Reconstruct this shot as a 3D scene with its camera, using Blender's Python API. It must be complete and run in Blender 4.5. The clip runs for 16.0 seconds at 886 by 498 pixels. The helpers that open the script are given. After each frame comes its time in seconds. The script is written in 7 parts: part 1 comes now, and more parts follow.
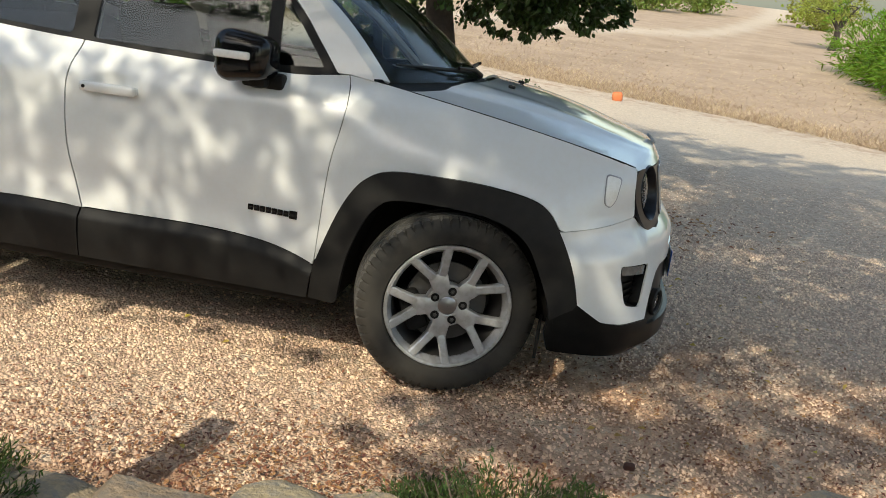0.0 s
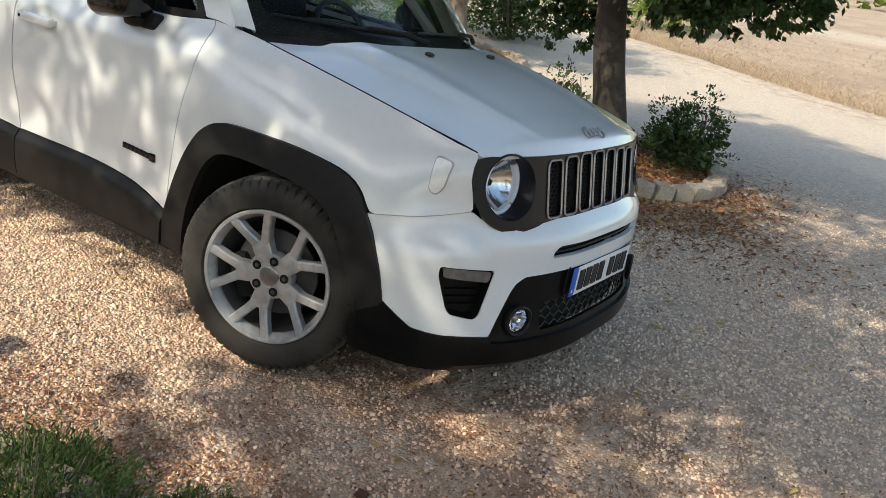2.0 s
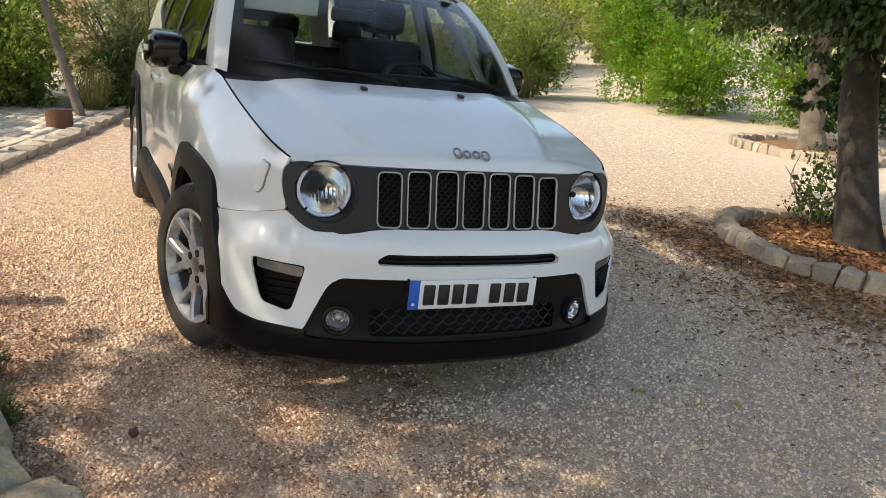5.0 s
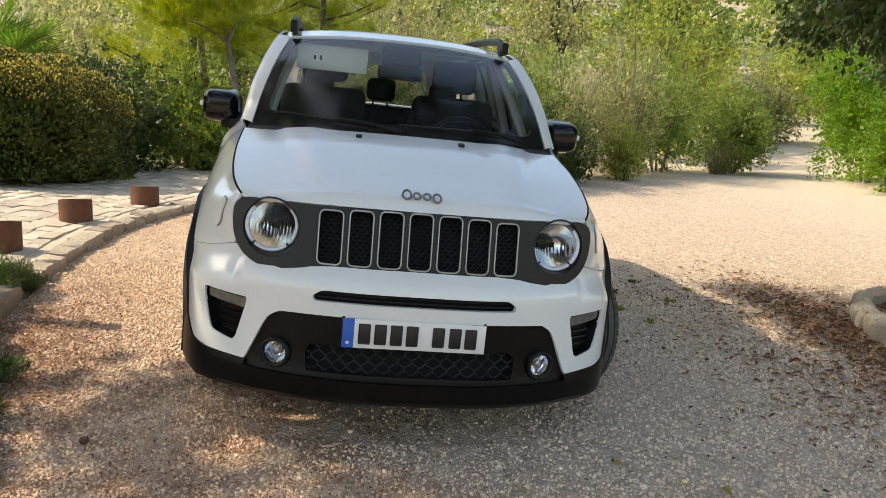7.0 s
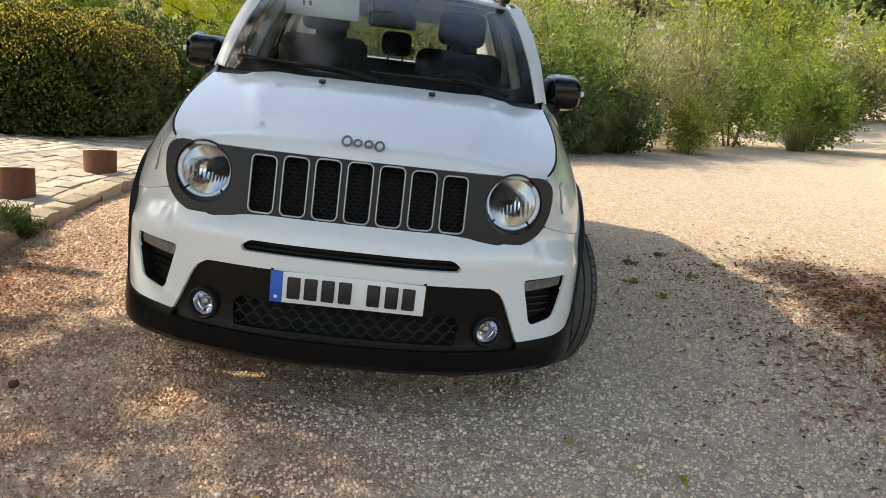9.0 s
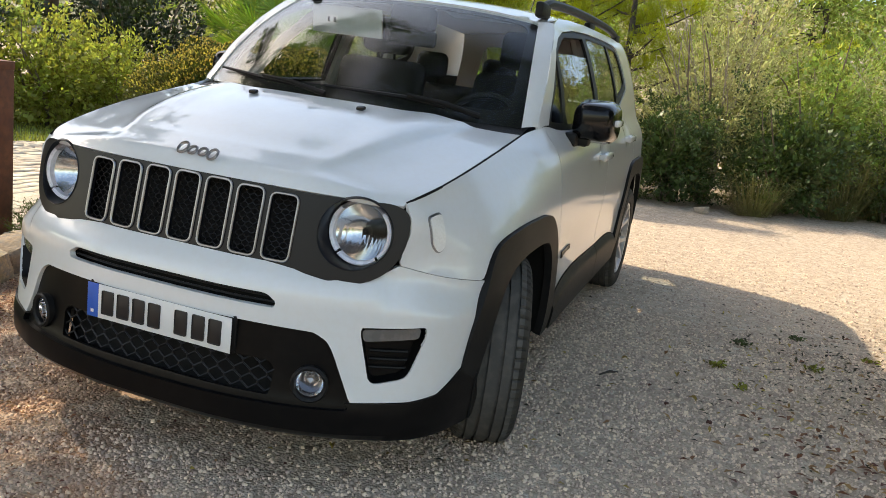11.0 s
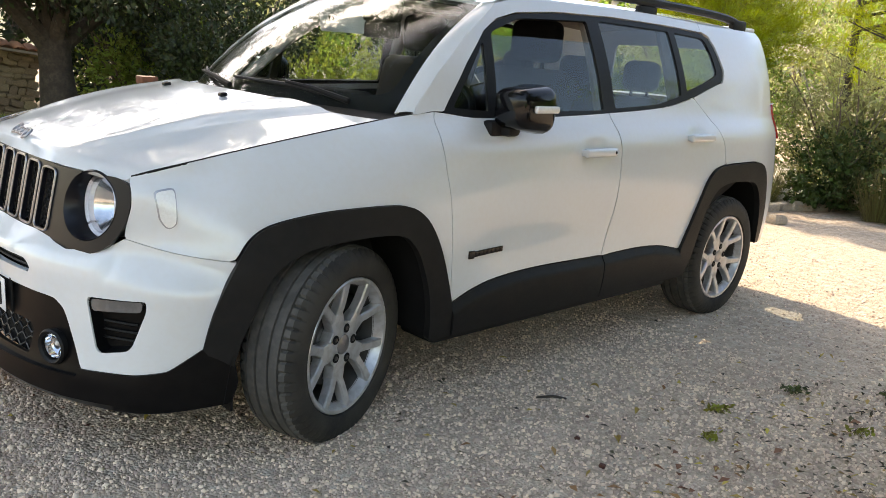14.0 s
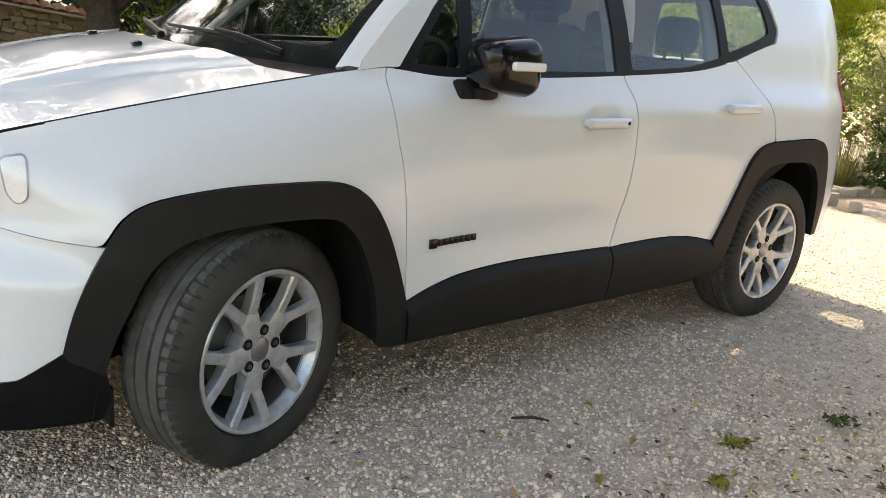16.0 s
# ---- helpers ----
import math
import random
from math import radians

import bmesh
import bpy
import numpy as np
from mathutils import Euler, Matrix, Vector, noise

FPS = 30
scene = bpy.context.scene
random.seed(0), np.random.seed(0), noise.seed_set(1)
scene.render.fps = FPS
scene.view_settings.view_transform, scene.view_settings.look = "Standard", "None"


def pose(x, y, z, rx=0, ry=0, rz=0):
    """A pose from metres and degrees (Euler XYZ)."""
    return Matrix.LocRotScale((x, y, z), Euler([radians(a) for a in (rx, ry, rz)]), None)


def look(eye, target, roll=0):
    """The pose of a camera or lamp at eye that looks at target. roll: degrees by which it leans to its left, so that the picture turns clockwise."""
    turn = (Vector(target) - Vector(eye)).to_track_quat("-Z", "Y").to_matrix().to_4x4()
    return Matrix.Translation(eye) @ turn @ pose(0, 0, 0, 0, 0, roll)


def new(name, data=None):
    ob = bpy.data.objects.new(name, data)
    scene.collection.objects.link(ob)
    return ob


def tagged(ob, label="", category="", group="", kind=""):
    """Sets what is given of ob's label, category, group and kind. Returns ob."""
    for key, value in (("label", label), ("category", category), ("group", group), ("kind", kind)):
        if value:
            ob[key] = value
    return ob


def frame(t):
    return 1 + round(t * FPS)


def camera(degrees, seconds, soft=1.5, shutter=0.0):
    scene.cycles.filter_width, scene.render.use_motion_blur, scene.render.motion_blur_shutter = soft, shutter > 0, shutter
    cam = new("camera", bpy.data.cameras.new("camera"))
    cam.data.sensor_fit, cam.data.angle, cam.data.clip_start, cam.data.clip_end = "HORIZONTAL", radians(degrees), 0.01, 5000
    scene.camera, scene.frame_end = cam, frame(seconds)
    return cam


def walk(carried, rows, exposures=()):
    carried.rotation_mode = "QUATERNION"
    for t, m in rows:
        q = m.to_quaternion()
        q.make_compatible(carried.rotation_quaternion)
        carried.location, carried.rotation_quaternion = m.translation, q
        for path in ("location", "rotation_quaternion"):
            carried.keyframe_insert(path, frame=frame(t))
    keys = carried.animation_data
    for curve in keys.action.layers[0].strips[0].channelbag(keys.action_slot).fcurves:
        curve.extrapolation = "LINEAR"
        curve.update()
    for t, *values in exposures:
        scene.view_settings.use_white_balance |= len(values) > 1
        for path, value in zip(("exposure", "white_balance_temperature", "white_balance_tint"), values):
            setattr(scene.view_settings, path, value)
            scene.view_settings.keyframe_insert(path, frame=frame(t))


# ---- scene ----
cam = camera(56.37, 16.0, soft=0.6)
# plan: x ahead of the car, y to its left, z up from the ground that it stands on, origin under the front axle;
# that ground slopes, so the plan is tipped as a whole to stand upright in the world
UP = Vector((-0.125, -0.088, 1.0)).normalized()
TILT = UP.rotation_difference(Vector((0, 0, 1))).to_matrix().to_4x4()
ROWS = [
    (0.0, 0.449, -3.740, 1.337, 10.41, -15.26, -6.86),
    (0.5, 0.819, -3.442, 1.334, 13.45, -16.87, -7.21),
    (1.0, 1.169, -3.272, 1.360, 19.03, -17.28, -8.55),
    (1.5, 1.536, -3.070, 1.408, 29.12, -18.36, -10.10),
    (2.0, 1.895, -2.818, 1.409, 34.32, -18.47, -10.11),
    (2.5, 2.299, -2.640, 1.410, 42.25, -18.27, -9.09),
    (3.0, 2.657, -2.346, 1.386, 50.91, -19.78, -7.95),
    (3.5, 2.964, -2.115, 1.412, 58.20, -20.14, -8.13),
    (4.0, 3.273, -1.923, 1.467, 61.74, -17.98, -5.74),
    (4.5, 3.373, -1.720, 1.444, 62.02, -16.25, -5.78),
    (5.0, 3.420, -1.374, 1.414, 65.89, -15.28, -6.64),
    (5.2, 3.450, -1.249, 1.417, 68.86, -15.15, -6.40),
    (7.3, 3.741, -0.299, 1.389, 83.57, -11.81, -5.61),
    (7.5, 3.762, -0.271, 1.391, 84.39, -12.21, -5.45),
    (8.0, 3.784, -0.232, 1.388, 85.28, -12.90, -5.37),
    (8.5, 3.713, -0.107, 1.367, 86.21, -13.75, -6.06),
    (8.7, 3.644, -0.010, 1.345, 86.77, -14.04, -6.33),
    (10.8, 2.916, 1.344, 1.337, 108.60, -12.80, -7.45),
    (11.0, 2.819, 1.516, 1.331, 110.54, -13.11, -7.28),
    (11.5, 2.576, 1.808, 1.339, 114.19, -12.77, -7.47),
    (12.0, 2.228, 2.093, 1.347, 119.12, -12.63, -7.60),
    (12.5, 1.908, 2.372, 1.318, 125.92, -13.36, -6.28),
    (13.0, 1.698, 2.565, 1.311, 130.24, -13.39, -5.91),
    (13.5, 1.621, 2.737, 1.360, 133.47, -13.05, -5.92),
    (14.0, 1.662, 2.968, 1.354, 136.35, -13.89, -4.48),
    (14.5, 1.697, 3.075, 1.355, 138.41, -15.11, -3.48),
    (15.0, 1.608, 3.039, 1.338, 139.61, -15.90, -3.44),
    (15.5, 1.331, 2.873, 1.310, 139.66, -16.33, -4.13),
    (16.0, 1.003, 2.816, 1.288, 141.74, -16.06, -4.83),
]
EXPOSURE = [(0.0, 0.78, 7300, 3), (2.0, 1.0, 7050, 5), (3.2, 1.14, 7200, 7), (5.0, 1.2, 7650, 8), (8.0, 1.32, 8050, 8), (11.0, 1.4, 8000, 8), (13.0, 1.74, 8000, 9), (14.5, 1.95, 8200, 11), (16.0, 2.13, 8500, 12)]
SKY_STRENGTH, SUN_STRENGTH = 0.15, 2.35
walk(cam, [(t, TILT @ pose(x, y, z, 90 + pitch, roll, yaw)) for t, x, y, z, yaw, pitch, roll in ROWS], EXPOSURE)

# ---- light ----
TO_SUN = (TILT.to_3x3() @ Vector((-0.27, -1.13, 1.0))).normalized()
world = bpy.data.worlds.new("sky")
scene.world = world
world.use_nodes = True
wt = world.node_tree
sky = wt.nodes.new("ShaderNodeTexSky")
sky.sky_type, sky.sun_disc = "NISHITA", False
sky.sun_elevation = math.asin(TO_SUN.z)
sky.sun_rotation = math.atan2(TO_SUN.x, TO_SUN.y)
sky.air_density, sky.dust_density, sky.ozone_density = 1.0, 1.5, 1.0
wt.links.new(sky.outputs[0], wt.nodes["Background"].inputs[0])
wt.nodes["Background"].inputs[1].default_value = SKY_STRENGTH
sun_data = bpy.data.lights.new("sun", "SUN")
sun_data.energy, sun_data.angle, sun_data.color = SUN_STRENGTH, radians(0.55), (1.0, 0.93, 0.82)
sun = new("sun", sun_data)
sun.matrix_world = look(TO_SUN * 40, (0, 0, 0))

# ---- materials ----
def mat(name, base, rough=0.5, metal=0.0, other=None, scale=8.0, mix=0.5, bump=0.0, bump_scale=120.0, coat=0.0,
        fine=None, fine_mix=0.25, fine_scale=60.0, island=0.0, spec=0.5, obrandom=0.0, rough_var=0.0):
    m = bpy.data.materials.new(name)
    m.use_nodes = True
    nt = m.node_tree
    bs = nt.nodes["Principled BSDF"]
    bs.inputs["Roughness"].default_value = rough
    bs.inputs["Metallic"].default_value = metal
    bs.inputs["Specular IOR Level"].default_value = spec
    bs.inputs["Coat Weight"].default_value = coat
    bs.inputs["Coat Roughness"].default_value = 0.04
    co = nt.nodes.new("ShaderNodeTexCoord")
    rgb = nt.nodes.new("ShaderNodeRGB")
    rgb.outputs[0].default_value = (*base, 1)
    col = rgb.outputs[0]
    def mixed(a, b, f, how="MIX"):
        n = nt.nodes.new("ShaderNodeMix")
        n.data_type, n.blend_type = "RGBA", how
        nt.links.new(f, n.inputs[0])
        nt.links.new(a, n.inputs[6])
        if isinstance(b, tuple):
            n.inputs[7].default_value = (*b, 1)
        else:
            nt.links.new(b, n.inputs[7])
        return n.outputs[2]
    def noise_at(s, lo, hi, detail=4.0):
        n = nt.nodes.new("ShaderNodeTexNoise")
        n.inputs["Scale"].default_value, n.inputs["Detail"].default_value = s, detail
        nt.links.new(co.outputs["Object"], n.inputs["Vector"])
        r = nt.nodes.new("ShaderNodeMapRange")
        r.inputs[1].default_value, r.inputs[2].default_value = lo, hi
        r.inputs[3].default_value, r.inputs[4].default_value = 0.0, 1.0
        nt.links.new(n.outputs[0], r.inputs[0])
        return r.outputs[0]
    def times(a, k):
        n = nt.nodes.new("ShaderNodeMath")
        n.operation = "MULTIPLY"
        nt.links.new(a, n.inputs[0])
        n.inputs[1].default_value = k
        return n.outputs[0]
    if other:
        col = mixed(col, other, times(noise_at(scale, 0.35, 0.65), mix))
    if fine:
        col = mixed(col, fine, times(noise_at(fine_scale, 0.45, 0.6), fine_mix))
    if island or obrandom:
        if island:
            g = nt.nodes.new("ShaderNodeNewGeometry").outputs["Random Per Island"]
            k = island
        else:
            g = nt.nodes.new("ShaderNodeObjectInfo").outputs["Random"]
            k = obrandom
        h = nt.nodes.new("ShaderNodeHueSaturation")
        r = nt.nodes.new("ShaderNodeMapRange")
        r.inputs[3].default_value, r.inputs[4].default_value = 1 - k, 1 + k
        nt.links.new(g, r.inputs[0])
        nt.links.new(r.outputs[0], h.inputs["Value"])
        r2 = nt.nodes.new("ShaderNodeMapRange")
        r2.inputs[3].default_value, r2.inputs[4].default_value = 0.5 - 0.05 * k, 0.5 + 0.05 * k
        nt.links.new(g, r2.inputs[0])
        nt.links.new(r2.outputs[0], h.inputs["Hue"])
        nt.links.new(col, h.inputs["Color"])
        col = h.outputs[0]
    nt.links.new(col, bs.inputs["Base Color"])
    if rough_var:
        r = nt.nodes.new("ShaderNodeMapRange")
        r.inputs[3].default_value, r.inputs[4].default_value = max(0, rough - rough_var), min(1, rough + rough_var)
        nt.links.new(noise_at(scale * 2.3, 0.3, 0.7), r.inputs[0])
        nt.links.new(r.outputs[0], bs.inputs["Roughness"])
    if bump:
        n = nt.nodes.new("ShaderNodeTexNoise")
        n.inputs["Scale"].default_value, n.inputs["Detail"].default_value = bump_scale, 5.0
        nt.links.new(co.outputs["Object"], n.inputs["Vector"])
        b = nt.nodes.new("ShaderNodeBump")
        b.inputs["Strength"].default_value, b.inputs["Distance"].default_value = bump, 0.01
        nt.links.new(n.outputs[0], b.inputs["Height"])
        nt.links.new(b.outputs[0], bs.inputs["Normal"])
    return m


def glass_mat(name, tint, rough=0.0, gloss=0.02):
    m = bpy.data.materials.new(name)
    m.use_nodes = True
    nt = m.node_tree
    nt.nodes.remove(nt.nodes["Principled BSDF"])
    out = nt.nodes["Material Output"]
    tr = nt.nodes.new("ShaderNodeBsdfTransparent")
    tr.inputs[0].default_value = (*tint, 1)
    gl = nt.nodes.new("ShaderNodeBsdfGlossy")
    gl.inputs["Roughness"].default_value = 0.01 + rough
    fr = nt.nodes.new("ShaderNodeLayerWeight")
    fr.inputs[0].default_value = 0.5
    pw = nt.nodes.new("ShaderNodeMath")
    pw.operation = "POWER"
    nt.links.new(fr.outputs["Facing"], pw.inputs[0])
    pw.inputs[1].default_value = 5.0
    sc_ = nt.nodes.new("ShaderNodeMath")
    sc_.operation = "MULTIPLY_ADD"
    nt.links.new(pw.outputs[0], sc_.inputs[0])
    sc_.inputs[1].default_value, sc_.inputs[2].default_value = 0.95, gloss
    mx = nt.nodes.new("ShaderNodeMixShader")
    nt.links.new(sc_.outputs[0], mx.inputs[0])
    nt.links.new(tr.outputs[0], mx.inputs[1])
    nt.links.new(gl.outputs[0], mx.inputs[2])
    nt.links.new(mx.outputs[0], out.inputs[0])
    return m


PAINT = mat("white_paint", (0.69, 0.71, 0.72), 0.30, coat=1.0, spec=0.35, other=(0.67, 0.685, 0.69), scale=1.6, mix=0.6, fine=(0.62, 0.59, 0.53), fine_mix=0.10, fine_scale=45)
PLASTIC = mat("black_plastic", (0.0115, 0.0115, 0.012), 0.48, other=(0.018, 0.0175, 0.017), scale=5, mix=0.6, bump=0.10, bump_scale=900, fine=(0.03, 0.028, 0.025), fine_mix=0.12, fine_scale=25, spec=0.16)
BEZEL = mat("dark_grey_panel", (0.0065, 0.007, 0.010), 0.30, other=(0.010, 0.0105, 0.014), scale=9, mix=0.5, spec=0.30)
PIANO = mat("bumper_black", (0.0035, 0.0035, 0.004), 0.30, other=(0.006, 0.006, 0.006), scale=6, mix=0.5, spec=0.14, fine=(0.02, 0.018, 0.016), fine_mix=0.10, fine_scale=25)
MESH_BLACK = mat("grille_mesh", (0.007, 0.007, 0.008), 0.35, other=(0.011, 0.011, 0.012), scale=12, spec=0.25)
GLOSS = mat("gloss_black", (0.006, 0.006, 0.007), 0.09, spec=0.32, fine=(0.02, 0.02, 0.02), fine_mix=0.12)
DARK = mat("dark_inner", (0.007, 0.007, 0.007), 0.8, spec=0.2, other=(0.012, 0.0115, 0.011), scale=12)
SATIN = mat("satin_silver", (0.33, 0.33, 0.35), 0.30, metal=0.9, other=(0.26, 0.26, 0.28), scale=20)
REFLECTOR = mat("lamp_reflector", (0.70, 0.71, 0.72), 0.13, metal=1.0, fine=(0.4, 0.4, 0.42), fine_mix=0.3)
CHROME = mat("chrome", (0.80, 0.80, 0.82), 0.07, metal=1.0, fine=(0.6, 0.6, 0.6), fine_mix=0.2)
ALLOY = mat("alloy", (0.50, 0.51, 0.53), 0.30, metal=0.5, other=(0.45, 0.455, 0.465), scale=14, mix=0.5, fine=(0.27, 0.25, 0.23), fine_mix=0.35, fine_scale=35)
# iron darkened by the shade behind the spokes
SHADED_IRON = mat("shaded_iron", (0.085, 0.083, 0.082), 0.5, metal=0.4, other=(0.055, 0.050, 0.046), scale=12, mix=0.7)
RUBBER = mat("tyre_rubber", (0.016, 0.016, 0.016), 0.7, other=(0.060, 0.055, 0.048), scale=4.5, mix=0.75, spec=0.2, fine=(0.050, 0.045, 0.038), fine_mix=0.25, fine_scale=22, bump=0.15, bump_scale=300)
TREAD_DUST = mat("dusty_tread", (0.085, 0.082, 0.077), 0.8, other=(0.060, 0.058, 0.054), scale=9, mix=0.8, spec=0.2, fine=(0.14, 0.13, 0.115), fine_mix=0.35, fine_scale=30, bump=0.15, bump_scale=300)
FABRIC = mat("seat_fabric", (0.010, 0.010, 0.012), 0.9, spec=0.1, other=(0.016, 0.016, 0.018), scale=30, bump=0.2, bump_scale=600)
LINER = mat("headliner", (0.30, 0.29, 0.27), 0.95, other=(0.26, 0.25, 0.24), scale=20, bump=0.1, bump_scale=400)
DASH = mat("dashboard_plastic", (0.010, 0.010, 0.011), 0.65, spec=0.2, other=(0.016, 0.016, 0.017), scale=12, bump=0.1, bump_scale=500)
PLATE = mat("plate_white", (0.74, 0.75, 0.75), 0.35, other=(0.68, 0.68, 0.67), scale=25, mix=0.5)
PLATE_BLUE = mat("plate_blue", (0.015, 0.10, 0.50), 0.35, other=(0.02, 0.12, 0.45), scale=30)
INK = mat("plate_ink", (0.012, 0.012, 0.014), 0.45)
LAMP_RED = mat("red_lens", (0.35, 0.01, 0.01), 0.12, coat=0.8, fine=(0.2, 0.0, 0.0), fine_mix=0.3)
LAMP_CLEAR = mat("grey_lens", (0.13, 0.13, 0.13), 0.12, metal=0.3, coat=0.8, fine=(0.30, 0.30, 0.30), fine_mix=0.2, fine_scale=30)
DRL = mat("light_ring", (0.88, 0.87, 0.93), 0.25, metal=0.0, coat=0.6, fine=(0.55, 0.55, 0.65), fine_mix=0.3)
LENS_WHITE = mat("white_lens", (0.80, 0.80, 0.78), 0.12, coat=0.5, fine=(0.70, 0.69, 0.66), fine_mix=0.4, fine_scale=120)
VISOR = mat("visor_cloth", (0.66, 0.72, 0.72), 0.8, other=(0.55, 0.57, 0.57), scale=20)
GLASS_SCREEN = glass_mat("screen_glass", (0.93, 0.955, 0.95))
GLASS_SIDE = glass_mat("side_glass", (0.76, 0.80, 0.80), gloss=0.045)
GLASS_LAMP = glass_mat("lamp_glass", (0.94, 0.95, 0.96))


# ---- building helpers ----
def mesh_object(name, verts, faces, material, parent=None, label="", smooth=True, sharp=32, fix=False):
    me = bpy.data.meshes.new(name)
    me.from_pydata([tuple(v) for v in verts], [], [tuple(f) for f in faces])
    if fix:
        bm = bmesh.new()
        bm.from_mesh(me)
        bmesh.ops.recalc_face_normals(bm, faces=bm.faces)
        bm.to_mesh(me)
        bm.free()
    if smooth:
        me.shade_smooth()
        me.set_sharp_from_angle(angle=radians(sharp))
    me.materials.append(material)
    ob = new(name, me)
    if parent:
        ob.parent = parent
    if label:
        ob["label"] = label
    return ob


def part(name, bm, material, parent, label="", smooth=True, sharp=32):
    me = bpy.data.meshes.new(name)
    bm.to_mesh(me)
    bm.free()
    if smooth:
        me.shade_smooth()
        me.set_sharp_from_angle(angle=radians(sharp))
    me.materials.append(material)
    ob = new(name, me)
    ob.parent = parent
    if label:
        ob["label"] = label
    return ob


def thing(name, label, category, m=None, group="", kind=""):
    ob = new(name)
    ob.empty_display_size = 0.1
    if m is not None:
        ob.matrix_world = m
    return tagged(ob, label, category, group, kind)


def block(bm, x0, x1, y0, y1, z0, z1, bevel=0.0, m=None, seg=2):
    ret = bmesh.ops.create_cube(bm, size=1)
    vs = ret["verts"]
    mm = Matrix.Translation(((x0 + x1) / 2, (y0 + y1) / 2, (z0 + z1) / 2)) @ Matrix.Diagonal((x1 - x0, y1 - y0, z1 - z0, 1))
    bmesh.ops.transform(bm, matrix=(m @ mm) if m is not None else mm, verts=vs)
    if bevel:
        es = list({e for v in vs for e in v.link_edges})
        bmesh.ops.bevel(bm, geom=es, offset=bevel, segments=seg, affect="EDGES", profile=0.5)
    return bm


def tube(bm, path, radius, sides=8, caps=True):
    """A round bar along a list of points; radius a number or one for each point."""
    pts = [Vector(p) for p in path]
    rad = radius if isinstance(radius, (list, tuple)) else [radius] * len(pts)
    rings = []
    side = None
    for i, p in enumerate(pts):
        d = (pts[min(i + 1, len(pts) - 1)] - pts[max(i - 1, 0)]).normalized()
        if side is None:
            side = d.cross(Vector((0.13, 0.29, 0.95)) if abs(d.z) < 0.9 else Vector((1, 0.1, 0))).normalized()
        side = (side - d * side.dot(d)).normalized()
        up = d.cross(side)
        rings.append([bm.verts.new(p + (side * math.cos(a) + up * math.sin(a)) * rad[i]) for a in [2 * math.pi * k / sides for k in range(sides)]])
    for a, b in zip(rings, rings[1:]):
        for k in range(sides):
            bm.faces.new((a[k], a[(k + 1) % sides], b[(k + 1) % sides], b[k]))
    if caps:
        bm.faces.new(rings[0][::-1])
        bm.faces.new(rings[-1])
    return bm


def revolve(profile, segs, axis="y", wobble=None):
    """Verts and faces of a closed or open (radius, along) profile turned about the y axis."""
    verts, faces = [], []
    n = len(profile)
    for i in range(segs):
        a = 2 * math.pi * i / segs
        for j, (r, s) in enumerate(profile):
            if wobble:
                r = r + wobble(i, j)
            verts.append((r * math.cos(a), s, r * math.sin(a)))
    for i in range(segs):
        k = (i + 1) % segs
        for j in range(n - 1):
            faces.append((i * n + j, i * n + j + 1, k * n + j + 1, k * n + j))
    return verts, faces


def pchip(xs, ys, x):
    """Smooth monotone curve through knots (xs rising)."""
    if x <= xs[0]:
        return ys[0]
    if x >= xs[-1]:
        return ys[-1]
    i = 0
    while x > xs[i + 1]:
        i += 1
    n = len(xs)
    def slope(k):
        if k == 0:
            return (ys[1] - ys[0]) / (xs[1] - xs[0])
        if k == n - 1:
            return (ys[-1] - ys[-2]) / (xs[-1] - xs[-2])
        a = (ys[k] - ys[k - 1]) / (xs[k] - xs[k - 1])
        b = (ys[k + 1] - ys[k]) / (xs[k + 1] - xs[k])
        return 0.0 if a * b <= 0 else 2 * a * b / (a + b)
    h = xs[i + 1] - xs[i]
    t = (x - xs[i]) / h
    return ((2 * t ** 3 - 3 * t ** 2 + 1) * ys[i] + (t ** 3 - 2 * t ** 2 + t) * h * slope(i)
            + (-2 * t ** 3 + 3 * t ** 2) * ys[i + 1] + (t ** 3 - t ** 2) * h * slope(i + 1))


def rounded(poly, r, n=5):
    """A polygon with its corners rounded; r a number or one for each corner."""
    out = []
    k = len(poly)
    for i in range(k):
        p, a, b = Vector(poly[i]), Vector(poly[i - 1]), Vector(poly[(i + 1) % k])
        rr = r[i] if isinstance(r, (list, tuple)) else r
        rr = min(rr, (a - p).length * 0.45, (b - p).length * 0.45)
        if rr < 1e-4:
            out.append(tuple(p))
            continue
        s, e = p + (a - p).normalized() * rr, p + (b - p).normalized() * rr
        for j in range(n + 1):
            t = j / n
            out.append(tuple(s * (1 - t) ** 2 + p * 2 * t * (1 - t) + e * t * t))
    return out


def smooth_line(pts, n):
    """Points along a smooth curve through pts."""
    out = []
    k = len(pts)
    for i in range(k - 1):
        p0, p1, p2, p3 = (Vector(pts[max(0, min(k - 1, q))]) for q in (i - 1, i, i + 1, i + 2))
        for j in range(n):
            t = j / n
            out.append(tuple(0.5 * ((2 * p1) + (p2 - p0) * t + (2 * p0 - 5 * p1 + 4 * p2 - p3) * t * t + (3 * p1 - p0 - 3 * p2 + p3) * t ** 3)))
    out.append(tuple(pts[-1]))
    return out


def inside(polys, P):
    """Which of the points P (n x 2) lie in the polygon."""
    poly = np.asarray(polys)
    x, y = P[:, 0], P[:, 1]
    c = np.zeros(len(P), bool)
    for (x1, y1), (x2, y2) in zip(poly, np.roll(poly, -1, axis=0)):
        if y1 != y2:
            c ^= ((y1 > y) != (y2 > y)) & (x < (x2 - x1) * (y - y1) / (y2 - y1) + x1)
    return c


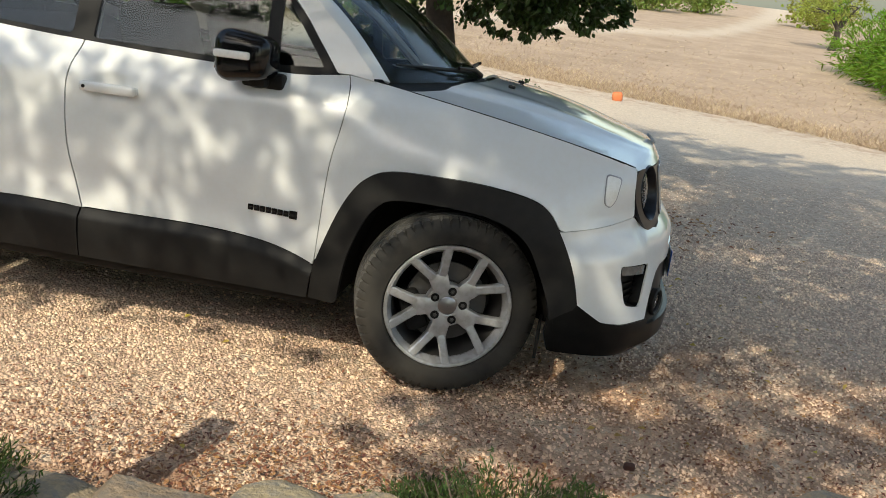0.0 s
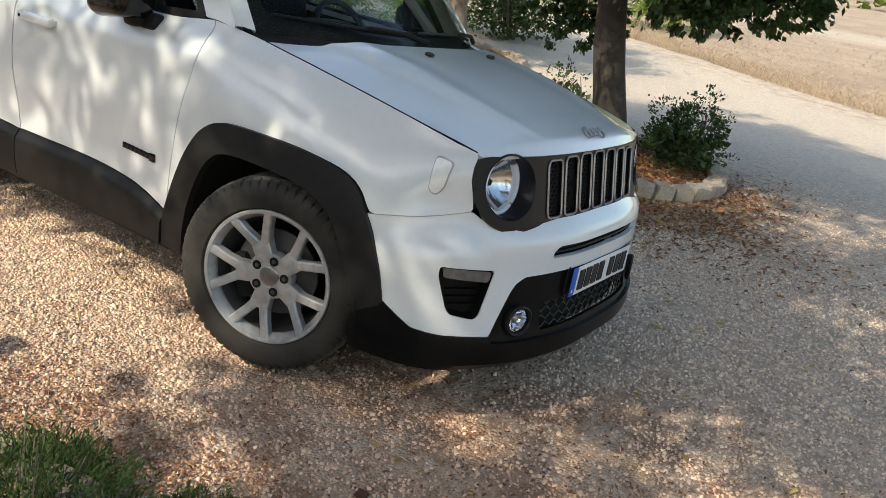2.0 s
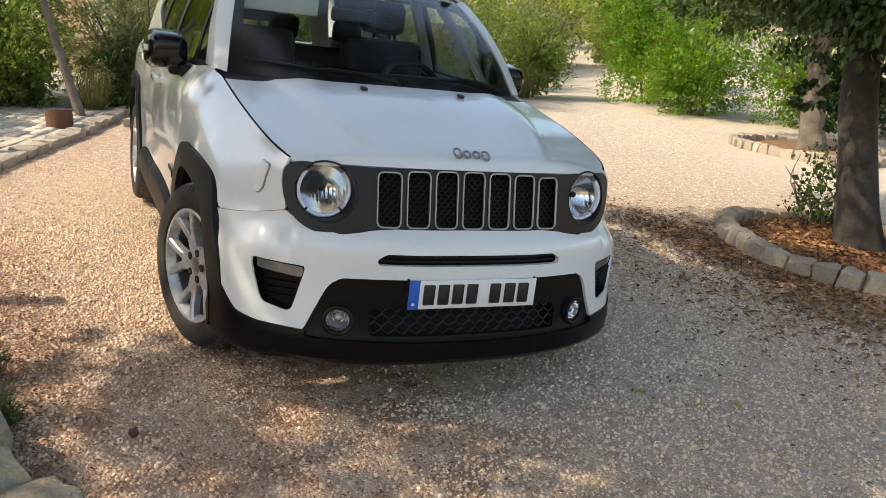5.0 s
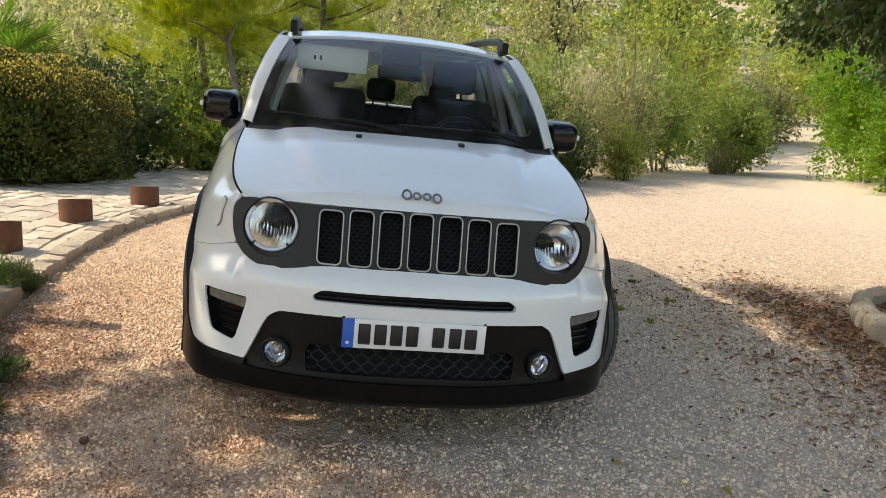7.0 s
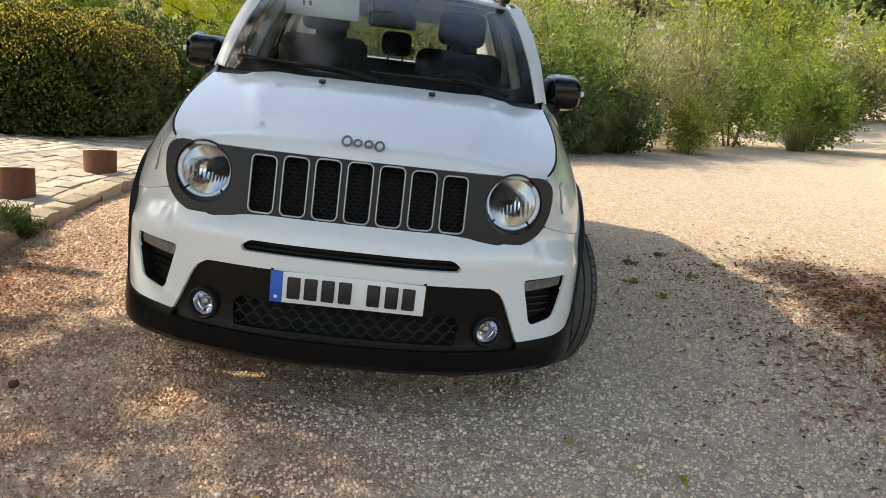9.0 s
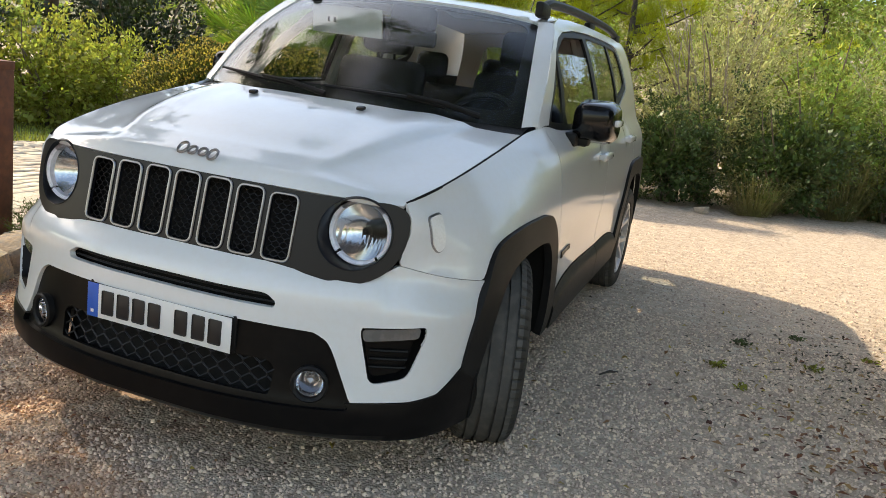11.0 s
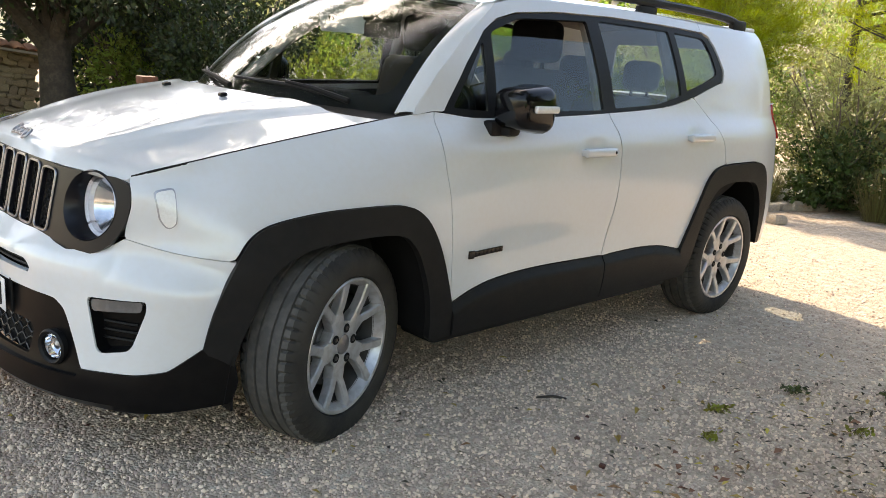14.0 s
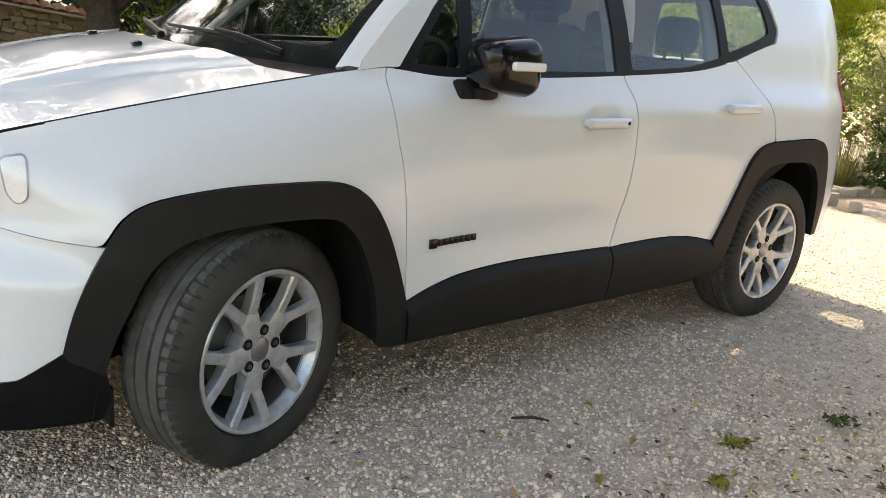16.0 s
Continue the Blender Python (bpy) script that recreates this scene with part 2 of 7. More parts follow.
def nearest(poly, P):
    poly = np.asarray(poly, float)
    A, B = poly, np.roll(poly, -1, axis=0)
    best, out = np.full(len(P), 1e9), P.copy()
    for a, b in zip(A, B):
        d = b - a
        L = d @ d
        if L < 1e-12:
            continue
        t = np.clip(((P - a) @ d) / L, 0, 1)
        q = a + t[:, None] * d
        e = ((P - q) ** 2).sum(1)
        m = e < best
        best[m], out[m] = e[m], q[m]
    return out, best


def panel(name, poly, place, material, parent, label="", holes=(), step=0.02, thick=0.012, flip=False, sharp=30, step_v=None):
    """A thick sheet: the polygon poly (with holes) in a plane, carried into space by place(u, v)."""
    P = np.asarray(poly, float)
    sv = step_v or step
    lo, hi = P.min(0), P.max(0)
    nu, nv = max(2, int(round((hi[0] - lo[0]) / step))), max(2, int(round((hi[1] - lo[1]) / sv)))
    U, V = np.meshgrid(np.linspace(lo[0], hi[0], nu + 1), np.linspace(lo[1], hi[1], nv + 1), indexing="ij")
    G = np.stack([U.ravel(), V.ravel()], 1)
    idx = np.arange((nu + 1) * (nv + 1)).reshape(nu + 1, nv + 1)
    Q = np.stack([idx[:-1, :-1], idx[1:, :-1], idx[1:, 1:], idx[:-1, 1:]], -1).reshape(-1, 4)
    C = G[Q].mean(1)
    keep = inside(P, C)
    for h in holes:
        keep &= ~inside(h, C)
    Q = Q[keep]
    edges = {}
    for q in Q:
        for a, b in zip(q, np.roll(q, -1)):
            key = (min(a, b), max(a, b))
            edges[key] = edges.get(key, 0) + 1
    rim = [k for k, c in edges.items() if c == 1]
    rv = np.array(sorted({v for k in rim for v in k}))
    best, target = np.full(len(rv), 1e9), G[rv].copy()
    for h in [P, *[np.asarray(h, float) for h in holes]]:
        t, e = nearest(h, G[rv])
        m = e < best
        best[m], target[m] = e[m], t[m]
    G[rv] = target
    used = np.unique(Q)
    re = {v: i for i, v in enumerate(used)}
    top = [Vector(place(*G[v])) for v in used]
    faces = [tuple(re[v] for v in q) for q in Q]
    if flip:
        faces = [f[::-1] for f in faces]
    nor = [Vector((0, 0, 0)) for _ in top]
    for f in faces:
        a, b, c, d = (top[i] for i in f)
        n = (c - a).cross(d - b)
        for i in f:
            nor[i] += n
    verts = top + [p - n.normalized() * thick for p, n in zip(top, nor)]
    k = len(top)
    allf = list(faces) + [tuple(i + k for i in f[::-1]) for f in faces]
    owner = {}
    for f in faces:
        for a, b in zip(f, f[1:] + f[:1]):
            owner[(a, b)] = 1
    for a, b in list(owner):
        if (b, a) not in owner:
            allf.append((b, a, a + k, b + k))
    return mesh_object(name, verts, allf, material, parent, label, sharp=sharp)


def ring_bar(bm, loop, radius, sides=6):
    """A closed round bar along a loop of points."""
    pts = [Vector(p) for p in loop]
    n = len(pts)
    rings = []
    cen = sum(pts, Vector()) / n
    for i, p in enumerate(pts):
        d = (pts[(i + 1) % n] - pts[i - 1]).normalized()
        s = d.cross((p - cen).cross(d)).normalized()
        up = d.cross(s)
        rings.append([bm.verts.new(p + (s * math.cos(a) + up * math.sin(a)) * radius) for a in [2 * math.pi * k / sides for k in range(sides)]])
    for i in range(n):
        a, b = rings[i], rings[(i + 1) % n]
        for k in range(sides):
            bm.faces.new((a[k], a[(k + 1) % sides], b[(k + 1) % sides], b[k]))
    return bm

# ---- the car ----
car = thing("car", "white compact SUV with black wheel arches, parked on gravel", "car", TILT)
XK = [-3.40, -3.30, -3.12, -2.85, -2.0, -1.0, -0.3, 0.1, 0.35, 0.5, 0.6, 0.68, 0.76]
ZK = [0.20, 0.40, 0.60, 0.80, 0.95, 1.03, 1.10, 1.29, 1.50, 1.60]
YK = [
    [0.62, 0.70, 0.79, 0.85, 0.855, 0.855, 0.86, 0.86, 0.85, 0.82, 0.77, 0.72, 0.61],
    [0.66, 0.75, 0.84, 0.885, 0.888, 0.888, 0.888, 0.885, 0.872, 0.838, 0.793, 0.742, 0.62],
    [0.68, 0.77, 0.85, 0.890, 0.893, 0.893, 0.893, 0.888, 0.872, 0.840, 0.800, 0.757, 0.61],
    [0.68, 0.76, 0.84, 0.885, 0.888, 0.888, 0.880, 0.866, 0.836, 0.793, 0.744, 0.675, 0.50],
    [0.66, 0.74, 0.82, 0.868, 0.874, 0.874, 0.858, 0.832, 0.787, 0.738, 0.690, 0.60, 0.40],
    [0.65, 0.72, 0.80, 0.845, 0.855, 0.855, 0.828, 0.785, 0.735, 0.69, 0.64, 0.55, 0.35],
    [0.63, 0.69, 0.77, 0.805, 0.812, 0.810, 0.765, 0.72, 0.68, 0.63, 0.58, 0.5, 0.3],
    [0.58, 0.645, 0.72, 0.748, 0.755, 0.750, 0.72, 0.68, 0.64, 0.60, 0.55, 0.45, 0.3],
    [0.50, 0.56, 0.635, 0.660, 0.668, 0.663, 0.65, 0.62, 0.58, 0.54, 0.5, 0.4, 0.3],
    [0.42, 0.48, 0.56, 0.595, 0.605, 0.600, 0.59, 0.56, 0.52, 0.48, 0.44, 0.4, 0.3],
]


def ease(t):
    t = max(0.0, min(1.0, t))
    return t * t * (3 - 2 * t)


def half_width(x, z):
    y = pchip(ZK, [pchip(XK, row, x) for row in YK], z)
    between = ease((-0.42 - x) / 0.26) * ease((x + 2.30) / 0.30)
    y -= 0.011 * between * math.exp(-((z - 0.585) / 0.115) ** 2)
    y += 0.006 * ease((-0.2 - x) / 0.3) * math.exp(-((z - 0.99) / 0.055) ** 2)
    for hx, hz in ((-1.30, 0.972), (-2.16, 1.018)):
        y -= 0.016 * math.exp(-((x - hx) / 0.075) ** 4 - ((z - hz) / 0.032) ** 2)
    return y


def on_side(s, proud=0.0):
    return lambda x, z: (x, s * (half_width(x, z) + proud), z)


SHUT = ([-0.19, 0.07, 0.28, 0.49, 0.60, 0.662], [1.084, 1.042, 1.004, 0.960, 0.934, 0.914])
SHUT_Y = ([-0.19, 0.07, 0.28, 0.49, 0.60, 0.662], [0.733, 0.731, 0.722, 0.700, 0.675, 0.649])
NOSE_EDGE = ([0.70, 0.735, 0.77, 0.83, 0.88, 0.905, 0.92], [0.700, 0.676, 0.676, 0.680, 0.671, 0.650, 0.640])


def on_fender(s):
    def place(x, z):
        y = half_width(x, z)
        k = ease((x - 0.36) / 0.31)
        y += k * (pchip(*NOSE_EDGE, z) - half_width(0.668, z))
        xs = max(-0.19, min(0.662, x))
        zs = pchip(*SHUT, xs)
        top = half_width(xs, zs) + k * (pchip(*NOSE_EDGE, zs) - half_width(0.668, zs))
        y += ease(1 - (zs - z) / 0.22) * (pchip(*SHUT_Y, xs) + 0.0035 - top) * ease((x + 0.42) / 0.23)
        return (x, s * y, z)
    return place


BELT = ([-2.62, -2.52, -2.36, -2.15, -1.9, -1.5, -1.0, -0.62, -0.47], [1.30, 1.275, 1.235, 1.180, 1.142, 1.118, 1.100, 1.095, 1.110])



def belt(x):
    return pchip(*BELT, x)


FRONT_SEAM = [(-0.415, 1.115), (-0.395, 1.03), (-0.405, 0.93), (-0.43, 0.80), (-0.445, 0.60), (-0.458, 0.415)]
MID_SEAM = [(-1.452, 1.116), (-1.478, 1.00), (-1.485, 0.90), (-1.470, 0.72), (-1.435, 0.58), (-1.408, 0.485)]
REAR_SEAM = [(-2.20, 1.190), (-2.33, 1.09), (-2.42, 0.97), (-2.455, 0.853)]
CLAD = [(-0.458, 0.412), (-0.56, 0.450), (-0.70, 0.478), (-0.95, 0.492), (-1.408, 0.487), (-1.70, 0.490), (-1.90, 0.476), (-2.08, 0.440)]
ARCH_F = [(0.545, 0.33), (0.50, 0.52), (0.43, 0.67), (0.345, 0.765), (0.17, 0.803), (-0.03, 0.812), (-0.20, 0.807), (-0.285, 0.772), (-0.345, 0.70), (-0.40, 0.58), (-0.458, 0.412)]
ARCH_F_IN = [(0.455, 0.24), (0.425, 0.40), (0.375, 0.52), (0.31, 0.63), (0.19, 0.692), (0.0, 0.712), (-0.17, 0.708), (-0.235, 0.675), (-0.285, 0.60), (-0.335, 0.46), (-0.36, 0.29)]
ARCH_R = [(-2.08, 0.440), (-2.15, 0.56), (-2.225, 0.71), (-2.295, 0.805), (-2.40, 0.848), (-2.62, 0.856), (-2.83, 0.852), (-2.92, 0.80), (-2.965, 0.70), (-2.995, 0.53), (-2.985, 0.38)]
ARCH_R_IN = [(-2.165, 0.29), (-2.20, 0.40), (-2.265, 0.60), (-2.355, 0.715), (-2.47, 0.755), (-2.66, 0.758), (-2.80, 0.735), (-2.875, 0.64), (-2.915, 0.50), (-2.93, 0.38)]
SEAM_BUMPER = [(0.43, 0.676), (0.52, 0.690), (0.60, 0.708), (0.682, 0.735)]


def joined(*lines):
    out = []
    for l in lines:
        for p in l:
            if not out or (Vector(p) - Vector(out[-1])).length > 0.003:
                out.append(tuple(p))
    if (Vector(out[0]) - Vector(out[-1])).length < 0.003:
        out.pop()
    return out


def shifted(line, dx, dz=0.0):
    return [(x + dx, z + dz) for x, z in line]


sl = lambda l, n=5: smooth_line(l, n)
arch_f, arch_f_in, arch_r, arch_r_in = sl(ARCH_F), sl(ARCH_F_IN), sl(ARCH_R), sl(ARCH_R_IN)
front_seam, mid_seam, rear_seam, clad = sl(FRONT_SEAM), sl(MID_SEAM), sl(REAR_SEAM), sl(CLAD)
shut_line = [(x, pchip(*SHUT, x) - 0.002) for x in np.linspace(-0.19, 0.660, 24)]
seam_bumper = sl(SEAM_BUMPER)
GAP = 0.003


def on_cladding(s):
    """The lower door cladding swells out under its upper edge."""
    def place(x, z):
        d = pchip([p[0] for p in CLAD[::-1]], [p[1] for p in CLAD[::-1]], x) - z
        return on_side(s, 0.004 + 0.020 * ease(d / 0.042))(x, z)
    return place


arch_f_low = [p for p in arch_f if p[0] <= 0.43]

# window outline in side view (x, z)
WIN = joined([(-0.462, 1.112), (-0.60, 1.290), (-0.72, 1.415), (-0.80, 1.463), (-0.93, 1.497), (-1.20, 1.520), (-1.60, 1.530), (-2.05, 1.526), (-2.36, 1.517), (-2.455, 1.500), (-2.505, 1.440), (-2.55, 1.33), (-2.52, 1.275)],
             [(x, belt(x) + 0.001) for x in np.linspace(-2.45, -0.62, 22)])
WIN = rounded(WIN, 0.02, 3)
for s in (1, -1):
    fl = s < 0
    # outer skins
    fender = joined(front_seam, [p for p in arch_f_low[::-1]], seam_bumper, [(0.678, 0.77), (0.668, 0.83), (0.664, 0.905)], shut_line[::-1], [(-0.25, 1.092), (-0.33, 1.105)])
    panel("front_fender", fender, on_fender(s), PAINT, car, step=0.022, flip=not fl)
    door = joined(shifted(front_seam, -GAP), shifted(clad, 0, GAP)[1:21], shifted(mid_seam[::-1], GAP), [(x, belt(x)) for x in np.linspace(-1.44, -0.48, 16)])
    front_door = panel("front_door", door, on_side(s), PAINT, car, step=0.022, flip=not fl)
    door = joined(shifted(mid_seam, -GAP), shifted(clad, 0, GAP)[21:], [(x - 0.002, z + 0.004) for x, z in arch_r if -2.455 <= x], shifted(rear_seam[::-1], GAP), [(x, belt(x)) for x in np.linspace(-2.19, -1.46, 14)])
    rear_door = panel("rear_door", door, on_side(s), PAINT, car, step=0.022, flip=not fl)
    quarter = joined(shifted(rear_seam, -GAP), [(x, z + 0.004) for x, z in arch_r if x < -2.46], [(-3.05, 0.36), (-3.38, 0.36), (-3.385, 0.70), (-3.37, 1.0), (-3.33, 1.25), (-3.25, 1.50), (-3.12, 1.56), (-2.60, 1.560), (-2.40, 1.563), (-2.40, 1.525), (-2.462, 1.507), (-2.512, 1.445), (-2.558, 1.335), (-2.525, 1.272)], [(x, belt(x)) for x in np.linspace(-2.48, -2.21, 8)])
    panel("quarter_panel", quarter, on_side(s), PAINT, car, step=0.024, flip=not fl)
    frame_up = joined([(-0.415, 1.118), (-0.462, 1.118), (-0.596, 1.293), (-0.716, 1.420), (-0.80, 1.470), (-0.93, 1.504), (-1.20, 1.527), (-1.60, 1.537), (-2.05, 1.533), (-2.395, 1.522), (-2.395, 1.565), (-2.0, 1.575), (-1.6, 1.578), (-1.2, 1.572), (-0.95, 1.558), (-0.82, 1.528), (-0.62, 1.40), (-0.45, 1.255), (-0.335, 1.13), (-0.325, 1.105)])
    panel("side_frame", frame_up, on_side(s), PAINT, car, step=0.012, flip=not fl)
    # black trims
    trim = joined(arch_f, [(-0.47, 0.285), (-0.375, 0.275)], arch_f_in[::-1], [(0.50, 0.235)])
    panel("wheel_arch_trim", trim, on_side(s, 0.016), PLASTIC, car, step=0.016, thick=0.03, flip=not fl, label="black plastic front wheel arch trim")
    trim = joined(arch_r, arch_r_in[::-1], [(-2.11, 0.285)])
    panel("wheel_arch_trim", trim, on_side(s, 0.016), PLASTIC, car, step=0.016, thick=0.03, flip=not fl, label="black plastic rear wheel arch trim")
    c1 = joined(clad[:21], [(-1.412, 0.290), (-0.475, 0.285), (-0.470, 0.33)])
    panel("door_cladding", c1, on_cladding(s), PLASTIC, car, step=0.014, flip=not fl, label="black plastic lower door cladding")
    c2 = joined([(-1.416, 0.486)], clad[21:], [(-2.105, 0.290), (-1.417, 0.290)])
    panel("door_cladding", c2, on_cladding(s), PLASTIC, car, step=0.014, flip=not fl, label="black plastic lower door cladding")
    bm = bmesh.new()
    block(bm, -2.12, -0.45, 0.72 * s - 0.10, 0.72 * s + 0.10, 0.225, 0.296, 0.02)
    part("sill", bm, PLASTIC, car)
    # window band: black frame with holes, then panes
    H1 = rounded([(-0.665, 1.125), (-0.80, 1.125), (-0.80, 1.435), (-0.755, 1.415)], 0.01, 2)
    quarter_light = rounded([(-0.515, 1.130), (-0.690, 1.120), (-0.708, 1.385)], 0.012, 3)
    pane1 = rounded([(-0.738, 1.116), (-1.425, 1.128), (-1.400, 1.503), (-0.94, 1.482), (-0.758, 1.415)], [0.02, 0.015, 0.015, 0.05, 0.02], 4)
    pane2 = rounded([(-1.512, 1.136), (-1.87, 1.155), (-2.095, 1.200), (-2.072, 1.505), (-1.488, 1.510)], [0.015, 0.08, 0.015, 0.015, 0.015], 4)
    pane3 = rounded([(-2.150, 1.220), (-2.34, 1.268), (-2.485, 1.312), (-2.455, 1.425), (-2.41, 1.490), (-2.125, 1.502)], [0.012, 0.06, 0.03, 0.05, 0.03, 0.012], 4)
    panel("window_surround", WIN, on_side(s, -0.006), PLASTIC, car, holes=(quarter_light, pane1, pane2, pane3), step=0.012, thick=0.015, flip=not fl, label="black window surround")
    for nm, pn in (("quarter_light", quarter_light), ("front_side_window", pane1), ("rear_side_window", pane2), ("rear_quarter_window", pane3)):
        cx, cz = np.mean(np.array(pn), axis=0)
        big = [(cx + (x - cx) * 1.03, cz + (z - cz) * 1.03) for x, z in pn]
        if nm == "front_side_window" and s > 0:
            # wound down by a hand's width
            big = [(x, min(z, 1.418 - 0.03 * abs(x + 1.2))) for x, z in big]
        panel(nm, big, on_side(s, -0.011), GLASS_SIDE, car, step=0.03, thick=0.004, flip=not fl, label="dark tinted side glass")
    # door handles
    for hx, hz, owner in ((-1.30, 0.957, front_door), (-2.16, 1.003, rear_door)):
        y = half_width(hx + 0.14, hz)
        bm = bmesh.new()
        block(bm, hx - 0.112, hx + 0.112, s * (y + 0.022) - 0.013, s * (y + 0.022) + 0.013, hz - 0.019, hz + 0.019, 0.012, seg=3)
        for ex in (-0.095, 0.095):
            block(bm, hx + ex - 0.016, hx + ex + 0.016, s * (y + 0.006) - 0.02, s * (y + 0.006) + 0.02, hz - 0.014, hz + 0.014, 0.006)
        h = part("door_handle", bm, PAINT, owner, "white painted pull handle")
    bm = bmesh.new()
    bmesh.ops.create_cone(bm, cap_ends=True, segments=16, radius1=0.007, radius2=0.007, depth=0.006, matrix=pose(-1.39, s * (half_width(-1.39, 0.957) + 0.035), 0.957, 90))
    part("key_lock", bm, DARK, front_door)
    # model badge: unreadable as a brand, a row of small dark blocks
    bx = -0.535
    for k in range(8):
        w = 0.034 if k == 0 else 0.0235
        bm = bmesh.new()
        zz = 0.592 - 0.006 * s * 0 + (0.0045 * k / 7)
        h = 0.031 if k == 0 else 0.022
        sx = bx - (w / 2) if s > 0 else bx
        block(bm, bx - w + 0.003, bx, s * (half_width(bx, zz) + 0.0035) - 0.0025, s * (half_width(bx, zz) + 0.0035) + 0.0025, zz - h / 2, zz + h / 2, 0.0015)
        block(bm, bx - w + 0.010, bx - 0.006, s * (half_width(bx, zz) + 0.0062) - 0.0008, s * (half_width(bx, zz) + 0.0062) + 0.0008, zz - h / 5, zz + h / 8)
        part("badge_block", bm, GLOSS, front_door, "dark raised badge block")
        bx -= w
    # side marker; the grey rim beneath stands for the shaded gap round it
    mk = rounded([(0.560, 0.885), (0.612, 0.875), (0.603, 0.795), (0.585, 0.770), (0.566, 0.785)], 0.014, 4)
    gap_rim = [(0.5865 + (x - 0.5865) * 1.16, 0.827 + (z - 0.827) * 1.08) for x, z in mk]
    panel("marker_gasket", gap_rim, lambda x, z: (on_fender(s)(x, z)[0], on_fender(s)(x, z)[1] + s * 0.003, z), SATIN, car, step=0.008, thick=0.006, flip=not fl)
    panel("side_marker", mk, lambda x, z: (on_fender(s)(x, z)[0], on_fender(s)(x, z)[1] + s * 0.007, z), LENS_WHITE, car, step=0.008, thick=0.01, flip=not fl, label="whitish side marker lens")
    # mirror
    mirror = new("door_mirror")
    mirror.parent = car
    mirror["label"] = "gloss black folding door mirror"
    bm = bmesh.new()
    block(bm, -0.105, 0.095, -0.100, 0.100, -0.092, 0.092, 0.055, seg=4)
    for v in bm.verts:
        if v.co.x > 0:
            v.co.y *= 0.88
            v.co.z *= 0.85
        v.co.z += 0.05 * v.co.y * 0.5
    bmesh.ops.transform(bm, matrix=Matrix.Translation((-0.750, s * 0.905, 1.143)) @ Matrix.Diagonal((1, s, 1, 1)), verts=bm.verts)
    if s < 0:
        bmesh.ops.reverse_faces(bm, faces=bm.faces)
    part("mirror_housing", bm, GLOSS, mirror)
    bm = bmesh.new()
    block(bm, -0.76, -0.69, s * 0.85 - 0.05, s * 0.85 + 0.05, 1.035, 1.090, 0.018)
    block(bm, -0.80, -0.64, s * 0.825 - 0.03, s * 0.825 + 0.03, 1.030, 1.090, 0.015)
    part("mirror_foot", bm, PLASTIC, mirror)
    bm = bmesh.new()
    block(bm, -0.84, -0.71, s * 1.000 - 0.012, s * 1.000 + 0.012, 1.135, 1.163, 0.008)
    part("indicator", bm, LENS_WHITE, mirror, "pale mirror indicator strip")
    bm = bmesh.new()
    block(bm, -0.857, -0.853, s * 0.900 - 0.062, s * 0.900 + 0.062, 1.092, 1.196, 0.002)
    part("mirror_glass", bm, CHROME, mirror)
    # roof rail
    bm = bmesh.new()
    rail = smooth_line([(-0.86, s * 0.565, 1.565), (-0.93, s * 0.565, 1.602), (-1.10, s * 0.568, 1.627), (-1.7, s * 0.575, 1.638), (-2.5, s * 0.57, 1.632), (-2.88, s * 0.563, 1.612), (-3.02, s * 0.558, 1.570)], 6)
    tube(bm, rail, [0.022] * len(rail), 8)
    for fx in (-0.90, -2.0, -2.95):
        block(bm, fx - 0.075, fx + 0.075, s * 0.567 - 0.019, s * 0.567 + 0.019, 1.550, 1.618, 0.012)
    part("roof_rail", bm, PLASTIC, car, "black roof rail")
    # tail lamp
    tl = rounded([(-3.16, 1.17), (-3.345, 1.17), (-3.375, 0.965), (-3.18, 0.965)], 0.03, 4)
    panel("tail_lamp", tl, on_side(s, 0.012), LAMP_RED, car, step=0.02, thick=0.03, flip=not fl, label="red square tail lamp")
    # wheel housing
    for ax, line in ((0.037, arch_f_in), (-2.57, arch_r_in)):
        bm = bmesh.new()
        rows = []
        for x, z in line[::2] + ([line[-1]] if len(line) % 2 == 0 else []):
            dx, dz = x - ax, z - 0.345
            rows.append([bm.verts.new((ax + dx * k, s * y, 0.345 + dz * k)) for k, y in ((1.035, 0.872 if ax > -1 else 0.868), (1.03, 0.60), (0.25, 0.58))])
        for p, q in zip(rows, rows[1:]):
            for k in range(2):
                bm.faces.new((p[k], p[k + 1], q[k + 1], q[k]))
        part("wheel_housing", bm, DARK, car)

# ---- bonnet ----
NOSE = ([0.0, 0.20, 0.377, 0.52, 0.60, 0.662], [0.778, 0.772, 0.753, 0.718, 0.692, 0.660])
CROWN = ([0.0, 0.04, 0.12, 0.25, 0.45, 0.70, 1.0], [0.922, 0.950, 0.966, 0.990, 1.035, 1.080, 1.116])


